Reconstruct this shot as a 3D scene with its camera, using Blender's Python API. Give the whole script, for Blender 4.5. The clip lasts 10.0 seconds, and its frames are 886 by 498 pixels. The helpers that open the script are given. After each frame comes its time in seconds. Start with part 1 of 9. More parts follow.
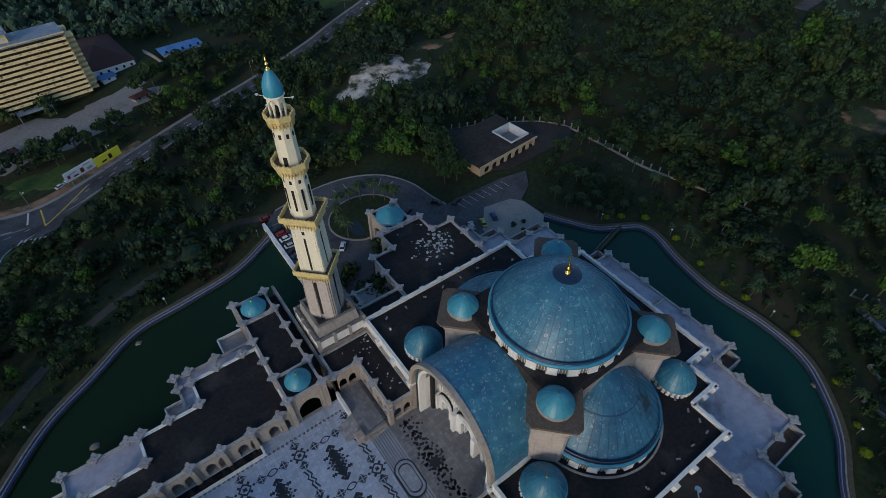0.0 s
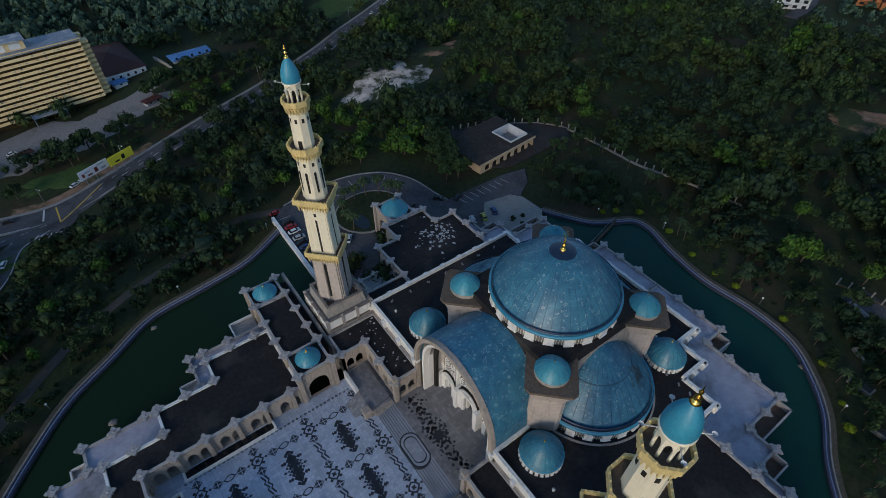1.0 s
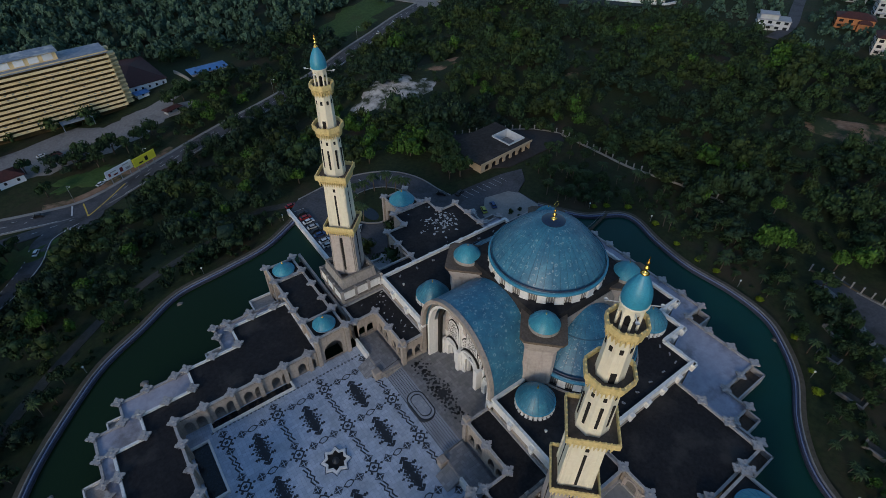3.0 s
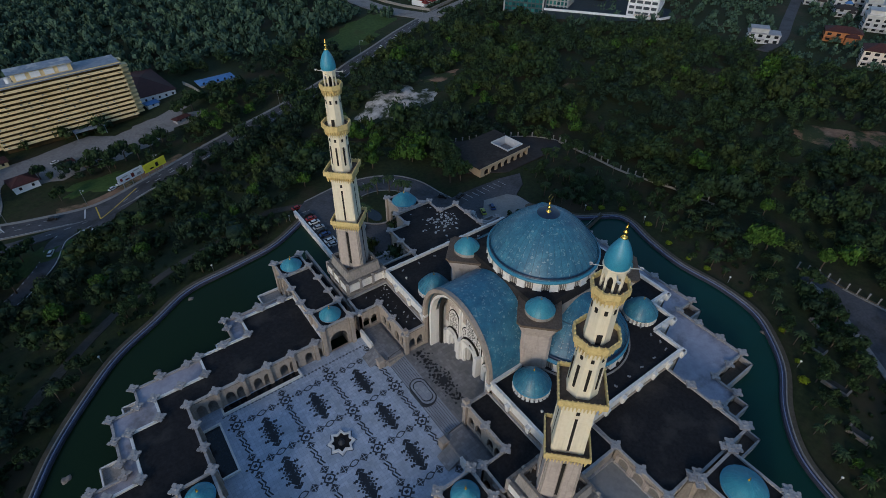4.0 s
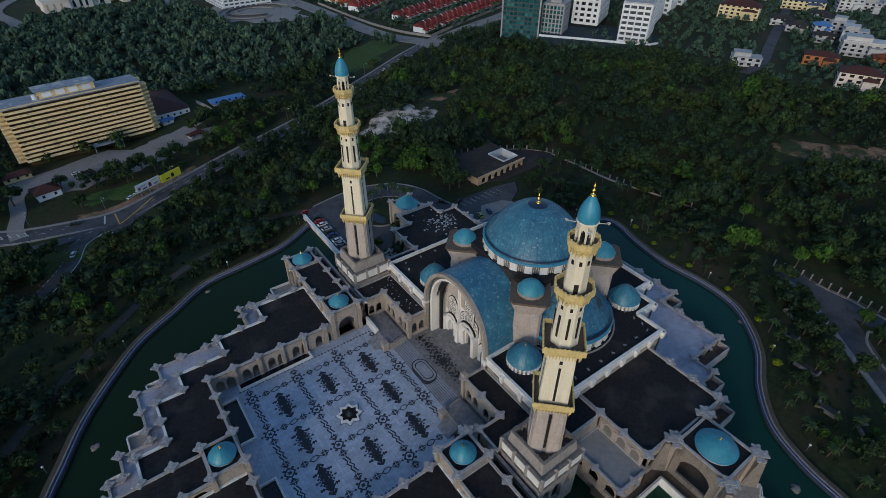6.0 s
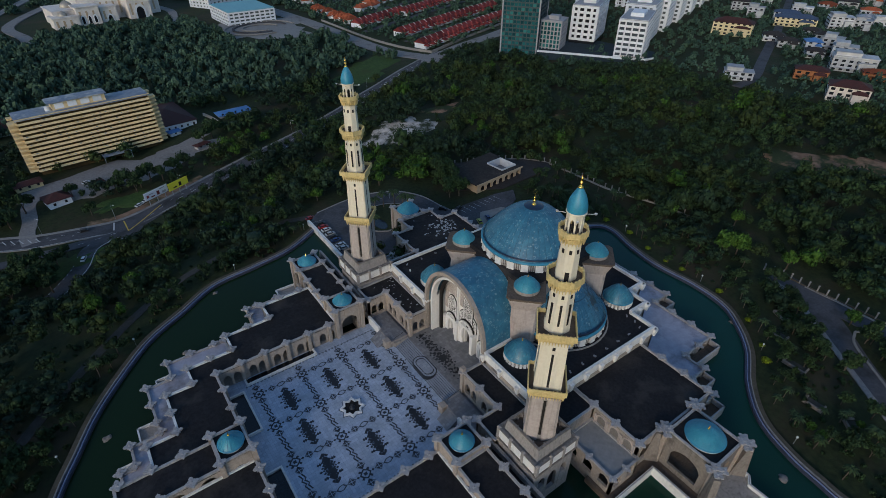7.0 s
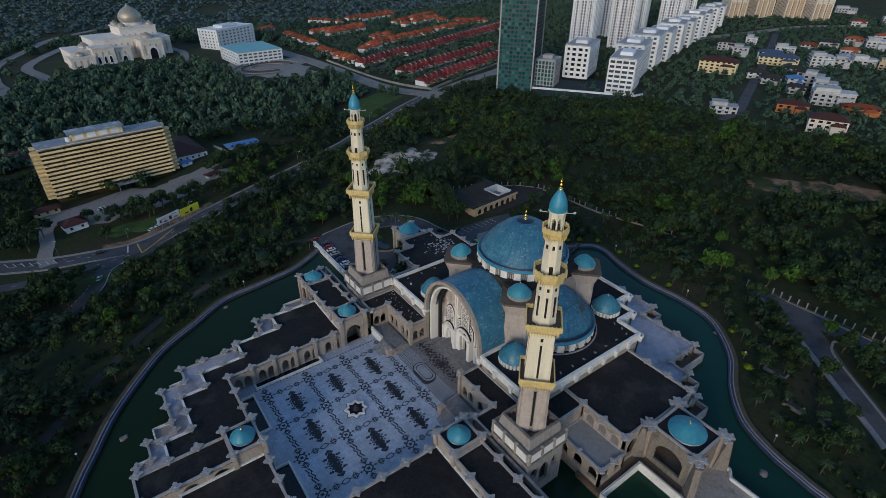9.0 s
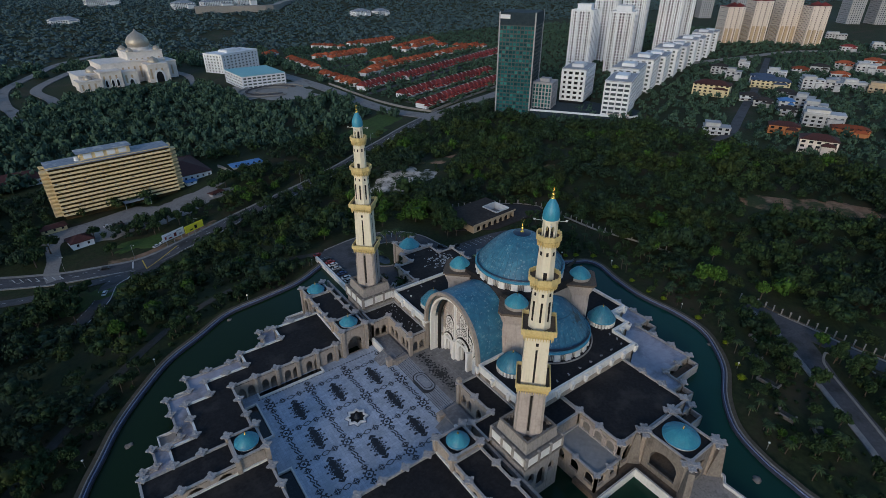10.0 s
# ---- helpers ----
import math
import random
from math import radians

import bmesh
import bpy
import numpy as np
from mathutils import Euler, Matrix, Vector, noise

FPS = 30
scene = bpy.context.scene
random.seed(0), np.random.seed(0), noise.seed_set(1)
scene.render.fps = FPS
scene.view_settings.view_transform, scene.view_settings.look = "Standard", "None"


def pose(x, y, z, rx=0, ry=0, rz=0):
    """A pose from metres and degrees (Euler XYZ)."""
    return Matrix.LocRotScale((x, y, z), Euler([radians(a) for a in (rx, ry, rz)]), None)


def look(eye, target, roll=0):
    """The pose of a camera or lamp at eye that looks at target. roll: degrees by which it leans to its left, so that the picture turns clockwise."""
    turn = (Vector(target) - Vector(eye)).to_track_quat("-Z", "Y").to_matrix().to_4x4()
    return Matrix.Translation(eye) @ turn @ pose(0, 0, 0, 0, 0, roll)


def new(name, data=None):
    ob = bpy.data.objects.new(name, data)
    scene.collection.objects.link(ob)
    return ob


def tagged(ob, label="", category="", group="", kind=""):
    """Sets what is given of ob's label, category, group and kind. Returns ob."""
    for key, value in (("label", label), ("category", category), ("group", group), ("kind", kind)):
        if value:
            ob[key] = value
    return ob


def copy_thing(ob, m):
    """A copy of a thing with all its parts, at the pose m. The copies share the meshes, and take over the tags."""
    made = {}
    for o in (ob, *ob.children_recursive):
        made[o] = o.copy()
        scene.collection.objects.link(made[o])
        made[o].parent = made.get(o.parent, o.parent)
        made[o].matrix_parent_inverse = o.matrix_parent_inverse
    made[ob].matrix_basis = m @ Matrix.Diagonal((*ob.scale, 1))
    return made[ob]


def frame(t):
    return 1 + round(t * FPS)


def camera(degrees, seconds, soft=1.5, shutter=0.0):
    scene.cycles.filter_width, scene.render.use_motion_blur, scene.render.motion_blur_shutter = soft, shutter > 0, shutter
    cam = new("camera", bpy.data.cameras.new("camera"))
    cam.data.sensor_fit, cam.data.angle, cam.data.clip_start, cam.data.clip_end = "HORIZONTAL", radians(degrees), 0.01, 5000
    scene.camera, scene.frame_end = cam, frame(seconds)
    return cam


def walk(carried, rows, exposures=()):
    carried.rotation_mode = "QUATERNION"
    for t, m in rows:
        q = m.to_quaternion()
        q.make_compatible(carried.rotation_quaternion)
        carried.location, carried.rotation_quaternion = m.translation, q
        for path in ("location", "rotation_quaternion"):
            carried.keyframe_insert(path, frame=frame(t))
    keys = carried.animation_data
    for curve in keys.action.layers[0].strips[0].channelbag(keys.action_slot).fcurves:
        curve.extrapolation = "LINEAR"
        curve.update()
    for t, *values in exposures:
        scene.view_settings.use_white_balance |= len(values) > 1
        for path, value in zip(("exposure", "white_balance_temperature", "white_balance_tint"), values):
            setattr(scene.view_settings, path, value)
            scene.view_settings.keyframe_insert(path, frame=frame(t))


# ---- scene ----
cam = camera(80.9, 10.0, soft=0.5)
PATH = [
    (0, (-60.036, -41.08, 121.58), (-59.212, -39.943, 120.157), -0.1),
    (0.5, (-63.226, -44.94, 121.566), (-62.392, -43.79, 120.158), -0.1),
    (1, (-66.493, -48.715, 121.536), (-65.649, -47.55, 120.147), -0.1),
    (1.5, (-69.731, -52.47, 121.512), (-68.876, -51.291, 120.141), 0.0),
    (2, (-72.875, -56.205, 121.547), (-72.011, -55.013, 120.193), 0.1),
    (2.5, (-75.861, -59.951, 121.632), (-74.988, -58.747, 120.295), 0.1),
    (3.8, (-83.334, -69.829, 121.764), (-82.436, -68.586, 120.479), 0.3),
    (4, (-84.424, -71.331, 121.772), (-83.521, -70.081, 120.497), 0.2),
    (4.5, (-87.022, -75.041, 121.814), (-86.11, -73.778, 120.56), 0.2),
    (5, (-89.655, -78.554, 121.858), (-88.734, -77.278, 120.623), 0.3),
    (5.5, (-92.157, -81.93, 121.894), (-91.226, -80.643, 120.678), 0.3),
    (7, (-98.94, -91.761, 122.045), (-97.982, -90.432, 120.898), 0.3),
    (7.5, (-101.023, -94.926, 122.069), (-100.054, -93.582, 120.949), 0.3),
    (8, (-103.016, -97.861, 122.104), (-102.037, -96.501, 121.013), 0.3),
    (8.5, (-104.874, -100.706, 122.139), (-103.884, -99.33, 121.076), 0.3),
    (9, (-106.7, -103.481, 122.149), (-105.699, -102.09, 121.119), 0.2),
    (9.5, (-108.446, -106.101, 122.116), (-107.432, -104.692, 121.122), 0.2),
    (10, (-110.142, -108.581, 122.046), (-109.116, -107.156, 121.089), 0.2),
]
walk(cam, [(t, look(eye, target, roll)) for t, eye, target, roll in PATH])

# ---- light ----
world = bpy.data.worlds.new("world")
scene.world = world
world.use_nodes = True
wn, wl = world.node_tree.nodes, world.node_tree.links
sky = wn.new("ShaderNodeTexSky")
sky.sky_type = "NISHITA"
sky.sun_disc = False
sky.sun_elevation, sky.sun_rotation = radians(14), radians(238)
sky.air_density, sky.dust_density, sky.ozone_density = 1.2, 1.2, 4.0
wl.new(sky.outputs[0], wn["Background"].inputs[0])
wn["Background"].inputs[1].default_value = 0.16
sun = new("sun", bpy.data.lights.new("sun", "SUN"))
sun.data.energy, sun.data.angle, sun.data.color = 0.95, radians(12), (1.0, 0.88, 0.72)
sun.matrix_world = look((-170, -105, 75), (0, 0, 0))
scene.view_settings.exposure = 0.0

# ---- mesh helpers ----


class M:
    """A mesh in the making: lists of corners and faces."""

    def __init__(self):
        self.v, self.f, self.s = [], [], []

    def add(self, vs, fs, smooth=False):
        n = len(self.v)
        self.v.extend(tuple(map(float, p)) for p in vs)
        self.f.extend([tuple(i + n for i in f) for f in fs])
        self.s.extend([smooth] * len(fs))
        return self

    def box(self, x0, y0, z0, x1, y1, z1):
        vs = [(x, y, z) for z in (z0, z1) for x, y in ((x0, y0), (x1, y0), (x1, y1), (x0, y1))]
        return self.add(vs, [(3, 2, 1, 0), (4, 5, 6, 7), (0, 1, 5, 4), (1, 2, 6, 5), (2, 3, 7, 6), (3, 0, 4, 7)])

    def taper(self, x, y, z0, h0x, h0y, z1, h1x, h1y, turn=0.0, smooth=False):
        c, s = math.cos(turn), math.sin(turn)
        vs = []
        for z, a, b in ((z0, h0x, h0y), (z1, h1x, h1y)):
            for u, w in ((-a, -b), (a, -b), (a, b), (-a, b)):
                vs.append((x + u * c - w * s, y + u * s + w * c, z))
        return self.add(vs, [(3, 2, 1, 0), (4, 5, 6, 7), (0, 1, 5, 4), (1, 2, 6, 5), (2, 3, 7, 6), (3, 0, 4, 7)], smooth)

    def prism(self, poly, z0, z1):
        a = sum(p[0] * q[1] - q[0] * p[1] for p, q in zip(poly, poly[1:] + poly[:1]))
        if a < 0:
            poly = poly[::-1]
        n = len(poly)
        vs = [(x, y, z0) for x, y in poly] + [(x, y, z1) for x, y in poly]
        return self.add(vs, [tuple(range(n - 1, -1, -1)), tuple(range(n, 2 * n))] + [(i, (i + 1) % n, n + (i + 1) % n, n + i) for i in range(n)])

    def lathe(self, prof, n, c=(0, 0, 0), a0=0.0, a1=2 * math.pi, smooth=True, turn=0.0):
        full = abs(a1 - a0 - 2 * math.pi) < 1e-6
        m = n if full else n + 1
        vs = []
        for r, z in prof:
            for k in range(m):
                a = turn + a0 + (a1 - a0) * k / n
                vs.append((c[0] + r * math.cos(a), c[1] + r * math.sin(a), c[2] + z))
        fs = []
        for i in range(len(prof) - 1):
            for k in range(n):
                k2 = (k + 1) % m
                fs.append((i * m + k, i * m + k2, (i + 1) * m + k2, (i + 1) * m + k))
        return self.add(vs, fs, smooth)

    def ball(self, c, r, n=10, k=6):
        return self.lathe([(r * math.sin(math.pi * i / k) + 1e-4, -r * math.cos(math.pi * i / k)) for i in range(k + 1)], n, c)

    def tube(self, a, b, r, n=6, r2=None):
        a, b = Vector(a), Vector(b)
        d = (b - a).normalized()
        u = d.orthogonal().normalized()
        w = d.cross(u)
        r2 = r if r2 is None else r2
        vs = []
        for p, q in ((a, r), (b, r2)):
            for k in range(n):
                t = 2 * math.pi * k / n
                vs.append(p + u * math.cos(t) * q + w * math.sin(t) * q)
        fs = [(k, (k + 1) % n, n + (k + 1) % n, n + k) for k in range(n)]
        return self.add(vs, fs + [tuple(range(n - 1, -1, -1)), tuple(range(n, 2 * n))], True)

    def move(self, m):
        self.v = [tuple(m @ Vector(p)) for p in self.v]
        return self

    def join(self, o, m=None):
        n = len(self.v)
        self.v.extend(o.v if m is None else [tuple(m @ Vector(p)) for p in o.v])
        self.f.extend([tuple(i + n for i in f) for f in o.f])
        self.s.extend(o.s)
        return self

    def mesh(self, name, mat):
        me = bpy.data.meshes.new(name)
        me.from_pydata(self.v, [], self.f)
        me.polygons.foreach_set("use_smooth", self.s)
        me.materials.append(mat)
        me.update()
        return me


def part(name, m, mat, parent, label="", at=None, kind=""):
    """One mesh object under a thing or a part; m is an M or a ready mesh."""
    ob = new(name, m.mesh(name, mat) if isinstance(m, M) else m)
    ob.parent = parent
    if at is not None:
        ob.matrix_basis = at
    return tagged(ob, label, "", "", kind)


def thing(name, label, category, at=None, group="", kind=""):
    ob = new(name)
    ob.empty_display_size = 0.5
    if at is not None:
        ob.matrix_basis = at
    return tagged(ob, label, category, group, kind)


def solid(name, m, mat, label, category="", group="", kind="", at=None):
    """A thing or piece of the setting that is one mesh."""
    ob = new(name, m.mesh(name, mat) if isinstance(m, M) else m)
    if at is not None:
        ob.matrix_basis = at
    return tagged(ob, label, category, group, kind)


def wall_strip(m, p0, p1, z0, z1, thick, openings=(), steps=10):
    """A wall from p0 to p1, its outer face on that line and its thickness to the left of the way. Openings: (middle, half width,
    sill, spring, rise, lobes)."""
    p0, p1 = Vector((*p0, 0)), Vector((*p1, 0))
    L = (p1 - p0).length
    d = (p1 - p0) / L
    n = Vector((-d.y, d.x, 0))

    def pt(s, w, z):
        q = p0 + d * s + n * w
        return (q.x, q.y, z)

    def quad(*c):
        m.add(c, [(0, 1, 2, 3)])

    def block(s0, s1, a0, a1, b0, b1):
        # a: lower edge, b: upper edge at s0 and s1
        if max(b0 - a0, b1 - a1) < 1e-4:
            return
        quad(pt(s0, 0, a0), pt(s1, 0, a1), pt(s1, 0, b1), pt(s0, 0, b0))
        quad(pt(s1, thick, a1), pt(s0, thick, a0), pt(s0, thick, b0), pt(s1, thick, b1))
        quad(pt(s0, thick, a0), pt(s1, thick, a1), pt(s1, 0, a1), pt(s0, 0, a0))
        quad(pt(s0, 0, b0), pt(s1, 0, b1), pt(s1, thick, b1), pt(s0, thick, b0))

    at = 0.0
    for mid, hw, sill, spring, rise, lobes in sorted(openings):
        block(at, mid - hw, z0, z0, z1, z1)
        for s in (mid - hw, mid + hw):
            quad(pt(s, 0, max(z0, sill)), pt(s, thick, max(z0, sill)), pt(s, thick, spring), pt(s, 0, spring))
        us = [-1 + 2 * k / steps for k in range(steps + 1)]

        def top(u):
            h = spring + rise * (1 - abs(u) ** 1.7) ** 0.62
            if lobes:
                h -= 0.09 * rise * abs(math.sin(lobes * math.pi * (u + 1) / 2)) - 0.09 * rise
                h -= 0.09 * rise
            return h
        for u0, u1 in zip(us, us[1:]):
            block(mid + hw * u0, mid + hw * u1, top(u0), top(u1), z1, z1)
        if sill > z0 + 1e-3:
            block(mid - hw, mid + hw, z0, z0, sill, sill)
        at = mid + hw
    block(at, L, z0, z0, z1, z1)
    for s in (0, L):
        quad(pt(s, 0, z0), pt(s, thick, z0), pt(s, thick, z1), pt(s, 0, z1))
    return m


# ---- materials ----


def nodes_of(name):
    mat = bpy.data.materials.new(name)
    mat.use_nodes = True
    nt = mat.node_tree
    return mat, nt.nodes, nt.links, nt.nodes["Principled BSDF"]


def ramp(nodes, links, fac, stops):
    r = nodes.new("ShaderNodeValToRGB")
    els = r.color_ramp.elements
    while len(els) < len(stops):
        els.new(0.5)
    for e, (p, c) in zip(els, stops):
        e.position, e.color = p, (*c, 1)
    links.new(fac, r.inputs[0])
    return r.outputs[0]


def noise_fac(nodes, links, scale, detail=4.0, rough=0.6, vec=None):
    n = nodes.new("ShaderNodeTexNoise")
    n.inputs["Scale"].default_value, n.inputs["Detail"].default_value, n.inputs["Roughness"].default_value = scale, detail, rough
    if vec is not None:
        links.new(vec, n.inputs["Vector"])
    return n.outputs[0]


def mix(nodes, links, fac, a, b, mode="MIX"):
    x = nodes.new("ShaderNodeMix")
    x.data_type, x.blend_type = "RGBA", mode
    for sock, val in ((x.inputs["Factor"], fac), (x.inputs["A"], a), (x.inputs["B"], b)):
        if isinstance(val, (int, float)):
            sock.default_value = val
        elif isinstance(val, tuple):
            sock.default_value = (*val, 1)
        else:
            links.new(val, sock)
    return x.outputs["Result"]


def world_pos(nodes):
    return nodes.new("ShaderNodeNewGeometry").outputs["Position"]


def surface(name, c0, c1, rough=0.8, fine=4.0, coarse=0.25, bump=0.1, metal=0.0, stain=None, stain_at=(0.55, 0.75), vary=0.0, streak=0.0, bump_dist=0.05):
    """A plain weathered surface: two colours by fine grain, a stain by coarse noise, fine relief."""
    mat, N, L, b = nodes_of(name)
    pos = world_pos(N)
    f1 = noise_fac(N, L, fine, 5.0, 0.65, pos)
    col = ramp(N, L, f1, [(0.3, c0), (0.7, c1)])
    if stain:
        f2 = noise_fac(N, L, coarse, 6.0, 0.65, pos)
        k = N.new("ShaderNodeMapRange")
        k.inputs[1].default_value, k.inputs[2].default_value = stain_at
        L.new(f2, k.inputs[0])
        col = mix(N, L, k.outputs[0], col, stain)
    if streak:
        mp = N.new("ShaderNodeMapping")
        mp.inputs["Scale"].default_value = (1.0, 1.0, 0.08)
        L.new(pos, mp.inputs[0])
        f3 = noise_fac(N, L, 1.6, 4.0, 0.6, mp.outputs[0])
        k2 = N.new("ShaderNodeMapRange")
        k2.inputs[1].default_value, k2.inputs[2].default_value, k2.inputs[4].default_value = 0.52, 0.75, streak
        L.new(f3, k2.inputs[0])
        col = mix(N, L, k2.outputs[0], col, tuple(0.35 * v for v in c0))
    if vary:
        info = N.new("ShaderNodeObjectInfo")
        hsv = N.new("ShaderNodeHueSaturation")
        mr = N.new("ShaderNodeMapRange")
        mr.inputs[3].default_value, mr.inputs[4].default_value = 1 - vary, 1 + vary
        L.new(info.outputs["Random"], mr.inputs[0])
        L.new(mr.outputs[0], hsv.inputs["Value"])
        L.new(col, hsv.inputs["Color"])
        col = hsv.outputs[0]
    L.new(col, b.inputs["Base Color"])
    b.inputs["Roughness"].default_value, b.inputs["Metallic"].default_value = rough, metal
    if rough > 0.69:
        b.inputs["Specular IOR Level"].default_value = 0.22
    if bump:
        bp = N.new("ShaderNodeBump")
        bp.inputs["Strength"].default_value, bp.inputs["Distance"].default_value = bump, bump_dist
        L.new(f1, bp.inputs["Height"])
        L.new(bp.outputs[0], b.inputs["Normal"])
    return mat


STONE = surface("stone_cladding", (0.31, 0.265, 0.23), (0.43, 0.37, 0.325), 0.8, 1.5, 0.2, 0.15, stain=(0.27, 0.23, 0.2), streak=0.5)
STONE_GREY = surface("grey_stone", (0.27, 0.245, 0.23), (0.37, 0.34, 0.32), 0.8, 1.5, 0.25, 0.15, stain=(0.18, 0.16, 0.15), streak=0.6)
CREAM = surface("cream_paint", (0.74, 0.67, 0.52), (0.82, 0.76, 0.62), 0.6, 1.2, 0.15, 0.05, stain=(0.66, 0.59, 0.46), streak=0.22)
GOLD_PAINT = surface("yellow_ochre_paint", (0.58, 0.44, 0.18), (0.73, 0.59, 0.29), 0.55, 2.5, 0.5, 0.15, stain=(0.42, 0.29, 0.1), streak=0.3)
BROWN_ROOF = surface("balcony_floor", (0.10, 0.075, 0.06), (0.17, 0.13, 0.10), 0.9, 2.0, 0.5, 0.1, stain=(0.05, 0.045, 0.04))
BITUMEN = surface("black_roof_membrane", (0.011, 0.011, 0.013), (0.026, 0.025, 0.028), 0.85, 1.2, 0.1, 0.1, stain=(0.055, 0.05, 0.048), stain_at=(0.5, 0.72))
BITUMEN.node_tree.nodes["Principled BSDF"].inputs["Specular IOR Level"].default_value = 0.2
WHITE_PAINT = surface("white_paint", (0.68, 0.67, 0.66), (0.8, 0.79, 0.78), 0.6, 1.5, 0.3, 0.05, stain=(0.5, 0.48, 0.46), streak=0.3)
MARBLE_WHITE = surface("white_carved_stone", (0.7, 0.68, 0.66), (0.84, 0.82, 0.8), 0.6, 3.0, 0.3, 0.1, stain=(0.6, 0.57, 0.55))
TERRACE = surface("pale_terrace_floor", (0.31, 0.31, 0.38), (0.42, 0.42, 0.5), 0.7, 0.5, 0.12, 0.05, stain=(0.17, 0.165, 0.18), stain_at=(0.5, 0.7))
GOLD = surface("gilded_metal", (0.9, 0.55, 0.12), (1.0, 0.68, 0.2), 0.25, 6.0, 1.0, 0.05, metal=1.0)
# Near black; behind openings it puts the unlit inside into the colour.
DARK = surface("dark_void", (0.015, 0.014, 0.014), (0.025, 0.023, 0.022), 0.8, 2.0)
GLASS_DARK = surface("dark_window_glass", (0.012, 0.014, 0.018), (0.02, 0.024, 0.03), 0.12, 1.0, bump=0)
STONE_PALE = surface("pale_pinkish_stone_facing", (0.4, 0.345, 0.32), (0.5, 0.44, 0.41), 0.8, 1.2, 0.2, 0.1, stain=(0.3, 0.26, 0.24), streak=0.35)
TERRACE_GREY = surface("grey_terrace_floor", (0.22, 0.225, 0.235), (0.29, 0.295, 0.305), 0.75, 0.8, 0.2, 0.05, stain=(0.16, 0.155, 0.155))
STONE_DARK = surface("stained_stone", (0.17, 0.15, 0.135), (0.27, 0.24, 0.215), 0.85, 1.5, 0.2, 0.2, stain=(0.1, 0.085, 0.075), streak=0.6)
COPING = surface("pale_coping", (0.33, 0.315, 0.315), (0.45, 0.43, 0.43), 0.75, 1.5, 0.25, 0.1, stain=(0.2, 0.185, 0.18), streak=0.4)
LATTICE = surface("dark_bronze_lattice", (0.06, 0.05, 0.045), (0.3, 0.28, 0.26), 0.5, 9.0, 1.0, 0.3)


def dome_tile(name, dark, light, marks=0.5):
    """Blue glazed mosaic: mottled panels with pale scrolls."""
    mat, N, L, b = nodes_of(name)
    pos = world_pos(N)
    f1 = noise_fac(N, L, 0.35, 6.0, 0.7, pos)
    col = ramp(N, L, f1, [(0.32, dark), (0.55, tuple(0.5 * (p + q) for p, q in zip(dark, light))), (0.72, light)])
    f2 = noise_fac(N, L, 6.0, 3.0, 0.7, pos)
    col = mix(N, L, ramp(N, L, f2, [(0.35, (0, 0, 0)), (0.7, (0.45, 0.45, 0.45))]), col, tuple(0.45 * v for v in dark))
    v = N.new("ShaderNodeTexVoronoi")
    v.feature, v.inputs["Scale"].default_value = "F1", 0.85
    L.new(pos, v.inputs["Vector"])
    ring = N.new("ShaderNodeMath")
    ring.operation, ring.inputs[1].default_value = "SUBTRACT", 0.3
    L.new(v.outputs["Distance"], ring.inputs[0])
    ab = N.new("ShaderNodeMath")
    ab.operation = "ABSOLUTE"
    L.new(ring.outputs[0], ab.inputs[0])
    f3 = noise_fac(N, L, 1.3, 2.0, 0.5, pos)
    lim = ramp(N, L, f3, [(0.46, (0, 0, 0)), (0.6, (1, 1, 1))])
    edge = ramp(N, L, ab.outputs[0], [(0.04, (1, 1, 1)), (0.1, (0, 0, 0))])
    fac = mix(N, L, 1.0, edge, lim, "MULTIPLY")
    k = N.new("ShaderNodeMath")
    k.operation, k.inputs[1].default_value = "MULTIPLY", marks
    L.new(fac, k.inputs[0])
    col = mix(N, L, k.outputs[0], col, (0.38, 0.5, 0.52))
    L.new(col, b.inputs["Base Color"])
    b.inputs["Roughness"].default_value = 0.42
    bp = N.new("ShaderNodeBump")
    bp.inputs["Strength"].default_value, bp.inputs["Distance"].default_value = 0.12, 0.05
    L.new(f2, bp.inputs["Height"])
    L.new(bp.outputs[0], b.inputs["Normal"])
    return mat


BLUE = dome_tile("blue_mosaic", (0.022, 0.115, 0.215), (0.075, 0.29, 0.41), 0.45)
# a dark water stain with ragged edges on the south half dome
nt_ = BLUE.node_tree
sp_, bb_ = world_pos(nt_.nodes), nt_.nodes["Principled BSDF"]
vd_ = nt_.nodes.new("ShaderNodeVectorMath")
vd_.operation, vd_.inputs[1].default_value = "DISTANCE", (5.6, -24.2, 23.2)
nt_.links.new(sp_, vd_.inputs[0])
ad_ = nt_.nodes.new("ShaderNodeMath")
ad_.operation, ad_.inputs[1].default_value, ad_.inputs[2].default_value = "MULTIPLY_ADD", 9.0, 0.0
nt_.links.new(noise_fac(nt_.nodes, nt_.links, 0.55, 5.0, 0.7, sp_), ad_.inputs[0])
nt_.links.new(vd_.outputs["Value"], ad_.inputs[2])
mr_ = nt_.nodes.new("ShaderNodeMapRange")
mr_.inputs[1].default_value, mr_.inputs[2].default_value, mr_.inputs[3].default_value, mr_.inputs[4].default_value = 6.6, 7.8, 0.85, 0.0
nt_.links.new(ad_.outputs[0], mr_.inputs[0])
nt_.links.new(mix(nt_.nodes, nt_.links, mr_.outputs[0], bb_.inputs["Base Color"].links[0].from_socket, (0.012, 0.018, 0.026)), bb_.inputs["Base Color"])
BLUE_LIGHT = dome_tile("turquoise_mosaic", (0.035, 0.23, 0.33), (0.07, 0.38, 0.48), 0.12)
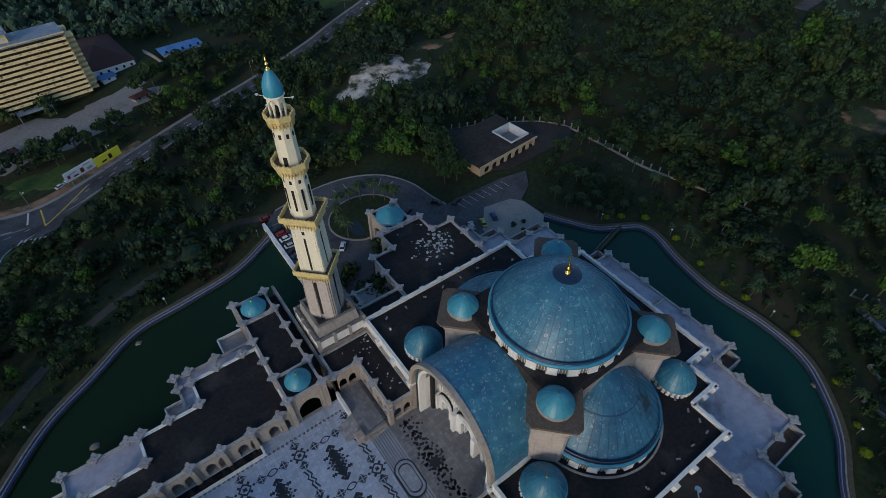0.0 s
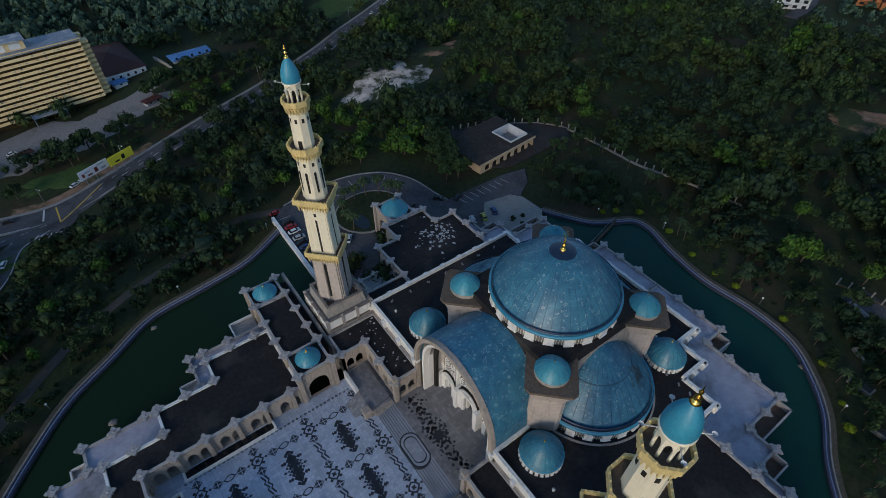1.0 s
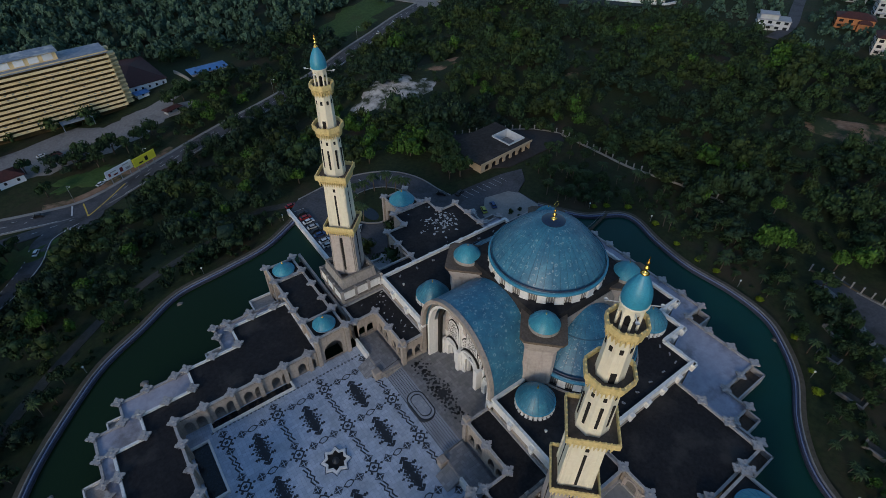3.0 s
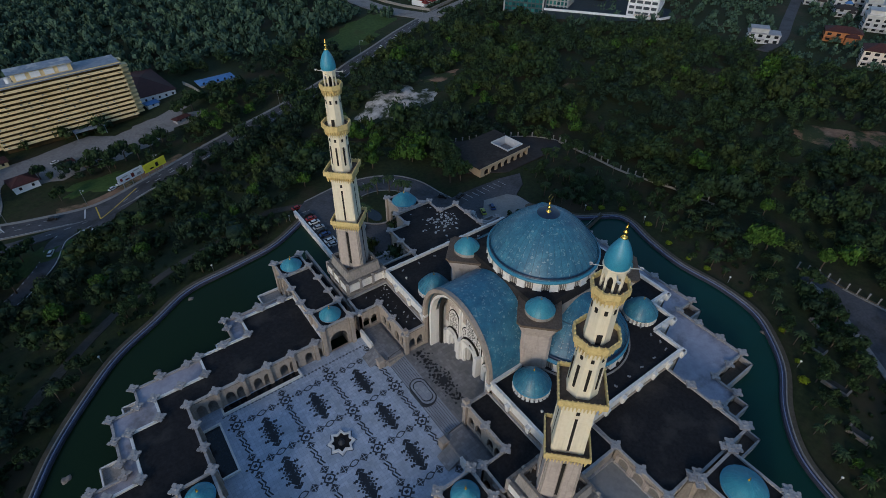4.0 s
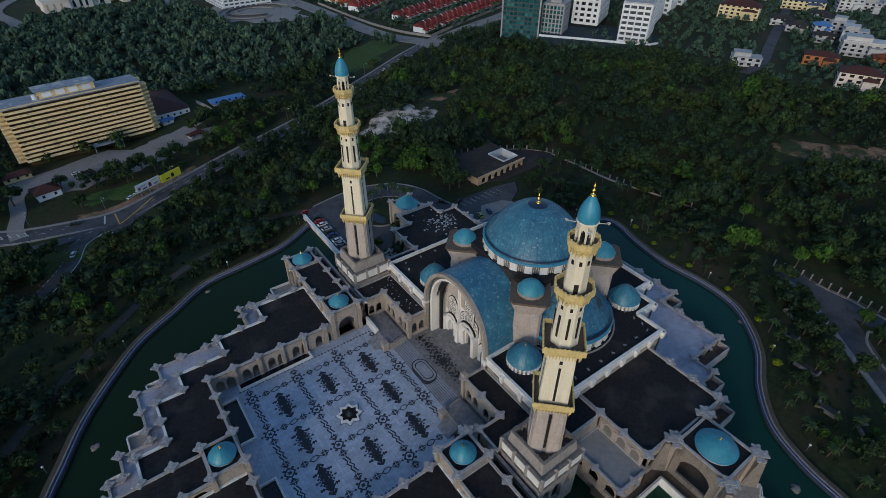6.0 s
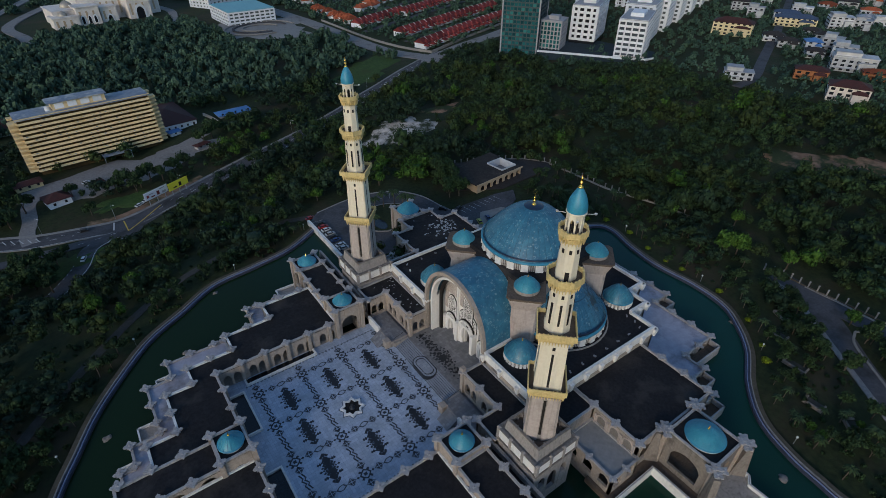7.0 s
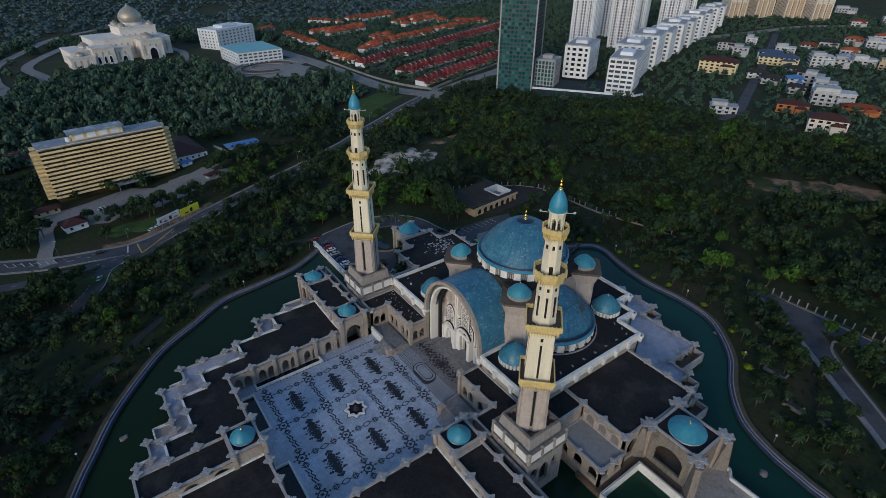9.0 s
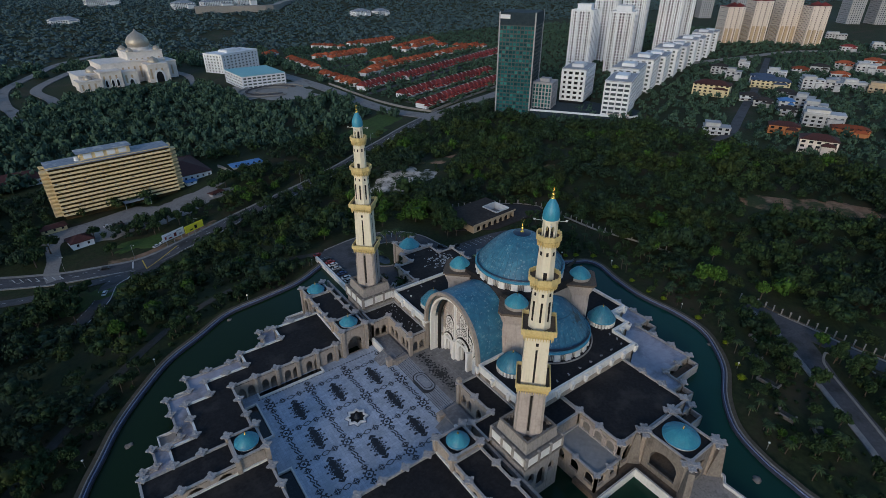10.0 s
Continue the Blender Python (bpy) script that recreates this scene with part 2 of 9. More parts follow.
BLUE_LOW = dome_tile("mid_blue_mosaic", (0.025, 0.15, 0.25), (0.065, 0.3, 0.4), 0.2)
BLUE_BRIGHT = dome_tile("sky_blue_mosaic", (0.03, 0.26, 0.42), (0.06, 0.36, 0.52), 0.05)
BLUE_RIM = surface("blue_rim", (0.03, 0.2, 0.33), (0.05, 0.28, 0.42), 0.45, 2.0, 0.3, 0.05, stain=(0.02, 0.12, 0.2))
BLUE_RIB = surface("worn_blue_rib", (0.01, 0.055, 0.105), (0.03, 0.12, 0.19), 0.5, 1.5, 0.2, 0.05, stain=(0.02, 0.06, 0.1))
BLUE_DARK = surface("dark_blue_band", (0.008, 0.02, 0.05), (0.015, 0.035, 0.08), 0.4, 2.0)

# heights: courtyard 0, low terraces, arcade roofs, wings, hall roof
Z_TERR, Z_ARC, Z_WING, Z_HALL = 1.2, 6.3, 9.3, 13.2


def merlon_mesh():
    """A short post with a clover cap."""
    m = M()
    m.box(-0.36, -0.36, -0.5, 0.36, 0.36, 0.62)
    m.taper(0, 0, 0.42, 0.5, 0.5, 0.62, 0.8, 0.8)
    m.box(-1.05, -0.36, 0.62, 1.05, 0.36, 0.9)
    m.box(-0.36, -1.05, 0.625, 0.36, 1.05, 0.905)
    for a in range(4):
        c, s = math.cos(a * math.pi / 2), math.sin(a * math.pi / 2)
        m.taper(0.98 * c, 0.98 * s, 0.58, 0.3, 0.3, 0.94, 0.34, 0.34, math.pi / 4)
        m.taper(0.6 * math.cos(a * math.pi / 2 + math.pi / 4), 0.6 * math.sin(a * math.pi / 2 + math.pi / 4), 0.58, 0.2, 0.2, 0.93, 0.24, 0.24, 0)
    m.taper(0, 0, 0.9, 0.3, 0.3, 1.08, 0.12, 0.12)
    return m.mesh("merlon", COPING)


MERLON = merlon_mesh()
LAMP_GLASS = surface("pale_lamp_globe", (0.6, 0.6, 0.58), (0.75, 0.75, 0.72), 0.3, 3.0, bump=0)


def merlons(parent, pts, z, scale=1.0):
    for x, y in pts:
        ob = part("merlon", MERLON, None, parent, at=Matrix.Translation((x, y, z)) @ Matrix.Diagonal((scale * 1.15, scale * 1.15, scale * 1.1, 1)))


def along(a, b, step=7.2, ends=(True, True)):
    """Points from a to b, evenly about step apart."""
    n = max(1, round(math.dist(a, b) / step))
    return [(a[0] + (b[0] - a[0]) * k / n, a[1] + (b[1] - a[1]) * k / n) for k in range(n + 1) if (k or ends[0]) and (k < n or ends[1])]


def closed_poly(poly):
    a = sum(p[0] * q[1] - q[0] * p[1] for p, q in zip(poly, poly[1:] + poly[:1]))
    return poly if a > 0 else poly[::-1]


def bays(L, step=7.2, per=2, hw=1.15, sill=0.0, spring=2.9, rise=1.5, lobes=5, edge=0.0):
    """Openings for a wall L long: per arches in each bay."""
    n = max(1, round(L / step))
    w = L / n
    return [(w * k + w * (j + 1) / (per + 1) + (j - (per - 1) / 2) * w * 0.05, min(hw, w / (per + 1) * 0.8), sill, spring, rise, lobes) for k in range(n) for j in range(per)]


def block(parent, poly, z0, z1, roof_mat, wall_mat=None, parapet=0.55, open_sides=None, coping=None, roof_label="", thick=0.7, coping_w=0.62, coping_of=None):
    """A block of the building: walls along its plan, a roof slab, a coping along the edge."""
    poly = closed_poly(poly)
    wall_mat = wall_mat or STONE
    n = len(poly)
    for i in range(n):
        a, b = poly[i], poly[(i + 1) % n]
        L = math.dist(a, b)
        op = ()
        if open_sides and i in open_sides:
            op = open_sides[i](L)
        w = wall_strip(M(), a, b, z0, z1, thick, op)
        part("wall", w, wall_mat, parent)
    part("roof", M().prism(poly, z1 - 0.35, z1 + 0.004), roof_mat, parent, roof_label)
    if parapet:
        for i in range(n):
            a, b = Vector(poly[i]), Vector(poly[(i + 1) % n])
            d = (b - a).normalized()
            nn = Vector((-d.y, d.x))
            o = 0.12
            q = [a - d * o - nn * o, b + d * (o - coping_w) - nn * o, b + d * (o - coping_w) + nn * (coping_w - o), a - d * o + nn * (coping_w - o)]
            part("coping", M().prism([tuple(p) for p in q], z1 + 0.004, z1 + parapet), coping_of(tuple(a), tuple(b)) if coping_of else coping or COPING, parent)


def mirror(pts):
    return [(x, -y) for x, y in pts]


def dome_profile(r, h, n=14, power=1.9):
    """A profile from rim to apex, slightly pointed."""
    out = []
    for k in range(n + 1):
        a = math.pi / 2 * k / n
        rr = r * math.cos(a)
        zz = h * (1 - (rr / r) ** power)
        out.append((max(rr, 0.02), zz))
    return out


def finial(m, x, y, z, s):
    m.lathe([(0.9, 0), (1.0, 0.15), (0.55, 0.5), (0.28, 0.9), (0.3, 1.2), (0.62, 1.55), (0.62, 1.8), (0.25, 2.2), (0.2, 2.6), (0.42, 2.95), (0.42, 3.1), (0.14, 3.5), (0.1, 4.4), (0.02, 5.0)], 12, (0, 0, 0))
    m.v = [(x + p[0] * s, y + p[1] * s, z + p[2] * s) for p in m.v]
    return m


def crescent(x, y, z, s):
    m = M()
    pts = []
    for k in range(15):
        a = radians(-60 + 300 * k / 14) + math.pi / 2 + radians(30)
        w = 0.28 * math.sin(math.pi * k / 14) + 0.03
        pts.append((math.cos(a), math.sin(a), w))
    vs = []
    for c, sn, w in pts:
        for r, d in ((1 - w, -0.07), (1 + 0.02, -0.07), (1 + 0.02, 0.07), (1 - w, 0.07)):
            vs.append((x + s * r * c, y + s * d, z + s * r * sn))
    fs = [(4 * i + j, 4 * i + (j + 1) % 4, 4 * i + 4 + (j + 1) % 4, 4 * i + 4 + j) for i in range(14) for j in range(4)]
    return m.add(vs, fs)


def ribbed_dome(parent, c, r, h, mat, ribs=24, n=48, name="dome", rib=0.035, power=1.8, a0=0.0, a1=2 * math.pi, rib_mat=None):
    prof = dome_profile(r, h, 18, power)
    shell = part(name, M().lathe(prof, n, c, a0, a1), mat, parent)
    m = M()
    for k in range(ribs + (0 if abs(a1 - a0 - 2 * math.pi) < 1e-6 else 1)):
        a = a0 + (a1 - a0) * k / ribs
        ca, sa = math.cos(a), math.sin(a)
        vs, fs = [], []
        for rr, zz in prof[:-2]:
            w = rib * (0.35 + 0.65 * rr / r)
            for e, o in ((-w, -0.05), (0, 0.07), (w, -0.05)):
                q = rr + o * rr / r
                zq = zz + o * 0.6
                vs.append((c[0] + q * ca - e * sa, c[1] + q * sa + e * ca, c[2] + zq))
        for i in range(len(prof) - 3):
            fs += [(3 * i, 3 * i + 1, 3 * i + 4, 3 * i + 3), (3 * i + 1, 3 * i + 2, 3 * i + 5, 3 * i + 4)]
        m.add(vs, fs)
    part("rib_relief", m, rib_mat or BLUE_DARK, shell, kind="stuff")


def band(parent, c, r, z0, z1, count, a0=0.0, a1=2 * math.pi):
    """A drum with alternating white piers and dark lattice windows."""
    n = count * 4
    drum = part("drum", M().lathe([(r - 0.35, z0), (r - 0.35, z1)], n, c, a0, a1), LATTICE, parent, "dark lattice windows")
    g = M()
    pier = None
    for k in range(count):
        a = a0 + (a1 - a0) * (k + 0.5) / count
        w = (a1 - a0) * r / count * 0.25
        if pier is None:
            pier = M()
            pier.box(-0.6, -w, 0.0, 0.12, w, z1 - z0)
            pier.box(-0.55, -w - 0.1, -0.02, 0.2, w + 0.1, 0.25)
            pier = pier.mesh("pier", WHITE_PAINT)
        part("pier", pier, None, drum, at=Matrix.Translation((c[0] + r * math.cos(a), c[1] + r * math.sin(a), c[2] + z0)) @ Matrix.Rotation(a, 4, "Z"))
        b = a0 + (a1 - a0) * k / count
        for e in (-0.3, 0, 0.3):
            bb = b + e * (a1 - a0) / count * 0.5
            x, y = c[0] + (r - 0.28) * math.cos(bb), c[1] + (r - 0.28) * math.sin(bb)
            g.tube((x, y, c[2] + z0), (x, y, c[2] + z1), 0.05 * r / 15 + 0.02, 4)
    part("window_grille", g, WHITE_PAINT, drum, "pale window bars", kind="stuff")


# ---- prayer hall ----
hall = thing("prayer_hall", "grey stone prayer hall with blue tiled domes and black roofs", "mosque")
UPPER = [(-28.8, -36.2), (19.4, -36.2), (19.4, -27.7), (27.2, -27.7), (27.2, -20.6), (34.4, -20.6), (34.4, 20.6), (27.2, 20.6), (27.2, 27.7), (19.4, 27.7), (19.4, 36.2), (-28.8, 36.2), (-28.8, 14.8), (-19.0, 14.8), (-19.0, -14.8), (-28.8, -14.8)]
for a, b in zip(UPPER, UPPER[1:] + UPPER[:1]):
    op = []
    if math.dist(a, b) > 12 and a[0] > -28:
        op = [(math.dist(a, b) * (k + 0.5) / 5, 1.4, 3.0, 8.0, 2.2, 0) for k in range(5)]
    if a[0] == -28.8 and b[0] == -28.8:
        op = [(math.dist(a, b) * (k + 0.5) / 2, 2.0, 10.2, 11.2, 1.0, 0) for k in range(2)]
    part("wall", wall_strip(M(), a, b, -5.0, Z_HALL, 0.8, op), STONE, hall)
    v = Vector(b) - Vector(a)
    d = v.normalized()
    nn = Vector((-d.y, d.x))
    if not (a[0] == -19.0 and b[0] == -19.0):
        q = [Vector(a) - nn * 0.15 - d * 0.15, Vector(b) - nn * 0.15 + d * (-0.6), Vector(b) + nn * 0.6 - d * 0.6, Vector(a) + nn * 0.6 - d * 0.15]
        part("parapet", M().prism([tuple(p) for p in q], Z_HALL - 1.7, Z_HALL + 1.0), WHITE_PAINT, hall, "white painted parapet")
        k = max(2, round(v.length / 6.2))
        for i in range(k + 1):
            p = Vector(a) + v * (i / k) - nn * 0.45
            br = M().taper(p.x, p.y, Z_HALL - 2.3, 0.35, 0.35, Z_HALL - 0.2, 0.62, 0.62, math.atan2(d.y, d.x))
            br.taper(p.x, p.y, Z_HALL - 0.2, 0.62, 0.62, Z_HALL + 0.25, 0.62, 0.62, math.atan2(d.y, d.x))
            part("bracket", br, WHITE_PAINT, hall, "white painted bracket")
part("roof", M().prism(UPPER, Z_HALL - 0.4, Z_HALL + 0.004), BITUMEN, hall, "black membrane roof")

# the cube under the dome and the four corner towers
part("wall", M().taper(0, 0, Z_HALL, 16.2, 16.2, 28.8, 15.2, 15.2), STONE, hall)
part("roof", M().lathe([(15.4 * 1.38, 28.8), (14.8 * 1.41, 31.6), (14.0, 31.7)], 4, turn=math.pi / 4, smooth=False), BITUMEN, hall, "black sloping roof round the drum")
for sx in (-1, 1):
    for sy in (-1, 1):
        x, y = 14.3 * sx, 14.3 * sy
        t = M()
        ch = 0.8

        def octa(h, z):
            c = h * ch
            k45 = math.sqrt(0.5)
            flat8 = [(u * h, w * c) if f else (u * c, w * h) for u, w, f in ((1, -1, 1), (1, 1, 1), (1, 1, 0), (-1, 1, 0), (-1, 1, 1), (-1, -1, 1), (-1, -1, 0), (1, -1, 0))]
            return [(x + (a - b) * k45, y + (a + b) * k45, z) for a, b in flat8]
        rings = [octa(3.7, Z_HALL), octa(3.7, 25.2), octa(4.9, 28.9), octa(4.9, 29.5)]
        vs = [p for r in rings for p in r]
        fs = [(8 * i + j, 8 * i + (j + 1) % 8, 8 * i + 8 + (j + 1) % 8, 8 * i + 8 + j) for i in range(3) for j in range(8)]
        part("corner_tower", t.add(vs, fs + [tuple(range(24, 32))]), STONE_PALE, hall, "pale beige stone corner tower")
        part("roof", M().add(octa(5.35, 29.5) + octa(5.35, 30.2), [(i, (i + 1) % 8, 8 + (i + 1) % 8, 8 + i) for i in range(8)] + [tuple(range(8, 16))]), BROWN_ROOF, hall, "dark stained roof platform")
        part("drum", M().lathe([(3.65, 30.2), (3.65, 31.2)], 32, (x, y, 0)), STONE_GREY, hall)
        ribbed_dome(hall, (x, y, 31.2), 3.68, 3.0, BLUE_LIGHT, 16, 40, rib=0.025, rib_mat=BLUE_RIM)
        part("finial", finial(M(), x, y, 34.1, 0.2), GOLD, hall, "small gilded finial")

# low domes on the hall roof
for sx in (-1, 1):
    for sy in (-1, 1):
        x, y = 20.9 * sx, 21.1 * sy
        band(hall, (x, y, 0), 4.6, Z_HALL, 14.8, 26)
        part("rim", M().lathe([(4.6, 14.8), (4.76, 14.8), (4.76, 15.05), (4.45, 15.15)], 48, (x, y, 0)), BLUE_RIM, hall)
        ribbed_dome(hall, (x, y, 15.0), 4.6, 4.4, BLUE_LOW, 20, 48, rib=0.03, rib_mat=BLUE_RIB)
        part("finial", finial(M(), x, y, 19.4, 0.25), GOLD, hall, "small gilded finial")

# half domes on three sides
for a in (-90, 0, 90):
    c, s = math.cos(radians(a)), math.sin(radians(a))
    cx, cy = 14.6 * c, 14.6 * s
    a0, a1 = radians(a - 100), radians(a + 100)
    band(hall, (cx, cy, 0), 14.5, Z_HALL, 16.0, 13, a0, a1)
    part("rim", M().lathe([(14.5, 16.0), (14.8, 16.0), (14.8, 16.35), (14.3, 16.55)], 64, (cx, cy, 0), a0, a1), BLUE_RIM, hall)
    part("rim_line", M().lathe([(14.42, 17.2), (14.46, 17.2), (14.22, 18.0), (14.15, 18.0)], 64, (cx, cy, 0), a0, a1), BLUE_DARK, hall, "dark blue line")
    ribbed_dome(hall, (cx, cy, 16.4), 14.4, 12.2, BLUE, 22, 66, name="half_dome", a0=a0, a1=a1, power=1.72, rib=0.07, rib_mat=BLUE_RIB)
    part("seam", M().lathe([(7.9, 16.45 + 12.2 * (1 - (7.9 / 14.4) ** 1.72)), (7.85, 16.56 + 12.2 * (1 - (7.85 / 14.4) ** 1.72)), (7.65, 16.45 + 12.2 * (1 - (7.65 / 14.4) ** 1.72))], 64, (cx, cy, 0), a0, a1), BLUE_RIB, hall, "thin dark seam round the half dome")
    part("gutter", M().lathe([(15.3, Z_HALL), (15.7, Z_HALL), (15.7, Z_HALL + 0.35), (15.3, Z_HALL + 0.35)], 64, (cx, cy, 0), a0, a1, smooth=False), STONE_GREY, hall)

# the main dome
band(hall, (0, 0, 0), 14.7, 31.5, 34.2, 22)
part("rim", M().lathe([(14.5, 34.2), (15.0, 34.2), (15.0, 34.55), (14.5, 34.75)], 96), BLUE_RIM, hall)
part("rim_line", M().lathe([(14.5, 35.15), (14.52, 35.2), (14.42, 35.6), (14.34, 35.6)], 96), BLUE_DARK, hall, "dark blue line")
ribbed_dome(hall, (0, 0, 34.5), 14.5, 11.0, BLUE, 44, 96, power=2.05, rib=0.06, rib_mat=BLUE_RIB)
part("crown", M().lathe([(2.9, 45.15), (2.3, 45.4), (1.2, 45.6), (0.02, 45.7)], 40), BLUE_DARK, hall, "dark crown round the finial")
part("finial", finial(M(), 0, 0, 45.5, 0.78), GOLD, hall, "gilded finial")
part("crescent", crescent(0, 0, 49.8, 0.75), GOLD, hall, "gilded crescent")

# the great arch and its vault
V_SPRING, V_RISE = 13.0, 18.0


def vault_line(half, spring, rise, n=28, foot=None):
    pts = [(half * math.cos(math.pi * k / n), spring + rise * math.sin(math.pi * k / n) ** 0.92) for k in range(n + 1)]
    return ([(half, foot)] if foot is not None else []) + pts + ([(-half, foot)] if foot is not None else [])


def vault_shell(lo, li, x0, x1):
    m = M()
    n = len(lo)
    vs = [(x0, y, z) for y, z in lo] + [(x0, y, z) for y, z in li] + [(x1, y, z) for y, z in lo] + [(x1, y, z) for y, z in li]
    fs = []
    for i in range(n - 1):
        fs += [(i, i + 1, n + i + 1, n + i), (2 * n + i + 1, 2 * n + i, 3 * n + i, 3 * n + i + 1), (i + 1, i, 2 * n + i, 2 * n + i + 1), (n + i, n + i + 1, 3 * n + i + 1, 3 * n + i)]
    fs += [(0, n, 3 * n, 2 * n), (n - 1, 3 * n - 1, 4 * n - 1, 2 * n - 1)]
    return m.add(vs, fs)


part("arch_frame", vault_shell(vault_line(14.8, V_SPRING, V_RISE + 0.2, foot=0.0), vault_line(13.8, V_SPRING, V_RISE - 0.9, foot=0.0), -29.4, -28.2), STONE, hall, "grey stone arch frame")
# The dark bands between the arch ribs are shadow gaps given a dark colour.
part("arch_recess", vault_shell(vault_line(13.8, V_SPRING, V_RISE - 0.9, foot=0.0), vault_line(12.9, V_SPRING, V_RISE - 1.9, foot=0.0), -27.6, -26.8), LATTICE, hall, "dark recessed band in the arch")
part("arch_frame", vault_shell(vault_line(12.9, V_SPRING, V_RISE - 1.9, foot=0.0), vault_line(12.2, V_SPRING, V_RISE - 2.6, foot=0.0), -28.3, -26.4), MARBLE_WHITE, hall, "white inner arch")
part("arch_recess", vault_shell(vault_line(12.2, V_SPRING, V_RISE - 2.6, foot=0.0), vault_line(11.1, V_SPRING, V_RISE - 3.8, foot=0.0), -25.4, -24.6), DARK, hall, "dark recessed band in the arch")
part("vault", vault_shell(vault_line(14.6, V_SPRING, V_RISE), vault_line(13.9, V_SPRING, V_RISE - 0.7), -28.2, -13.0), BLUE, hall, "blue tiled barrel vault")

# the portal wall inside the great arch
portal = M()
wall_strip(portal, (-22.8, 13.2), (-22.8, -13.2), 1.4, 13.0, 0.9, [(13.2, 1.5, 1.4, 6.2, 2.2, 0), (5.2, 1.0, 1.4, 4.6, 1.6, 0), (21.2, 1.0, 1.4, 4.6, 1.6, 0)])
lun = [(p, q) for p, q in vault_line(13.2, 13.0, 16.4, 24)]
nl = len(lun)
portal.add([(-22.8, p, q) for p, q in lun] + [(-22.0, p, q) for p, q in lun], [tuple(range(nl - 1, -1, -1)), tuple(range(nl, 2 * nl))])
part("portal_wall", portal, MARBLE_WHITE, hall, "pale carved stone portal wall")
# Near-black sheet: the hall's darkness is in its colour.
part("portal_hall", M().box(-21.9, -13.2, 1.3, -21.6, 13.2, 12.0), DARK, hall, "dark interior behind the portal")
part("portal_side", M().box(-26.8, 12.1, 0.0, -22.8, 13.9, 15.5), MARBLE_WHITE, hall)
part("portal_side", M().box(-26.8, -13.9, 0.0, -22.8, -12.1, 15.5), MARBLE_WHITE, hall)


def niche(x, y, half, foot, spring, rise, depth, fill, rim=0.5, door=True):
    """A projecting pointed frame with a pierced panel above."""
    lo, li = vault_line(half, spring, rise, 16, foot), vault_line(half - rim, spring, rise - rim, 16, foot)
    m = vault_shell(lo, li, x - depth, x + 0.05)
    m.v = [(p[0], p[1] + y, p[2]) for p in m.v]
    part("portal_frame", m, MARBLE_WHITE, hall, "white carved portal frame")
    out = vault_shell(vault_line(half + 0.3, spring, rise + 0.3, 16, foot), lo, x - depth * 0.6, x)
    out.v = [(p[0], p[1] + y, p[2]) for p in out.v]
    part("portal_outline", out, DARK, hall, "dark outline of the portal")
    n = len(li)
    vs = [(x - 0.25, y + p[0], p[1]) for p in li if p[1] >= fill]
    if len(vs) > 2:
        part("pierced_panel", M().add(vs, [tuple(range(len(vs)))]), PIERCED, hall, "pierced geometric stone panel")


PIERCED_mat, N_, L_, b_ = nodes_of("pierced_screen")
PIERCED = PIERCED_mat
pos_ = world_pos(N_)
vor_ = N_.new("ShaderNodeTexVoronoi")
vor_.feature, vor_.inputs["Scale"].default_value = "DISTANCE_TO_EDGE", 1.9
L_.new(pos_, vor_.inputs["Vector"])
L_.new(ramp(N_, L_, vor_.outputs["Distance"], [(0.1, (0.76, 0.73, 0.71)), (0.14, (0.07, 0.065, 0.06))]), b_.inputs["Base Color"])
b_.inputs["Roughness"].default_value = 0.7

niche(-22.9, 0.0, 4.1, 8.6, 12.0, 2.8, 0.3, 8.6, 0.3)
niche(-23.05, 0.0, 2.2, 11.6, 17.2, 4.2, 0.3, 11.6, 0.3)
niche(-23.3, 0.0, 3.5, 1.4, 8.0, 3.7, 0.9, 30, 0.5)
niche(-23.2, 0.0, 2.2, 1.4, 6.6, 2.6, 0.6, 30, 0.4)
part("portal_porch", wall_strip(M(), (-24.0, 3.1), (-24.0, -3.1), 1.4, 9.4, 1.2, [(3.1, 2.1, 1.4, 6.4, 2.6, 0)]), MARBLE_WHITE, hall, "white projecting door surround")
for sgn in (-1, 1):
    niche(-22.95, 8.1 * sgn, 2.1, 7.6, 12.8, 3.6, 0.3, 7.6, 0.28)
    niche(-23.2, 8.1 * sgn, 2.5, 1.4, 6.4, 3.0, 0.7, 30, 0.4)
    part("portal_porch", wall_strip(M(), (-23.8, 8.1 * sgn + 2.1), (-23.8, 8.1 * sgn - 2.1), 1.4, 7.6, 1.0, [(2.1, 1.4, 1.4, 5.0, 2.0, 0)]), MARBLE_WHITE, hall, "white projecting door surround")
    part("portal_jamb", M().box(-25.0, min(3.3 * sgn, 4.5 * sgn), 1.4, -22.9, max(3.3 * sgn, 4.5 * sgn), 8.6).taper(-23.95, 3.9 * sgn, 8.6, 1.2, 0.75, 9.1, 1.0, 0.6), MARBLE_WHITE, hall, "white carved door jamb")
    part("portal_jamb", M().box(-24.6, min(10.5 * sgn, 11.5 * sgn), 1.4, -22.9, max(10.5 * sgn, 11.5 * sgn), 7.2), MARBLE_WHITE, hall, "white carved door jamb")
    part("portal_pier", M().box(-23.4, min(4.9 * sgn, 5.5 * sgn), 1.4, -22.8, max(4.9 * sgn, 5.5 * sgn), 27.0), MARBLE_WHITE, hall, "slender white pilaster")
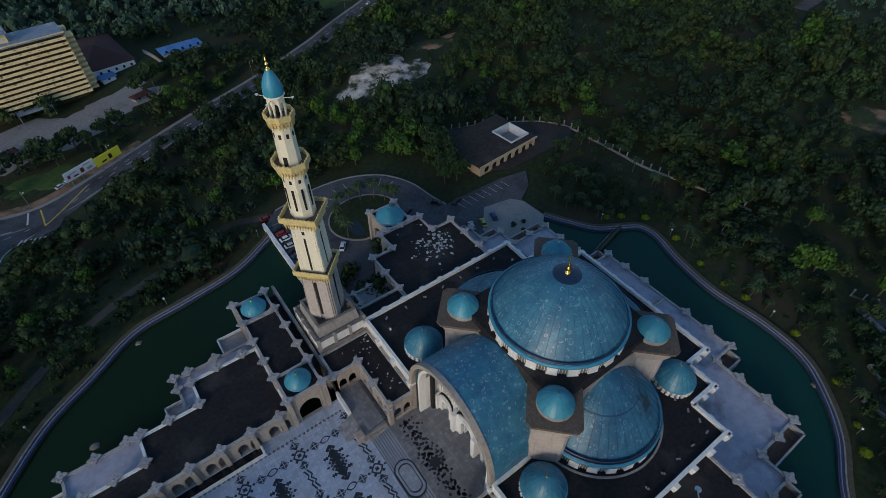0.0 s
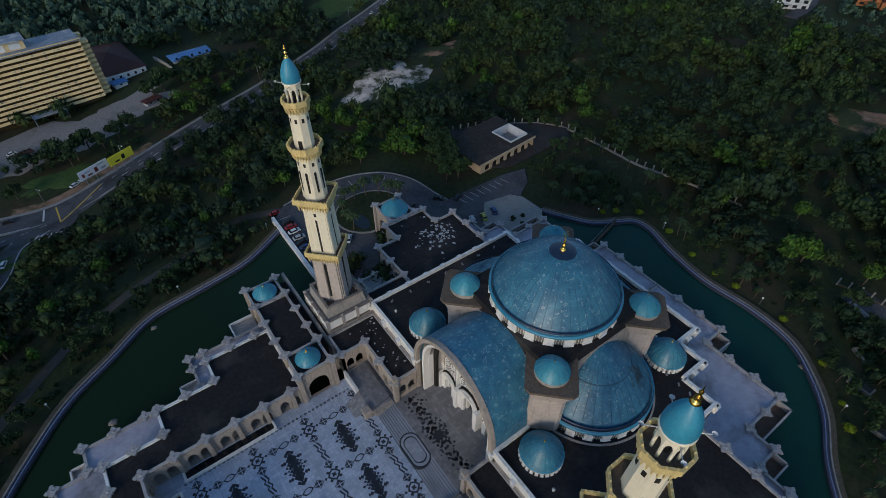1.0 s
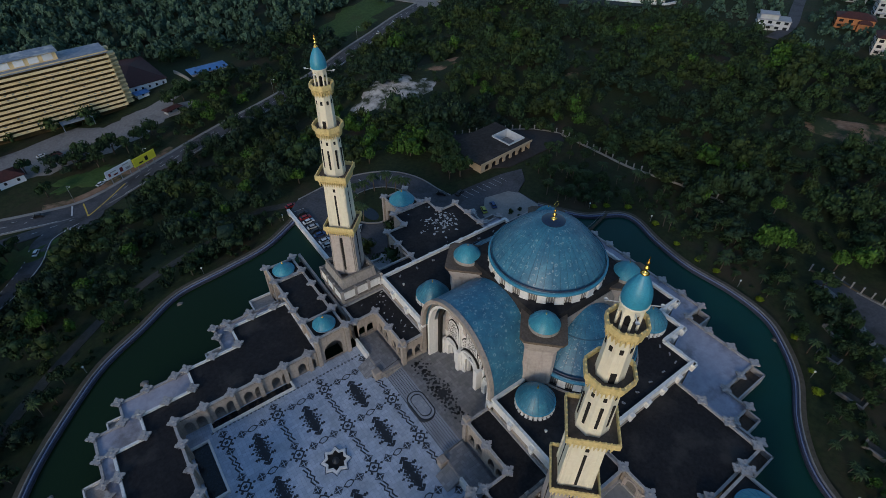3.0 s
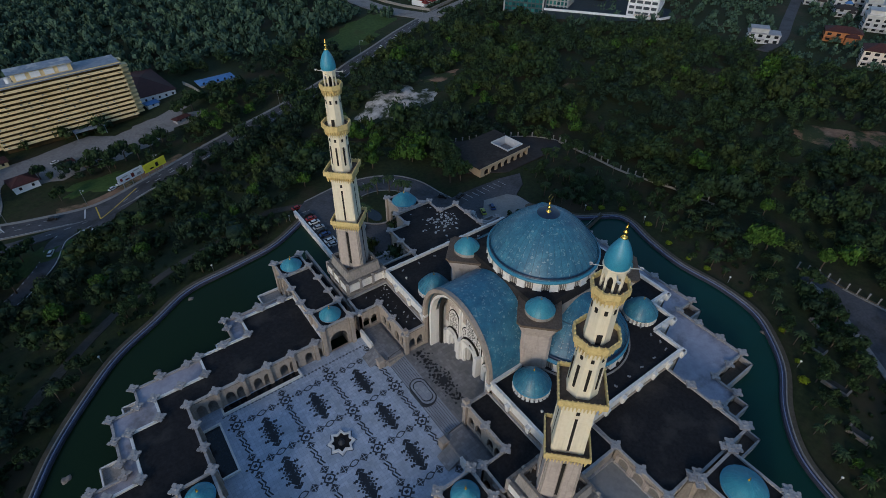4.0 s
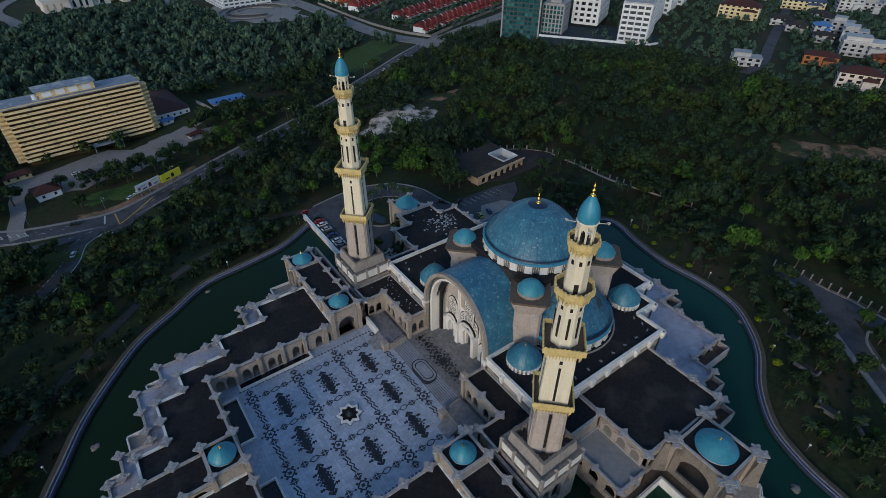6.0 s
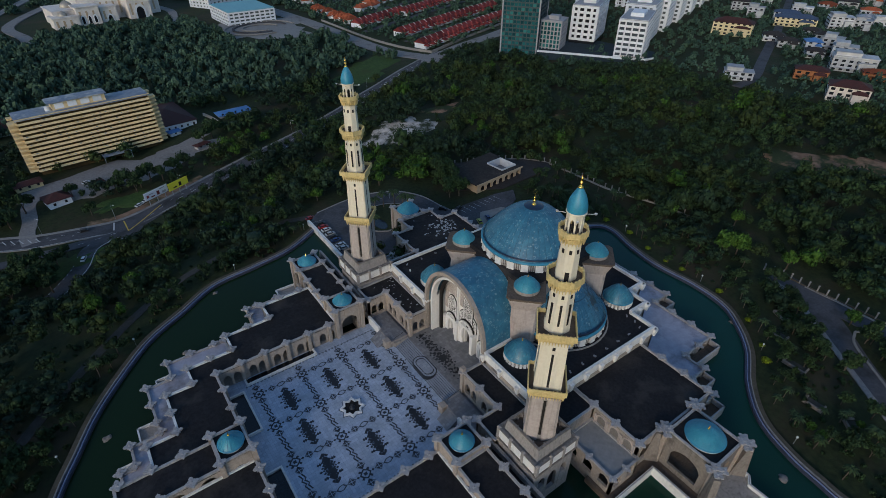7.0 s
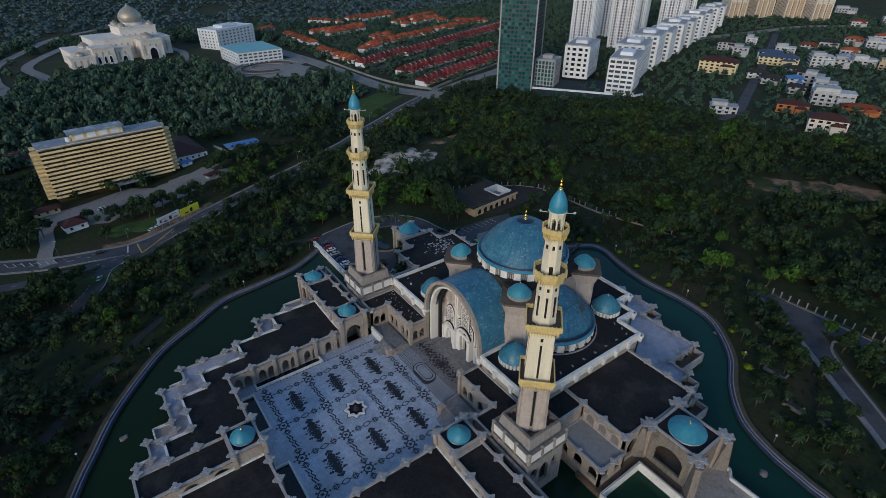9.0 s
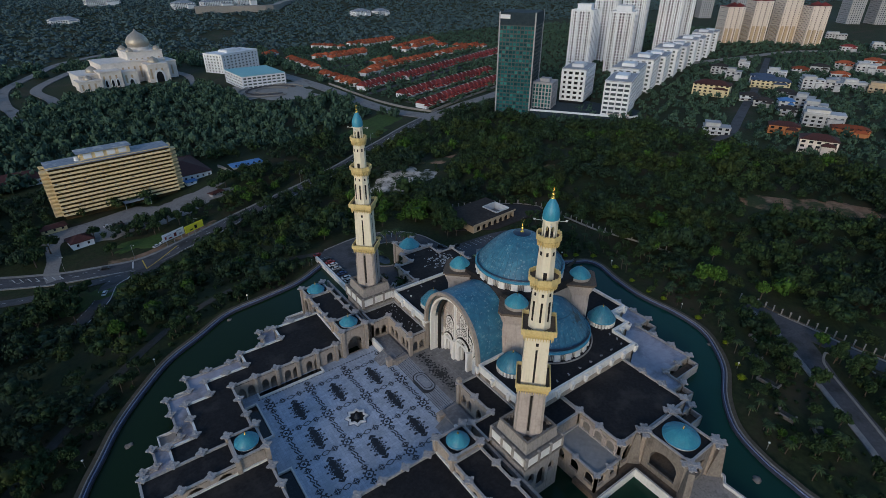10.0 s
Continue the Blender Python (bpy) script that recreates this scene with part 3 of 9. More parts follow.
# fluted field of the portal wall
flute = M().box(-0.16, -0.09, 0.0, 0.0, 0.09, 1.0).mesh("flute", STONE_PALE)
for k in range(-26, 27):
    yy = 0.48 * k
    top = 13.0 + 15.6 * math.sqrt(max(0.0, 1 - (yy / 13.2) ** 2)) ** 0.95 - 0.6
    foot = 21.6 if abs(yy) < 2.5 else 15.0 if abs(yy) < 4.6 else 16.6 if 5.9 < abs(yy) < 10.3 else 9.6
    if top - foot > 1.0 and not 4.7 < abs(yy) < 5.7:
        part("flute", flute, None, hall, at=Matrix.Translation((-22.8, yy, foot)) @ Matrix.Diagonal((1, 1, top - foot, 1)))

# ---- wings of the hall ----
for sy in (1, -1):
    wing = thing("hall_wing", "grey stone hall wing with black flat roof and clover merlons", "mosque wing", group="mosque wings")

    def R(pts):
        return [(x, y * sy) for x, y in pts]
    # cross wing with its side porches
    poly = R([(-14.4, 35.0), (14.6, 35.0), (14.6, 57.6), (7.2, 57.6), (7.2, 64.8), (-7.4, 64.8), (-7.4, 57.6), (-14.4, 57.6)]) if sy > 0 else R([(-14.4, 35.0), (14.6, 35.0), (14.6, 59.0), (-14.4, 57.6)])
    if sy < 0:
        poly = [(-14.4, -35.0), (14.6, -35.0), (14.6, -58.6), (-6.2, -58.6), (-6.2, -57.6), (-14.4, -57.6)]
    arch = {i: (lambda L: bays(L, 7.2, 1, 1.9, 0.0, 4.6, 2.2, 7)) for i in range(len(poly))}
    block(wing, poly, -5.0, Z_WING, BITUMEN, open_sides=arch, roof_label="black membrane roof")
    mer = [(-14.4, 43.0), (-14.5, 50.2), (-14.4, 57.5), (14.6, 43.2), (14.6, 50.4), (14.5, 57.6)]
    if sy > 0:
        mer += [(-7.5, 57.6), (-7.5, 64.7), (7.2, 64.7), (7.2, 57.5), (0, 64.8)]
    else:
        mer += [(-6.3, 57.6)]
    merlons(wing, R(mer), Z_WING)
    # gate court beside the cross wing
    y1 = 52.6 if sy > 0 else 58.6
    poly = R([(-24.2, 43.4), (-14.4, 43.4), (-14.4, y1), (-24.2, y1)])
    block(wing, poly, -5.0, 4.6, TERRACE_GREY, open_sides={i: (lambda L: bays(L, 5.2, 1, 1.5, 0.0, 2.4, 1.4, 5)) for i in range(4)}, roof_label="pale flat terrace")
    merlons(wing, R([(-24.2, 43.5), (-24.2, y1 - 0.2), (-24.2, (43.4 + y1) / 2), (-19.3, y1 - 0.1)]), 4.6, 0.8)
    for yy in ((46.2, 50.2) if sy > 0 else (46.4, 50.6, 54.8)):
        lo, li = vault_line(1.75, 6.9, 1.7, 12, 4.6), vault_line(1.3, 6.8, 1.35, 12, 4.6)
        fr = vault_shell(lo, li, -14.75, -14.3)
        fr.v = [(p[0], p[1] + yy * sy, p[2]) for p in fr.v]
        part("niche_frame", fr, STONE_PALE, wing, "pale arched niche frame")
        part("niche_back", M().add([(-14.46, yy * sy + p[0], p[1]) for p in li], [tuple(range(len(li)))]), LATTICE, wing, "dark niche lattice")
        for e in (-1.9, 1.9):
            part("niche_post", M().box(-15.0, yy * sy + e - 0.16, 4.6, -14.4, yy * sy + e + 0.16, 8.2), STONE_PALE, wing)
    # wall between the gate court and the minaret
    block(wing, R([(-28.8, 35.6), (-14.4, 35.6), (-14.4, 43.4), (-28.8, 43.4)]), -5.0, Z_WING, BITUMEN, roof_label="black membrane roof")
    # forecourt wing: from the arch to the corner pavilion
    poly = R([(-28.8, 14.0), (-28.8, 36.0), (-42.6, 36.0), (-42.6, 28.8), (-35.7, 28.8), (-35.7, 14.0)])
    poly_c = closed_poly(poly)
    sides = {}
    for i in range(len(poly_c)):
        sides[i] = lambda L: bays(L, 7.2, 2, 1.1, 2.6, 5.0, 1.5, 5)
    block(wing, poly, 0.0, Z_WING, BITUMEN, open_sides=sides, roof_label="black membrane roof")
    merlons(wing, R([(-42.6, 28.8), (-35.7, 28.8), (-35.7, 21.4), (-35.7, 14.0)]), Z_WING)
    part("corner_post", M().box(-36.3, 13.4 if sy > 0 else -14.6, 0, -35.1, 14.6 if sy > 0 else -13.4, 11.6), STONE, wing)
    # low terraces by the water on the far side
    terr = thing("lake_terrace", "pale lavender terrace with stone parapet above the lake", "terrace", group="lake terraces")
    tp = R([(14.6, 27.0), (14.6, 57.4), (22.8, 57.4), (22.8, 50.2), (29.8, 50.2), (29.8, 43.4), (44.0, 43.4), (44.0, 22.0), (51.0, 22.0), (51.0, 0.0), (27.0, 0.0)])
    block(terr, tp, -4.5, Z_TERR, TERRACE, parapet=0.5, open_sides={i: (lambda L: bays(L, 7.2, 1, 2.2, -4.5, -1.2, 1.3, 0)) for i in range(len(tp))}, roof_label="pale lavender terrace floor")
    merlons(terr, R([(22.8, 57.2), (22.8, 50.2), (29.8, 50.0), (29.8, 43.4), (36.9, 43.4), (44.0, 43.3), (44.0, 36.2), (44.0, 28.8), (44.0, 22.0), (51.0, 21.8), (51.0, 14.8), (51.0, 7.4)]), Z_TERR)
    for x0, x1, y0 in ((43.8, 50.9, 22.0), (30.0, 44.2, 43.4), (22.9, 30.0, 50.2), (14.8, 22.9, 57.4)):
        y0, y1 = y0 + 0.15, y0 + 3.5
        pl = M().box(x0, min(y0 * sy, y1 * sy), -4.4, x1, max(y0 * sy, y1 * sy), -1.6)
        part("landing", pl, BROWN_ROOF, terr, "dark stained landing above the water")
        for a, b in (((x0, y1), (x1, y1)), ((x1, y0), (x1, y1))):
            q = M().box(min(a[0], b[0]) - 0.22, min(a[1] * sy, b[1] * sy) - 0.22, -4.4, max(a[0], b[0]) + 0.22, max(a[1] * sy, b[1] * sy) + 0.22, 0.2)
            part("landing_wall", q, COPING, terr, "pale landing wall")

# ---- arcades round the courtyard ----


def arc_sides(poly, inner):
    """Doubled lobed arches on the courtyard faces and plain ones outside."""
    out = {}
    pc = closed_poly(poly)
    for i, (a, b) in enumerate(zip(pc, pc[1:] + pc[:1])):
        if inner(a, b):
            out[i] = lambda L: bays(L, 7.2, 2, 1.15, 0.0, 2.9, 1.5, 5)
        else:
            out[i] = lambda L: bays(L, 7.2, 1, 1.5, 1.6, 3.6, 1.5, 5)
    return out


for sy in (1, -1):
    arc = thing("courtyard_arcade", "grey stone courtyard arcade with lobed arches and black roof", "arcade", group="courtyard arcades")

    def R(pts):
        return [(x, y * sy) for x, y in pts]
    poly = R([(-54.5, 28.4), (-54.5, 50.2), (-71.4, 50.2), (-71.4, 42.7), (-85.6, 42.7), (-85.6, 35.5), (-98.8, 35.5), (-98.8, 28.6), (-106.0, 28.6), (-106.0, 14.5), (-113.4, 14.5), (-113.4, 4.4), (-92.3, 4.4), (-92.3, 28.4)])

    def is_inner(a, b):
        return (abs(abs(a[1]) - 28.4) < 0.01 and abs(abs(b[1]) - 28.4) < 0.01) or (a[0] == -92.3 and b[0] == -92.3)
    block(arc, poly, -5.0, Z_ARC, BITUMEN, open_sides=arc_sides(poly, is_inner), roof_label="black membrane roof", coping_w=0.6, coping_of=lambda a, b: COPING if is_inner((round(a[0], 1), round(a[1], 1)), (round(b[0], 1), round(b[1], 1))) else WHITE_PAINT)
    part("arcade_floor", M().prism(poly, -2.0, 0.02), STONE_GREY, arc)
    pts = along((-92.3, 28.5), (-57.3, 28.5), 7.0) + [(-92.3, 21.5), (-92.3, 14.2), (-92.3, 7.6)]
    pts += [(-58.2, 50.2), (-64.9, 50.2), (-71.4, 49.6), (-71.5, 42.7), (-78.6, 42.7), (-85.6, 42.5), (-85.7, 35.5), (-98.7, 35.5), (-92.2, 35.5), (-98.8, 28.7), (-105.9, 28.5), (-106.0, 21.6), (-106.2, 14.6), (-113.4, 14.4)]
    merlons(arc, R(pts), Z_ARC)
    # pilasters on the courtyard face
    for x, y in along((-92.3, 28.5), (-57.3, 28.5), 7.0):
        part("pilaster", M().taper(x, (y - 0.35) * sy, 0, 0.55, 0.45, Z_ARC + 0.2, 0.5, 0.4), STONE, arc)
    for y in (21.5, 14.2, 7.6):
        part("pilaster", M().taper(-91.9, y * sy, 0, 0.45, 0.55, Z_ARC + 0.2, 0.4, 0.5), STONE, arc)
    # low terraces by the lake
    terr = thing("lake_terrace", "pale terrace with stone parapet stepping down to the lake", "terrace", group="lake terraces")
    tp = R([(-85.6, 46.8), (-103.3, 46.8), (-103.3, 40.0), (-110.3, 40.0), (-110.3, 21.6), (-117.5, 21.6), (-117.5, 14.4), (-121.0, 14.4), (-121.0, 4.4), (-113.0, 4.4), (-113.0, 14.1), (-105.6, 14.1), (-105.6, 28.2), (-98.4, 28.2), (-98.4, 35.1), (-85.6, 35.1)])
    block(terr, tp, -4.5, Z_TERR, TERRACE, parapet=0.5, open_sides={i: (lambda L: bays(L, 7.2, 2, 1.2, -4.5, -1.6, 1.3, 5)) for i in range(8)}, roof_label="pale terrace floor")
    merlons(terr, R([(-103.3, 46.8), (-96.1, 46.8), (-89.0, 46.8), (-85.8, 46.8), (-103.4, 40.0), (-110.3, 39.8), (-110.3, 32.6), (-110.3, 25.4), (-109.9, 21.6), (-117.4, 21.7), (-117.4, 14.8), (-120.8, 14.6)]), Z_TERR)
    tp = R([(-75.3, 42.7), (-75.3, 57.4), (-54.5, 57.4), (-54.5, 50.0), (-71.4, 50.0), (-71.4, 42.7)])
    block(terr, tp, -4.5, Z_TERR, TERRACE, parapet=0.5, roof_label="pale terrace floor")
    merlons(terr, R([(-75.3, 47.0), (-75.3, 53.6), (-75.2, 57.4), (-71.5, 57.4), (-64.4, 57.4)]), Z_TERR)
    for x0, y0, x1, y1 in ((-115.4, 30.0, -110.6, 24.0), (-107.6, 45.5, -103.6, 41.0), (-80.0, 53.0, -75.6, 47.4), (-62.0, 66.0, -55.0, 58.0), (-121.4, 19.5, -117.8, 15.2)):
        part("landing", M().box(x0, min(y0 * sy, y1 * sy), -4.4, x1, max(y0 * sy, y1 * sy), -2.7), STONE_GREY, terr, "dark stone landing at the water")
        for a, b in (((x0, y1), (x0, y0)), ((x0, y0), (x1, y0)), ((x0, y1), (x1, y1))):
            q = M().box(min(a[0], b[0]) - 0.2, min(a[1] * sy, b[1] * sy) - 0.2, -2.7, max(a[0], b[0]) + 0.2, max(a[1] * sy, b[1] * sy) + 0.2, -1.9)
            part("landing_wall", q, WHITE_PAINT, terr, "white landing wall")
    # cross block running out to the lake
    if sy:
        tb = thing("cross_block", "grey stone gallery block with black roof between two domed pavilions", "gallery", group="gallery blocks")
        poly = R([(-54.5, 36.2), (-45.4, 36.2), (-45.4, 56.9), (-54.5, 56.9)])
        block(tb, poly, -5.0, Z_WING - 0.2, BITUMEN, open_sides={i: (lambda L: bays(L, 7.2, 2, 1.1, 5.0 if L > 10 else 0.0, 6.6, 1.2, 5)) for i in range(4)}, roof_label="black membrane roof", thick=0.6)
        merlons(tb, R([(x, y) for x in (-54.6, -45.6) for y in (50.0, 42.8)]), Z_WING - 0.2)
        # walkway between the block and the minaret
        part("walkway", M().box(-45.2, min(36.2 * sy, 64 * sy), -2.0, -43.2, max(36.2 * sy, 64 * sy), 6.8), BITUMEN, tb, "black walkway roof")
        part("walkway_wall", M().box(-43.2, min(33 * sy, 66 * sy), -2.0, -42.4, max(33 * sy, 66 * sy), 8.6), STONE_GREY, tb)

tb = thing("cross_block", "grey stone entrance gallery with black roof leading to the lake", "gallery", group="gallery blocks")
poly = [(-121.5, -4.4), (-99.6, -4.4), (-99.6, 4.4), (-121.5, 4.4)]
block(tb, poly, -5.0, Z_WING - 0.2, BITUMEN, open_sides={i: (lambda L: bays(L, 7.2, 1, 1.9, 5.6 if L > 10 else 0.0, 6.9, 1.3, 5)) for i in range(4)}, roof_label="black membrane roof")
merlons(tb, [(x, y) for x in (-120.4, -113.4, -106.4) for y in (-4.5, 4.5)], Z_WING - 0.2)

# ---- domed pavilions ----


def pavilion(x, y, hx, hy, ztop, r, h, zb=-5.0, scale=1.0, flat=False, label="", finial_s=0.3, buttress=False, wall=None):
    p = thing("domed_pavilion", label or "square stone pavilion with turquoise dome and black roof", "pavilion", group="domed pavilions")
    poly = [(x - hx, y - hy), (x + hx, y - hy), (x + hx, y + hy), (x - hx, y + hy)]
    side = {i: (lambda L: [(L / 2, L * 0.31, 0.0, 4.6 * ztop / 10.8, 3.0 * ztop / 10.8, 9)]) for i in range(4)}
    block(p, poly, zb, ztop, BITUMEN, wall_mat=wall, open_sides=side, roof_label="black membrane roof", parapet=0.5)
    merlons(p, [(u, w) for u, w in poly], ztop, scale)
    part("drum", M().lathe([(r + 0.05, 0), (r + 0.05, 0.5)], 40, (x, y, ztop)), WHITE_PAINT, p)
    part("rim", M().lathe([(r + 0.05, 0.5), (r + 0.25, 0.5), (r + 0.25, 0.7), (r - 0.1, 0.8)], 40, (x, y, ztop)), BLUE_RIM, p)
    ribbed_dome(p, (x, y, ztop + 0.7), r, h, BLUE_LIGHT, 18, 44, rib=0.02, power=1.7, rib_mat=BLUE_RIM)
    part("finial", finial(M(), x, y, ztop + 0.7 + h, finial_s), GOLD, p, "small gilded finial")
    for u, w in poly:
        sx, sw = (1 if u > x else -1), (1 if w > y else -1)
        part("pier", M().box(u - 0.6, w - 0.6, zb, u + 0.6, w + 0.6, ztop + 0.3), STONE, p)
        if buttress:
            a = math.atan2(sw, sx)
            b = M().taper(u + sx * 1.5, w + sw * 1.5, zb, 2.4, 0.9, ztop - 0.6, 0.6, 0.8, a)
            part("buttress", b, wall or STONE, p, "battered corner buttress")
            merlons(p, [(u + sx * 1.3, w + sw * 1.3), (u + sx * 1.4, w - sw * 0.6), (u - sx * 0.6, w + sw * 1.4)], ztop - 0.2, scale * 0.9)
    return p


for sy in (1, -1):
    pavilion(-50.0, 32.1 * sy, 4.5, 3.9, 10.6, 2.95, 2.3)
    pavilion(-50.1, 60.75 * sy, 4.5, 3.7, 9.1, 3.15, 2.3)
pavilion(-95.9, 0.0, 3.8, 4.5, 10.8, 2.95, 2.3)
pavilion(-0.4, 70.2, 4.6, 5.2, 9.6, 4.4, 3.4, label="square stone entrance pavilion with turquoise dome")
pavilion(0.0, -65.8, 5.9, 6.4, 10.4, 4.65, 2.6, scale=0.95, wall=STONE_DARK, label="large stone porch with turquoise dome and battered buttresses", buttress=True)

# ---- minarets ----


def cren(m, ring, z, h, size, step):
    """Small teeth along a closed line."""
    for a, b in zip(ring, ring[1:] + ring[:1]):
        n = max(1, round(math.dist(a, b) / step))
        for k in range(n):
            x, y = a[0] + (b[0] - a[0]) * (k + 0.5) / n, a[1] + (b[1] - a[1]) * (k + 0.5) / n
            m.taper(x, y, z, size, size, z + h, size * 0.5, size * 0.5, math.atan2(b[1] - a[1], b[0] - a[0]))


def ring_pts(r, n, turn):
    return [(r * math.cos(turn + 2 * math.pi * k / n), r * math.sin(turn + 2 * math.pi * k / n)) for k in range(n)]


def frustum(m, n, turn, prof):
    """Stacked rings (circumscribed by corner radius) of n corners."""
    return m.lathe(prof + [(0.01, prof[-1][1])], n, smooth=False, turn=turn)


def balcony(tower, n, turn, r_in, r_out, z0, z1, name="balcony"):
    """A corbelled gallery with a parapet and small crenels."""
    m = M()
    h = z1 - z0
    steps = [(r_in, z0), (r_in + 0.28 * (r_out - r_in), z0 + 0.12 * h), (r_in + 0.28 * (r_out - r_in), z0 + 0.3 * h), (r_in + 0.62 * (r_out - r_in), z0 + 0.38 * h), (r_in + 0.62 * (r_out - r_in), z0 + 0.5 * h), (r_out, z0 + 0.58 * h), (r_out, z1), (r_out - 0.35, z1), (r_out - 0.35, z0 + 0.66 * h)]
    m.lathe(steps, n, smooth=False, turn=turn)
    gal = part(name, m, GOLD_PAINT, tower, "ochre painted corbelled balcony")
    teeth = M()
    cren(teeth, ring_pts(r_out - 0.18, n, turn), z1, 0.26, 0.13, 0.85)
    part("crenellation", teeth, GOLD_PAINT, gal, kind="stuff")
    corbels = M()
    ring = ring_pts(r_in + 0.5 * (r_out - r_in), n, turn)
    for a, b in zip(ring, ring[1:] + ring[:1]):
        k = max(2, round(math.dist(a, b) / 0.62))
        for i in range(k):
            x, y = a[0] + (b[0] - a[0]) * (i + 0.5) / k, a[1] + (b[1] - a[1]) * (i + 0.5) / k
            corbels.taper(x, y, z0 - 0.06 * h, 0.06, 0.06, z0 + 0.5 * h, 0.19, 0.26, math.atan2(b[1] - a[1], b[0] - a[0]))
    part("corbel_frieze", corbels, GOLD_PAINT, gal, kind="stuff")
    part("balcony_floor", M().lathe([(r_out - 0.3, z0 + 0.7 * h), (0.5, z0 + 0.7 * h + 0.05)], n, smooth=False, turn=turn), BROWN_ROOF, gal, "dark stained balcony floor")


def build_minaret():
    t = thing("minaret", "tall cream minaret with ochre balconies and blue tiled cap", "minaret", group="minarets")
    q = math.pi / 2
    s2 = math.sqrt(2)
    e8 = math.pi / 8
    # pedestal, square with the walls
    for k in range(4):
        r = Matrix.Rotation(k * q, 4, "Z")
        w_ = wall_strip(M(), (-6.4, -6.4), (6.4, -6.4), -5.0, 14.5, 0.9, [(u, 1.1, s0, s0 + 2.3, 1.5, 5) for u in (2.7, 10.1) for s0 in (3.6,)] + [(6.4, 1.5, 0.0, 5.2, 2.2, 7)])
        part("pedestal_wall", w_.move(r), STONE_GREY, t, "stone pedestal wall with lobed arches")
    # Near-black block: the darkness behind the arches is in its colour.
    part("pedestal_core", M().box(-5.4, -5.4, -5.0, 5.4, 5.4, 14.2), DARK, t, "dark inside of the pedestal")
    part("pedestal_roof", M().box(-6.2, -6.2, 14.52, 6.2, 6.2, 14.7), STONE_DARK, t, "stained pedestal ledge")
    for k in range(4):
        r = Matrix.Rotation(k * q, 4, "Z")
        for u in (-4.25, 0.0, 4.25):
            part("parapet_panel", M().box(u - 1.75, -6.8, 11.7, u + 1.75, -6.4, 14.3).move(r), WHITE_PAINT, t, "white parapet panel")
        for u in (-6.4, -2.1, 2.1):
            part("parapet_post", M().box(u - 0.4, -6.95, 10.6, u + 0.4, -6.3, 15.0).taper(u, -6.62, 15.0, 0.5, 0.42, 15.3, 0.15, 0.15).move(r), STONE_GREY, t)
        part("coping", M().box(-6.9, -6.95, 14.71, 6.2, -6.2, 14.95).move(r), STONE_DARK, t)
        part("ledge", M().box(-6.9, -7.0, 10.9, 6.9, -6.41, 11.3).move(r), STONE_DARK, t)
    for k in range(4):
        r = Matrix.Rotation(k * q, 4, "Z")
        part("upper_wall", M().add([(-5.6, -5.6, 14.6), (5.6, -5.6, 14.6), (5.15, -5.15, 18.0), (-5.15, -5.15, 18.0), (-4.7, -4.7, 14.6), (4.7, -4.7, 14.6), (4.6, -4.6, 18.0), (-4.6, -4.6, 18.0)], [(0, 1, 2, 3), (3, 2, 6, 7), (5, 4, 7, 6)]).move(r), STONE_GREY, t, "battered stone wall")
        part("coping", M().box(-5.25, -5.25, 18.005, 4.6, -4.6, 18.25).move(r), STONE_DARK, t)
        for u in (-2.6, -1.3, 0.0, 1.3, 2.6):
            part("baluster", M().box(u - 0.12, -4.5, 16.8, u + 0.12, -4.2, 18.0).move(r), STONE_GREY, t)
    part("upper_floor", M().box(-4.7, -4.7, 16.6, 4.7, 4.7, 16.8), BROWN_ROOF, t, "dark stained floor round the shaft")
    # lower shaft, turned by an eighth
    lower = M()
    frustum(lower, 4, 0, [(3.45 * s2, 14.0), (3.15 * s2, 31.6)])
    part("lower_shaft", lower, STONE_GREY, t, "unpainted grey stone shaft")
    for k in range(4):
        r = Matrix.Rotation(k * q + q / 2, 4, "Z")
        for a, b, c in ((-3.0, -0.5, -2.75), (0.5, 3.0, 2.75)):
            top = (c, b) if a < 0 else (a, c)
            pil = M().add([(a, -3.68, 16), (b, -3.68, 16), (top[1], -3.38, 31.4), (top[0], -3.38, 31.4), (a, -3.0, 16), (b, -3.0, 16), (top[1], -2.8, 31.4), (top[0], -2.8, 31.4)], [(0, 1, 2, 3), (1, 5, 6, 2), (4, 0, 3, 7), (3, 2, 6, 7)])
            part("pilaster", pil.move(r), STONE_PALE, t)
        part("slit_window", M().box(-0.28, -3.46, 18.6, 0.28, -3.1, 30.2).move(r), DARK, t, "dark window slit")
    balcony(t, 4, 0, 3.25 * s2, 4.2 * s2, 31.4, 34.4)
    # upper square shaft
    sq = M()
    frustum(sq, 4, 0, [(2.9 * s2, 32.6), (2.6 * s2, 47.4)])
    part("square_shaft", sq, CREAM, t)
    for k in range(4):
        r = Matrix.Rotation(k * q + q / 2, 4, "Z")
        w = M().box(-0.25, -2.87, 34.2, 0.25, -2.5, 44.0)
        w.v = [(p[0], p[1] * (1 - (p[2] - 34.2) * 0.0066), p[2]) for p in w.v]
        part("slit_window", w.move(r), DARK, t, "dark window slit")
        part("window", M().box(-0.3, -2.7, 45.0, 0.3, -2.4, 45.9).move(r), DARK, t, "small dark window")
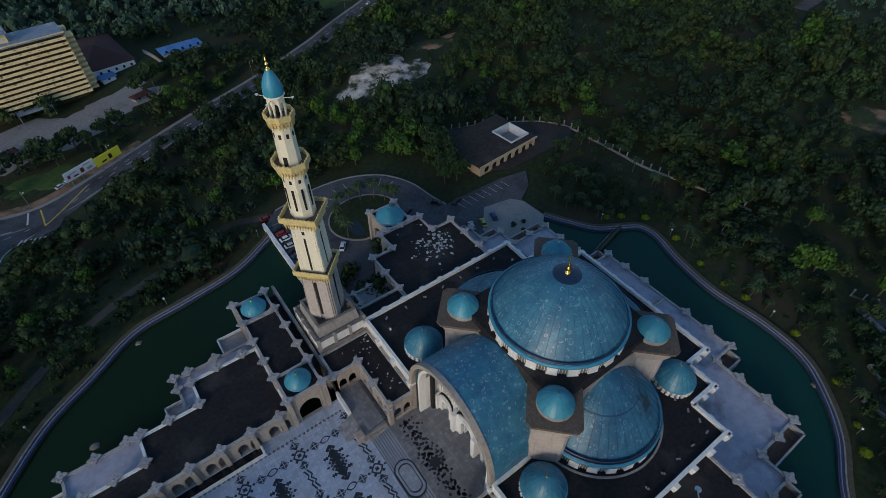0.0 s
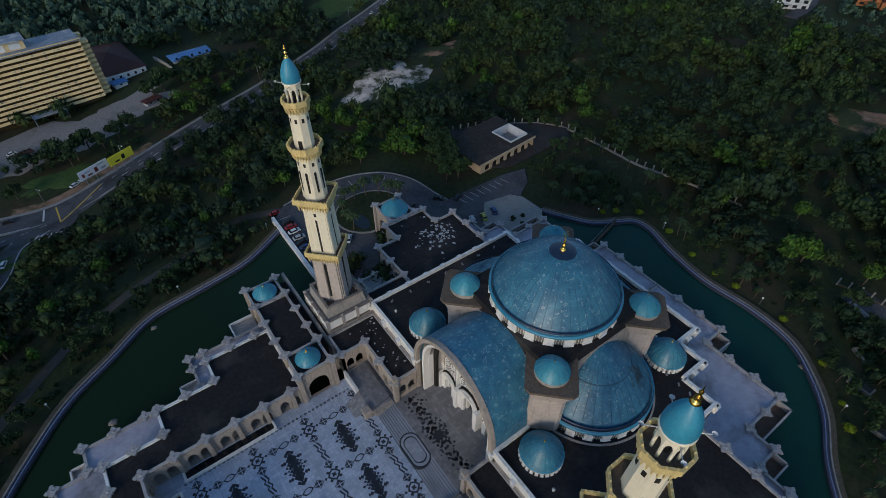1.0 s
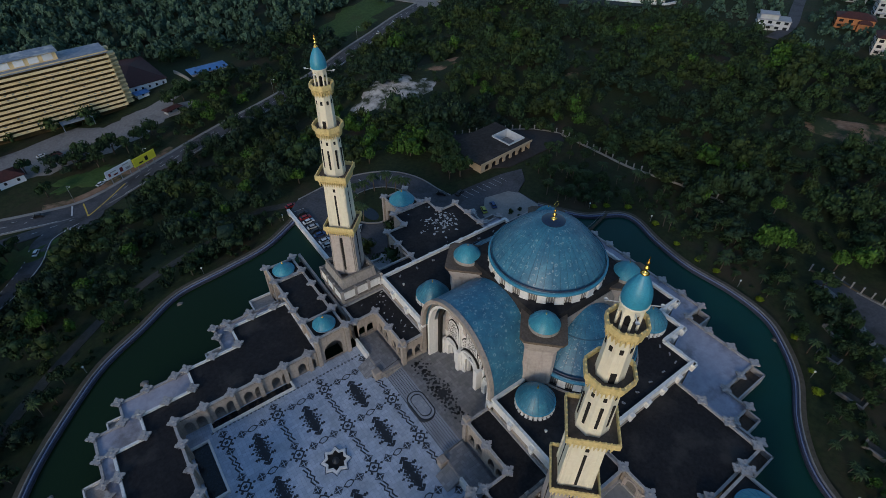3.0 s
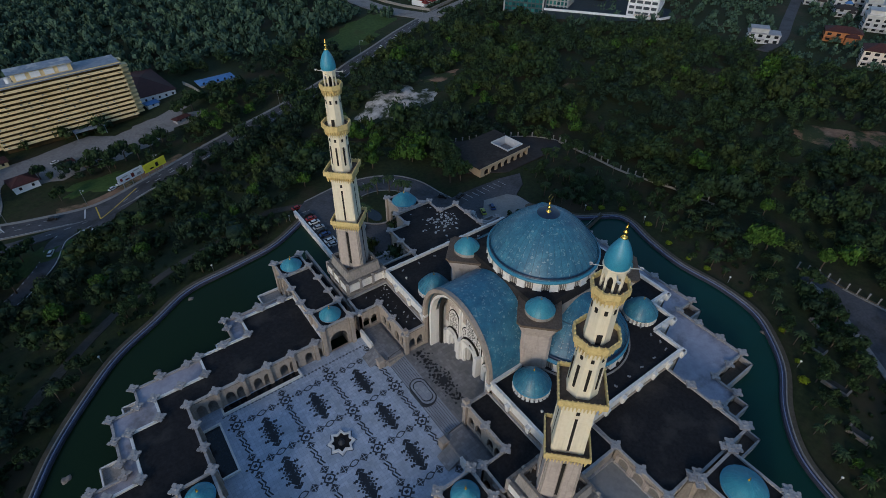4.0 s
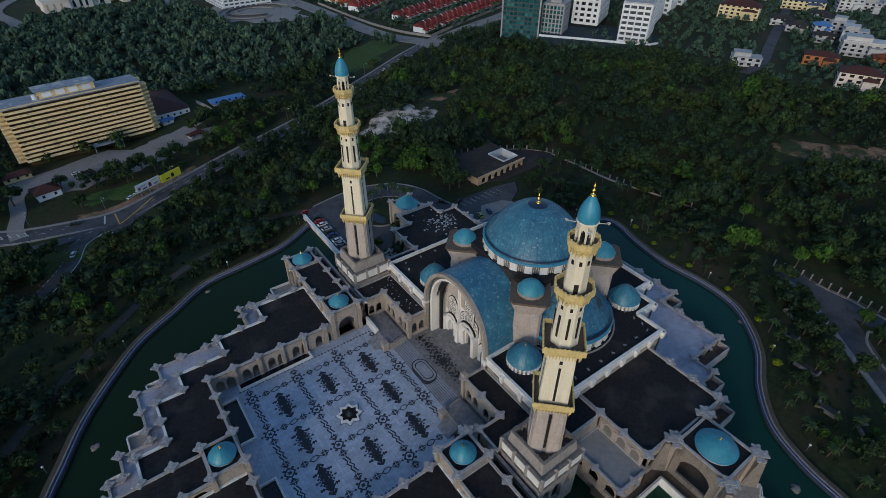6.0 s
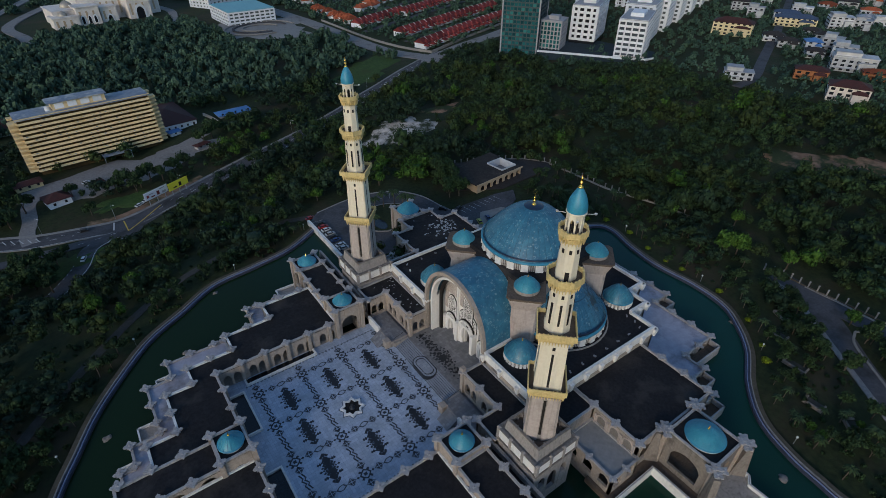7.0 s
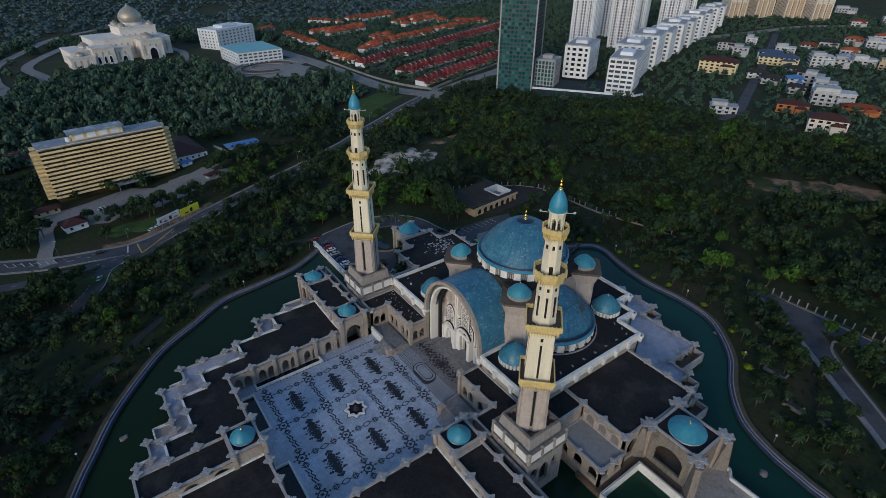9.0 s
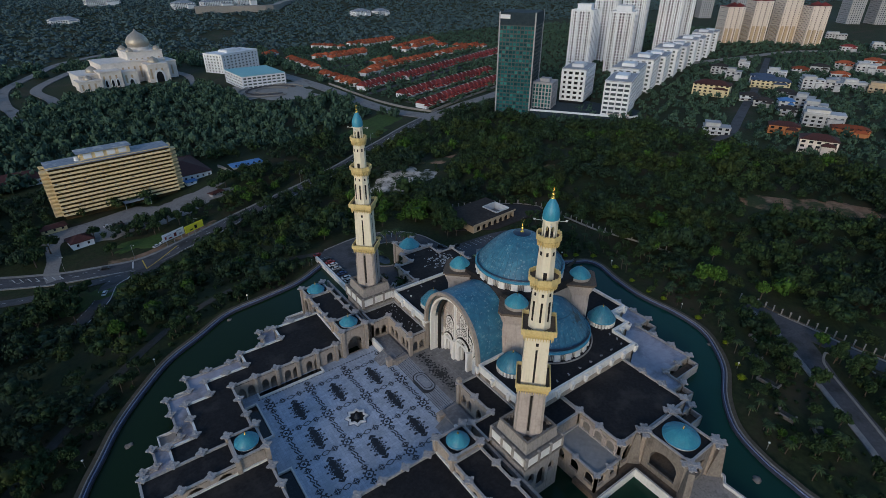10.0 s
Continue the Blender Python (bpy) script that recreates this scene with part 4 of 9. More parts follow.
        for e in (-2.25, 2.25):
            part("corner_strip", M().add([(e - 0.3, -3.0, 33.0), (e + 0.3, -3.0, 33.0), (e * 0.93 + 0.26, -2.72, 47.2), (e * 0.93 - 0.26, -2.72, 47.2), (e - 0.3, -2.6, 33.0), (e + 0.3, -2.6, 33.0), (e * 0.93 + 0.26, -2.4, 47.2), (e * 0.93 - 0.26, -2.4, 47.2)], [(0, 1, 2, 3), (1, 5, 6, 2), (4, 0, 3, 7)]).move(r), CREAM, t)
    balcony(t, 4, 0, 2.65 * s2, 4.0 * s2, 47.2, 50.4)
    # middle eight-sided shaft
    mid = M()
    frustum(mid, 8, e8, [(2.75, 48.8), (2.4, 61.0)])
    part("middle_shaft", mid, CREAM, t)
    for k in range(8):
        r = Matrix.Rotation(k * q / 2, 4, "Z")
        part("slit_window", M().box(-0.22, -2.54, 51.6, 0.22, -2.25, 56.8).move(r), DARK, t, "dark window slit")
        part("window", M().box(-0.25, -2.36, 58.3, 0.25, -2.05, 59.1).move(r), DARK, t, "small dark window")
    balcony(t, 8, e8, 2.45, 3.75, 60.2, 63.2)
    # upper shaft
    upm = M()
    frustum(upm, 8, e8, [(2.1, 61.8), (1.9, 71.2)])
    part("upper_shaft", upm, CREAM, t)
    for k in range(8):
        r = Matrix.Rotation(k * q / 2, 4, "Z")
        part("window", M().box(-0.25, -1.88, 68.3, 0.25, -1.6, 69.2).move(r), DARK, t, "small dark window")
    part("doorway", M().box(-0.4, -2.02, 62.3, 0.4, -1.75, 64.4).move(Matrix.Rotation(-q / 2, 4, "Z")), DARK, t, "dark doorway")
    balcony(t, 8, e8, 1.95, 2.85, 70.5, 73.1)
    # lantern
    # Near-black core: shade within the lantern given as colour.
    part("lantern_core", M().lathe([(0.42, 71), (0.42, 76.2)], 10), DARK, t, "dark inside of the lantern")
    for k in range(8):
        a = k * q / 2
        c = M().tube((1.42 * math.cos(a), 1.42 * math.sin(a), 71.2), (1.42 * math.cos(a), 1.42 * math.sin(a), 75.2), 0.19, 6)
        part("column", c, CREAM, t)
    hood = M()
    for k in range(8):
        a = k * q / 2
        b = a + q / 2
        p0, p1 = (1.6 * math.cos(a), 1.6 * math.sin(a)), (1.6 * math.cos(b), 1.6 * math.sin(b))
        L = math.dist(p0, p1)
        wall_strip(hood, p0, p1, 73.6, 76.2, 0.3, [(L / 2, L * 0.36, 73.6, 74.2, 1.0, 0)], 8)
    part("lantern_arch", hood, CREAM, t)
    part("cornice", M().lathe([(1.5, 76.1), (1.84, 76.25), (1.84, 76.45), (1.6, 76.5)], 24), CREAM, t)
    for k in range(4):
        a = k * q + q / 2
        part("loudspeaker", M().tube((1.7 * math.cos(a), 1.7 * math.sin(a), 75.9), (3.3 * math.cos(a), 3.3 * math.sin(a), 76.0), 0.06, 5).lathe([(0.08, 0), (0.3, 0.35)], 8, (3.3 * math.cos(a), 3.3 * math.sin(a), 75.8)), WHITE_PAINT, t, "white loudspeaker horn on a bracket")
    cap = [(1.7, 76.45), (1.8, 77.0), (1.74, 77.8), (1.52, 78.7), (1.16, 79.6), (0.7, 80.4), (0.3, 81.0), (0.1, 81.3)]
    part("cap", M().lathe(cap, 28), BLUE_BRIGHT, t, "sky blue tiled cap")
    part("finial", finial(M(), 0, 0, 80.9, 0.54), GOLD, t, "gilded finial")
    return t


minaret = build_minaret()
minaret.matrix_basis = Matrix.Translation((-35.4, 42.8, 0))
copy_thing(minaret, Matrix.Translation((-35.4, -42.8, 0)))

# deck and causeway at the south porch
deck = thing("porch_deck", "brown stone deck with white parapets beside the south porch", "deck")
part("floor", M().prism([(-25.2, -52.0), (-25.2, -60.6), (-9.3, -60.6), (-9.3, -74.0), (9.0, -74.0), (9.0, -57.5), (-14, -57.5), (-14, -52)], -5.0, -1.6), BROWN_ROOF, deck, "dark brown deck floor")
part("floor", M().prism([(-8.9, -72.0), (8.2, -72.0), (8.2, -76.0), (6.2, -77.5), (6.2, -130), (-8.9, -130)], -5.0, -1.58), STONE_GREY, deck, "grey paved causeway")
for a, b in (((-25.4, -60.6), (-9.1, -60.6)), ((-9.3, -60.8), (-9.3, -130)), ((8.7, -72.0), (8.7, -76.2)), ((8.7, -76.2), (6.4, -77.6)), ((6.4, -77.6), (6.4, -130)), ((-25.4, -60.6), (-25.4, -66.0)), ((-25.4, -66.0), (-33.5, -66.0))):
    d = (Vector(b) - Vector(a)).normalized()
    q0 = Vector((-d.y, d.x)) * 0.3
    pl = [tuple(Vector(a) - q0), tuple(Vector(b) - q0), tuple(Vector(b) + q0), tuple(Vector(a) + q0)]
    part("parapet", M().prism(pl, -5.0, -0.6), WHITE_PAINT, deck, "white parapet")
    pl2 = [tuple(Vector(a) - q0 * 0.3), tuple(Vector(b) - q0 * 0.3), tuple(Vector(b) + q0 * 0.3), tuple(Vector(a) + q0 * 0.3)]
    part("parapet_groove", M().prism(pl2, -0.6, -0.57), STONE_GREY, deck)

# ---- ground, lake and paving ----
NEAR_Z = [(-150, 0, -4), (-125, 70, -4), (-80, 95, -3), (-30, 115, -2.2), (20, 100, -2.2), (70, 70, -2.5), (92, 0, -2.5), (60, -75, -2.5), (-150, -90, -4), (0, 0, -3), (0, 80, -2.2), (45, 65, -2.2), (120, -60, -2), (-70, 142, -13)]
FAR_Z = [(-150, 195, -22), (-100, 187, -22), (-60, 203, -21), (12, 245, -20), (100, 290, -18), (180, 338, -15), (-130, 150, -19), (-95, 280, -20), (-4, 290, -13), (70, 200, -4), (150, 150, 0), (200, 60, 2), (260, 10, 2), (350, 60, 3), (430, 110, 2), (-50, 680, -15), (250, 900, -15), (270, 300, -10), (600, 250, -2), (1100, 450, 0), (0, 2200, 10), (1500, 1500, 10), (200, -300, -4), (-400, 300, -20), (108, -55, -5.2), (84, -74, -4.6), (112, -86, -5.2), (60, -100, -4.6), (-56, 204, -20.5), (-32, 217, -20.4), (3, 233, -20.2), (34, 247, -19.6), (62, 262, -18.8)]


def terrain_z(x, y):
    """The height of the ground, a blend of known heights. Takes numbers or arrays."""
    x, y = np.asarray(x, float), np.asarray(y, float)
    num, den = 0.0, 0.0
    for px, py, pz in NEAR_Z + FAR_Z:
        w = 1.0 / ((x - px) ** 2 + (y - py) ** 2 + 400.0) ** 1.6
        num, den = num + w * pz, den + w
    return num / den


# the outer shore of the lake, and the line under the building where the water ends
SHORE = [(-31.8, 99), (-36, 96), (-48, 89.5), (-64, 86.3), (-80, 83.5), (-93, 74.8), (-105, 66.8), (-114, 57), (-124, 43.5), (-130.5, 31), (-135, 22), (-142, 4), (-147, -18), (-148, -45), (-138, -75), (-108, -100), (-60, -114), (0, -112), (20, -99), (23, -90), (25, -80), (30, -69), (40, -60), (53, -52.5), (62, -44), (68, -35), (70, -22), (69, -6), (71.5, 9), (75, 20), (74, 26.5), (68, 30.5), (61, 35), (55.5, 43), (51, 51)]
UNDER = [(46, 47), (40, 30), (-28, 30), (-31.8, 60)]


def smooth_line(pts, per=6):
    """A rounded line through the points."""
    out = []
    P = [Vector((*p, 0)) for p in pts]
    for i in range(len(P) - 1):
        p0, p1, p2, p3 = P[max(i - 1, 0)], P[i], P[i + 1], P[min(i + 2, len(P) - 1)]
        for k in range(per):
            t = k / per
            q = 0.5 * (2 * p1 + (p2 - p0) * t + (2 * p0 - 5 * p1 + 4 * p2 - p3) * t * t + (3 * p1 - p0 - 3 * p2 + p3) * t ** 3)
            out.append((q.x, q.y))
    out.append(tuple(pts[-1]))
    return out


SHORE_LINE = smooth_line(SHORE, 6)
LAKE = np.array(SHORE_LINE + UNDER)


def inside(poly, x, y):
    """Which of the points lie in the polygon."""
    x, y = np.asarray(x, float), np.asarray(y, float)
    res = np.zeros(x.shape, bool)
    px, py = poly[:, 0], poly[:, 1]
    j = len(poly) - 1
    for i in range(len(poly)):
        if py[i] != py[j]:
            c = ((py[i] > y) != (py[j] > y)) & (x < (px[j] - px[i]) * (y - py[i]) / (py[j] - py[i]) + px[i])
            res ^= c
        j = i
    return res


def line_dist(line, x, y):
    """The distance of points from a polyline."""
    x, y = np.asarray(x, float), np.asarray(y, float)
    best = np.full(x.shape, 1e9)
    for (ax, ay), (bx, by) in zip(line, line[1:]):
        dx, dy = bx - ax, by - ay
        t = np.clip(((x - ax) * dx + (y - ay) * dy) / (dx * dx + dy * dy + 1e-9), 0, 1)
        best = np.minimum(best, np.hypot(x - ax - t * dx, y - ay - t * dy))
    return best


def graded(lo, a, b, hi, fine, grow=1.12):
    out = list(np.arange(a, b + fine, fine))
    s = fine
    while out[-1] < hi:
        s *= grow
        out.append(out[-1] + s)
    s = fine
    while out[0] > lo:
        s *= grow
        out.insert(0, out[0] - s)
    return np.array(out)


def foliage(name, dark, light, rough=0.75, scale=0.045, spread=0.34):
    """Leaves: shade from clump to clump, hue from tree to tree."""
    mat, N, L, b = nodes_of(name)
    pos = world_pos(N)
    geo = N.new("ShaderNodeNewGeometry")
    f1 = noise_fac(N, L, scale, 3.0, 0.6, pos)
    col = ramp(N, L, f1, [(0.3, dark), (0.5, tuple(0.5 * (p + q) for p, q in zip(dark, light))), (0.72, light)])
    f0 = noise_fac(N, L, 0.16, 1.0, 0.5, pos)
    col = mix(N, L, ramp(N, L, f0, [(0.4, (0, 0, 0)), (0.75, (0.55, 0.55, 0.55))]), col, (light[0] * 1.15, light[1] * 1.08, light[2] * 0.7))
    hsv = N.new("ShaderNodeHueSaturation")
    mr = N.new("ShaderNodeMapRange")
    mr.inputs[3].default_value, mr.inputs[4].default_value = 1 - spread, 1 + spread
    L.new(geo.outputs["Random Per Island"], mr.inputs[0])
    L.new(mr.outputs[0], hsv.inputs["Value"])
    L.new(col, hsv.inputs["Color"])
    # Low spots of the leaf relief go darker: painted shade between the leaves.
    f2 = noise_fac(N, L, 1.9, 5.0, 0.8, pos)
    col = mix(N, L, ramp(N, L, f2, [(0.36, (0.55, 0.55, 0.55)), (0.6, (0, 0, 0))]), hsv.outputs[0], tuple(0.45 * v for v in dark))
    L.new(col, b.inputs["Base Color"])
    b.inputs["Roughness"].default_value = rough
    b.inputs["Specular IOR Level"].default_value = 0.2
    bp = N.new("ShaderNodeBump")
    bp.inputs["Strength"].default_value, bp.inputs["Distance"].default_value = 0.6, 0.5
    L.new(f2, bp.inputs["Height"])
    L.new(bp.outputs[0], b.inputs["Normal"])
    return mat


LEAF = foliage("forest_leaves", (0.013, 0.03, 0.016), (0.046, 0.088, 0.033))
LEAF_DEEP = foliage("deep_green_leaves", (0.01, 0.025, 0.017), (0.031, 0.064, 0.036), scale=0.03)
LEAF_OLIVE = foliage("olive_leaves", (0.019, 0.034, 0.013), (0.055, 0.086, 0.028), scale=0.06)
# Next two: distance haze painted into the leaf colour, lighter and bluer.
LEAF_FAR_HAZE = foliage("far_forest_leaves", (0.036, 0.08, 0.064), (0.085, 0.15, 0.105), scale=0.02, spread=0.28)
LEAF_HILL_HAZE = foliage("hill_forest_leaves", (0.05, 0.09, 0.11), (0.09, 0.15, 0.17), scale=0.01, spread=0.15)
LEAF_BRIGHT = foliage("bright_leaves", (0.032, 0.085, 0.014), (0.075, 0.16, 0.028))
LEAF_PALM = foliage("palm_leaves", (0.022, 0.044, 0.017), (0.052, 0.085, 0.036))
LEAF_YELLOW = foliage("yellow_green_leaves", (0.13, 0.19, 0.012), (0.21, 0.28, 0.02))
BARK = surface("bark", (0.07, 0.055, 0.04), (0.14, 0.11, 0.085), 0.9, 6.0, 1.0, 0.3)
GRASS = surface("grass_and_scrub", (0.014, 0.021, 0.009), (0.036, 0.049, 0.018), 0.9, 0.6, 0.035, 0.5, stain=(0.055, 0.042, 0.026), stain_at=(0.5, 0.68), bump_dist=0.3)
ASPHALT = surface("asphalt", (0.062, 0.062, 0.07), (0.105, 0.105, 0.115), 0.85, 1.2, 0.1, 0.1, stain=(0.04, 0.04, 0.043), stain_at=(0.48, 0.68))
OLD_DRIVE = surface("worn_drive", (0.045, 0.043, 0.04), (0.08, 0.076, 0.072), 0.9, 1.2, 0.09, 0.1, stain=(0.035, 0.036, 0.022), stain_at=(0.45, 0.62))
CONCRETE = surface("pale_concrete", (0.22, 0.21, 0.2), (0.3, 0.29, 0.28), 0.85, 1.2, 0.15, 0.1, stain=(0.15, 0.14, 0.13))
GRAVEL = surface("gravel_yard", (0.19, 0.178, 0.176), (0.29, 0.278, 0.275), 0.9, 0.9, 0.08, 0.2, stain=(0.09, 0.085, 0.075))
MARK_WHITE = surface("road_paint", (0.5, 0.5, 0.5), (0.62, 0.62, 0.62), 0.7, 3.0, bump=0)
MARK_YELLOW = surface("yellow_road_paint", (0.55, 0.38, 0.06), (0.65, 0.46, 0.1), 0.7, 3.0, bump=0)
ROCK = surface("bare_rock", (0.34, 0.3, 0.27), (0.62, 0.57, 0.53), 0.9, 0.35, 0.11, 0.8, stain=(0.035, 0.045, 0.02), stain_at=(0.43, 0.55), bump_dist=0.6)
RED_EARTH = surface("red_earth", (0.17, 0.09, 0.055), (0.33, 0.21, 0.14), 0.9, 0.25, 0.06, 0.8, stain=(0.035, 0.05, 0.02), stain_at=(0.47, 0.57), bump_dist=0.6)
BLUE_EDGE = surface("pale_blue_painted_edge", (0.16, 0.2, 0.34), (0.24, 0.28, 0.44), 0.6, 2.0, 0.2, 0.1)
BROWN_PATH = surface("brown_path", (0.06, 0.05, 0.036), (0.11, 0.095, 0.07), 0.9, 1.0, 0.2, 0.2, stain=(0.05, 0.045, 0.035))
SHORE_STONE = surface("blue_grey_edging", (0.035, 0.04, 0.068), (0.06, 0.068, 0.105), 0.6, 2.0, 0.2, 0.1, stain=(0.022, 0.026, 0.04))

gx, gy = graded(-3600, -210, 260, 4200, 4.0), graded(-1500, -150, 400, 4600, 4.0)
X, Y = np.meshgrid(gx, gy, indexing="ij")
Zg = terrain_z(X, Y)
far = np.hypot(X, Y)
hills = np.array([noise.noise((a * 0.0016, b * 0.0016, 3.3)) for a, b in zip(X.ravel(), Y.ravel())]).reshape(X.shape)
Zg = Zg + np.clip((far - 1100) / 1500, 0, 1) * (60 * hills + 25)
lake_cut = inside(LAKE, X, Y) & (line_dist(SHORE_LINE, X, Y) > 1.0)
yard = (X > -125) & (X < 55) & (np.abs(Y) < 58) & ~lake_cut & inside(np.array([(-31, 30), (46, 30), (46, 58), (-31, 58)]), X, Y)
Zg = np.where(lake_cut, -6.5, Zg)
ground_mesh = M()
nx, ny = X.shape
ground_mesh.v = np.stack([X.ravel(), Y.ravel(), Zg.ravel()], 1).tolist()
ii, jj = np.meshgrid(np.arange(nx - 1), np.arange(ny - 1), indexing="ij")
q = (ii * ny + jj).ravel()
ground_mesh.f = np.stack([q, q + ny, q + ny + 1, q + 1], 1).tolist()
ground_mesh.s = [True] * len(ground_mesh.f)
solid("ground", ground_mesh, GRASS, "dark grass and scrub on rolling ground", kind="structure")

# the lake
wm, WN, WL, wb = nodes_of("lake_water")
wpos = world_pos(WN)
WL.new(ramp(WN, WL, noise_fac(WN, WL, 0.03, 4.0, 0.6, wpos), [(0.35, (0.0, 0.0, 0.0)), (0.7, (0.4, 0.4, 0.4))]), wb.inputs["Base Color"])
wsx = WN.new("ShaderNodeSeparateXYZ")
WL.new(wpos, wsx.inputs[0])
wmr = WN.new("ShaderNodeMapRange")
wmr.inputs[1].default_value, wmr.inputs[2].default_value = -70.0, 45.0
WL.new(wsx.outputs[0], wmr.inputs[0])
wcol = mix(WN, WL, wmr.outputs[0], (0.009, 0.023, 0.009), (0.006, 0.05, 0.042))
WL.new(mix(WN, WL, wb.inputs["Base Color"].links[0].from_socket, wcol, (0.012, 0.03, 0.012)), wb.inputs["Base Color"])
wb.inputs["Roughness"].default_value = 0.12
wb.inputs["Specular IOR Level"].default_value = 0.13
wbp = WN.new("ShaderNodeBump")
wbp.inputs["Strength"].default_value, wbp.inputs["Distance"].default_value = 0.06, 0.05
WL.new(noise_fac(WN, WL, 0.9, 3.0, 0.5, wpos), wbp.inputs["Height"])
WL.new(wbp.outputs[0], wb.inputs["Normal"])
WATER = wm
lake_poly = [tuple(p) for p in LAKE]
solid("water", M().prism(lake_poly, -6.0, -3.5), WATER, "still dark green lake round the mosque", kind="structure")


def ribbon(line, w0, w1, z, lift=0.0, thick=0.0, follow=True):
    """A strip along a line between two offsets to its left; it follows the ground where follow."""
    m = M()
    n = len(line)
    vs = []
    for i, (x, y) in enumerate(line):
        a, b = line[max(i - 1, 0)], line[min(i + 1, n - 1)]
        d = Vector((b[0] - a[0], b[1] - a[1])).normalized()
        nn = Vector((-d.y, d.x))
        for w in (w0, w1):
            px, py = x + nn.x * w, y + nn.y * w
            h = (float(terrain_z(px, py)) if follow else 0.0) + z + lift
            vs.append((px, py, h))
    fs = [(2 * i, 2 * i + 2, 2 * i + 3, 2 * i + 1) for i in range(n - 1)]
    if thick:
        k = len(vs)
        vs += [(p[0], p[1], p[2] - thick) for p in vs]
        for i in range(n - 1):
            fs += [(2 * i, k + 2 * i, k + 2 * i + 2, 2 * i + 2), (2 * i + 1, 2 * i + 3, k + 2 * i + 3, k + 2 * i + 1)]
        fs += [(0, 1, k + 1, k), (2 * n - 2, k + 2 * n - 2, k + 2 * n - 1, 2 * n - 1)]
    return m.add(vs, fs)


solid("lake_edge", ribbon(SHORE_LINE, -0.2, 1.1, -2.6, thick=3.4, follow=False), SHORE_STONE, "blue grey stone edging along the lake", kind="structure")
solid("lake_kerb", ribbon(SHORE_LINE, -0.55, -0.2, -2.25, thick=1.6, follow=False), GRAVEL, "pale kerb along the lake walk", kind="structure")
solid("lake_walk", ribbon(SHORE_LINE, -1.9, -0.55, -2.35, thick=1.6, follow=False), BROWN_PATH, "brown earth walk round the lake", kind="structure")
solid("lake_rail", ribbon(SHORE_LINE, 0.5, 0.68, -2.25, thick=0.36, follow=False), BLUE_EDGE, "low pale wall on the lake edge", kind="structure")

# paved forecourt on the far side, parking and drives
COURT = [(-31.8, 58), (-31.8, 103.5), (-26, 109), (-9, 112), (5, 110.5), (16, 104.5), (22.5, 94), (24.5, 82), (26, 75.5), (37, 75.8), (53, 75.5), (63, 73.5), (58, 66), (50, 61.5), (51, 51.5), (46, 47), (40, 36), (14, 36), (-31, 40)]
solid("paved_court", M().prism(COURT, -3.6, -1.9), ASPHALT, "grey asphalt forecourt and car park", kind="structure")
solid("court_kerb", M().join(ribbon(smooth_line(COURT[2:9], 4), -0.5, 0.0, -1.65, thick=0.9, follow=False)), CONCRETE, "pale kerb round the forecourt", kind="structure")
solid("parking_wall", M().box(-32.9, 60, -5.0, -31.8, 104, -1.0), WHITE_PAINT, "white retaining wall between car park and lake", kind="structure")
solid("paved_yard", M().prism([(28, 46), (28, 57), (36, 66), (47, 64), (50, 60), (50.5, 50), (46, 46)], -1.899, -1.85), CONCRETE, "pale concrete yard", kind="structure")
W_DRIVE = smooth_line([(-26, 107.5), (-35, 111), (-44, 113.5), (-62, 108.5), (-76, 102.5), (-95, 93.5), (-106, 86), (-118, 74), (-130, 61), (-143, 46), (-155, 30), (-164, 8), (-170, -25)], 4)
solid("drive", ribbon(W_DRIVE, -1.7, 1.7, 0.14, thick=1.2), OLD_DRIVE, "worn brown grey service drive behind the lake", kind="structure")
SE_ROAD = smooth_line([(103, -36), (101.5, -46), (96.5, -55.5), (89, -64.2), (78.6, -74.5), (69.6, -84.7), (58.8, -98), (46, -112)], 4)
solid("road", ribbon(SE_ROAD, -4.6, 5.2, 0.16, thick=1.2), ASPHALT, "grey road round the gardens", kind="structure")
SE_WALK = smooth_line([(99, -38), (95.4, -48.3), (87.9, -57.3), (82.2, -64.4), (73.4, -74.6), (66.6, -82.6), (56.1, -96.1), (44, -109)], 4)
solid("footpath", ribbon(SE_WALK, -1.0, 1.0, 0.32, thick=1.2), GRAVEL, "pale footpath beside the garden road", kind="structure")
SE_ROAD2 = smooth_line([(100.8, -47), (101.4, -58), (101, -70), (103.4, -85), (109, -100), (118, -115)], 4)
solid("road", ribbon(SE_ROAD2, -3.6, 3.9, 0.2, thick=1.2), ASPHALT, "grey side road", kind="structure")
solid("road_kerb", ribbon([(x + 0.2, y) for x, y in SE_ROAD2], 3.9, 4.7, 0.34, thick=1.2), CONCRETE, "pale road kerb", kind="structure")
SE_ISLE = smooth_line([(96.5, -84), (96.8, -76), (95, -69.5), (91.8, -69.3), (86.6, -71.6), (78.5, -80.3), (72.5, -87.1), (62, -99.5)], 4)
solid("road_kerb", ribbon(SE_ISLE, -0.4, 0.4, 0.4, thick=1.2), CONCRETE, "pale kerb round the planted island", kind="structure")
solid("parking_lot", M().prism([(96.8, -84), (100.5, -100), (84, -108), (76, -92), (86, -86)], -7.0, -4.5), ASPHALT, "dark asphalt lot behind the planted island", kind="structure")

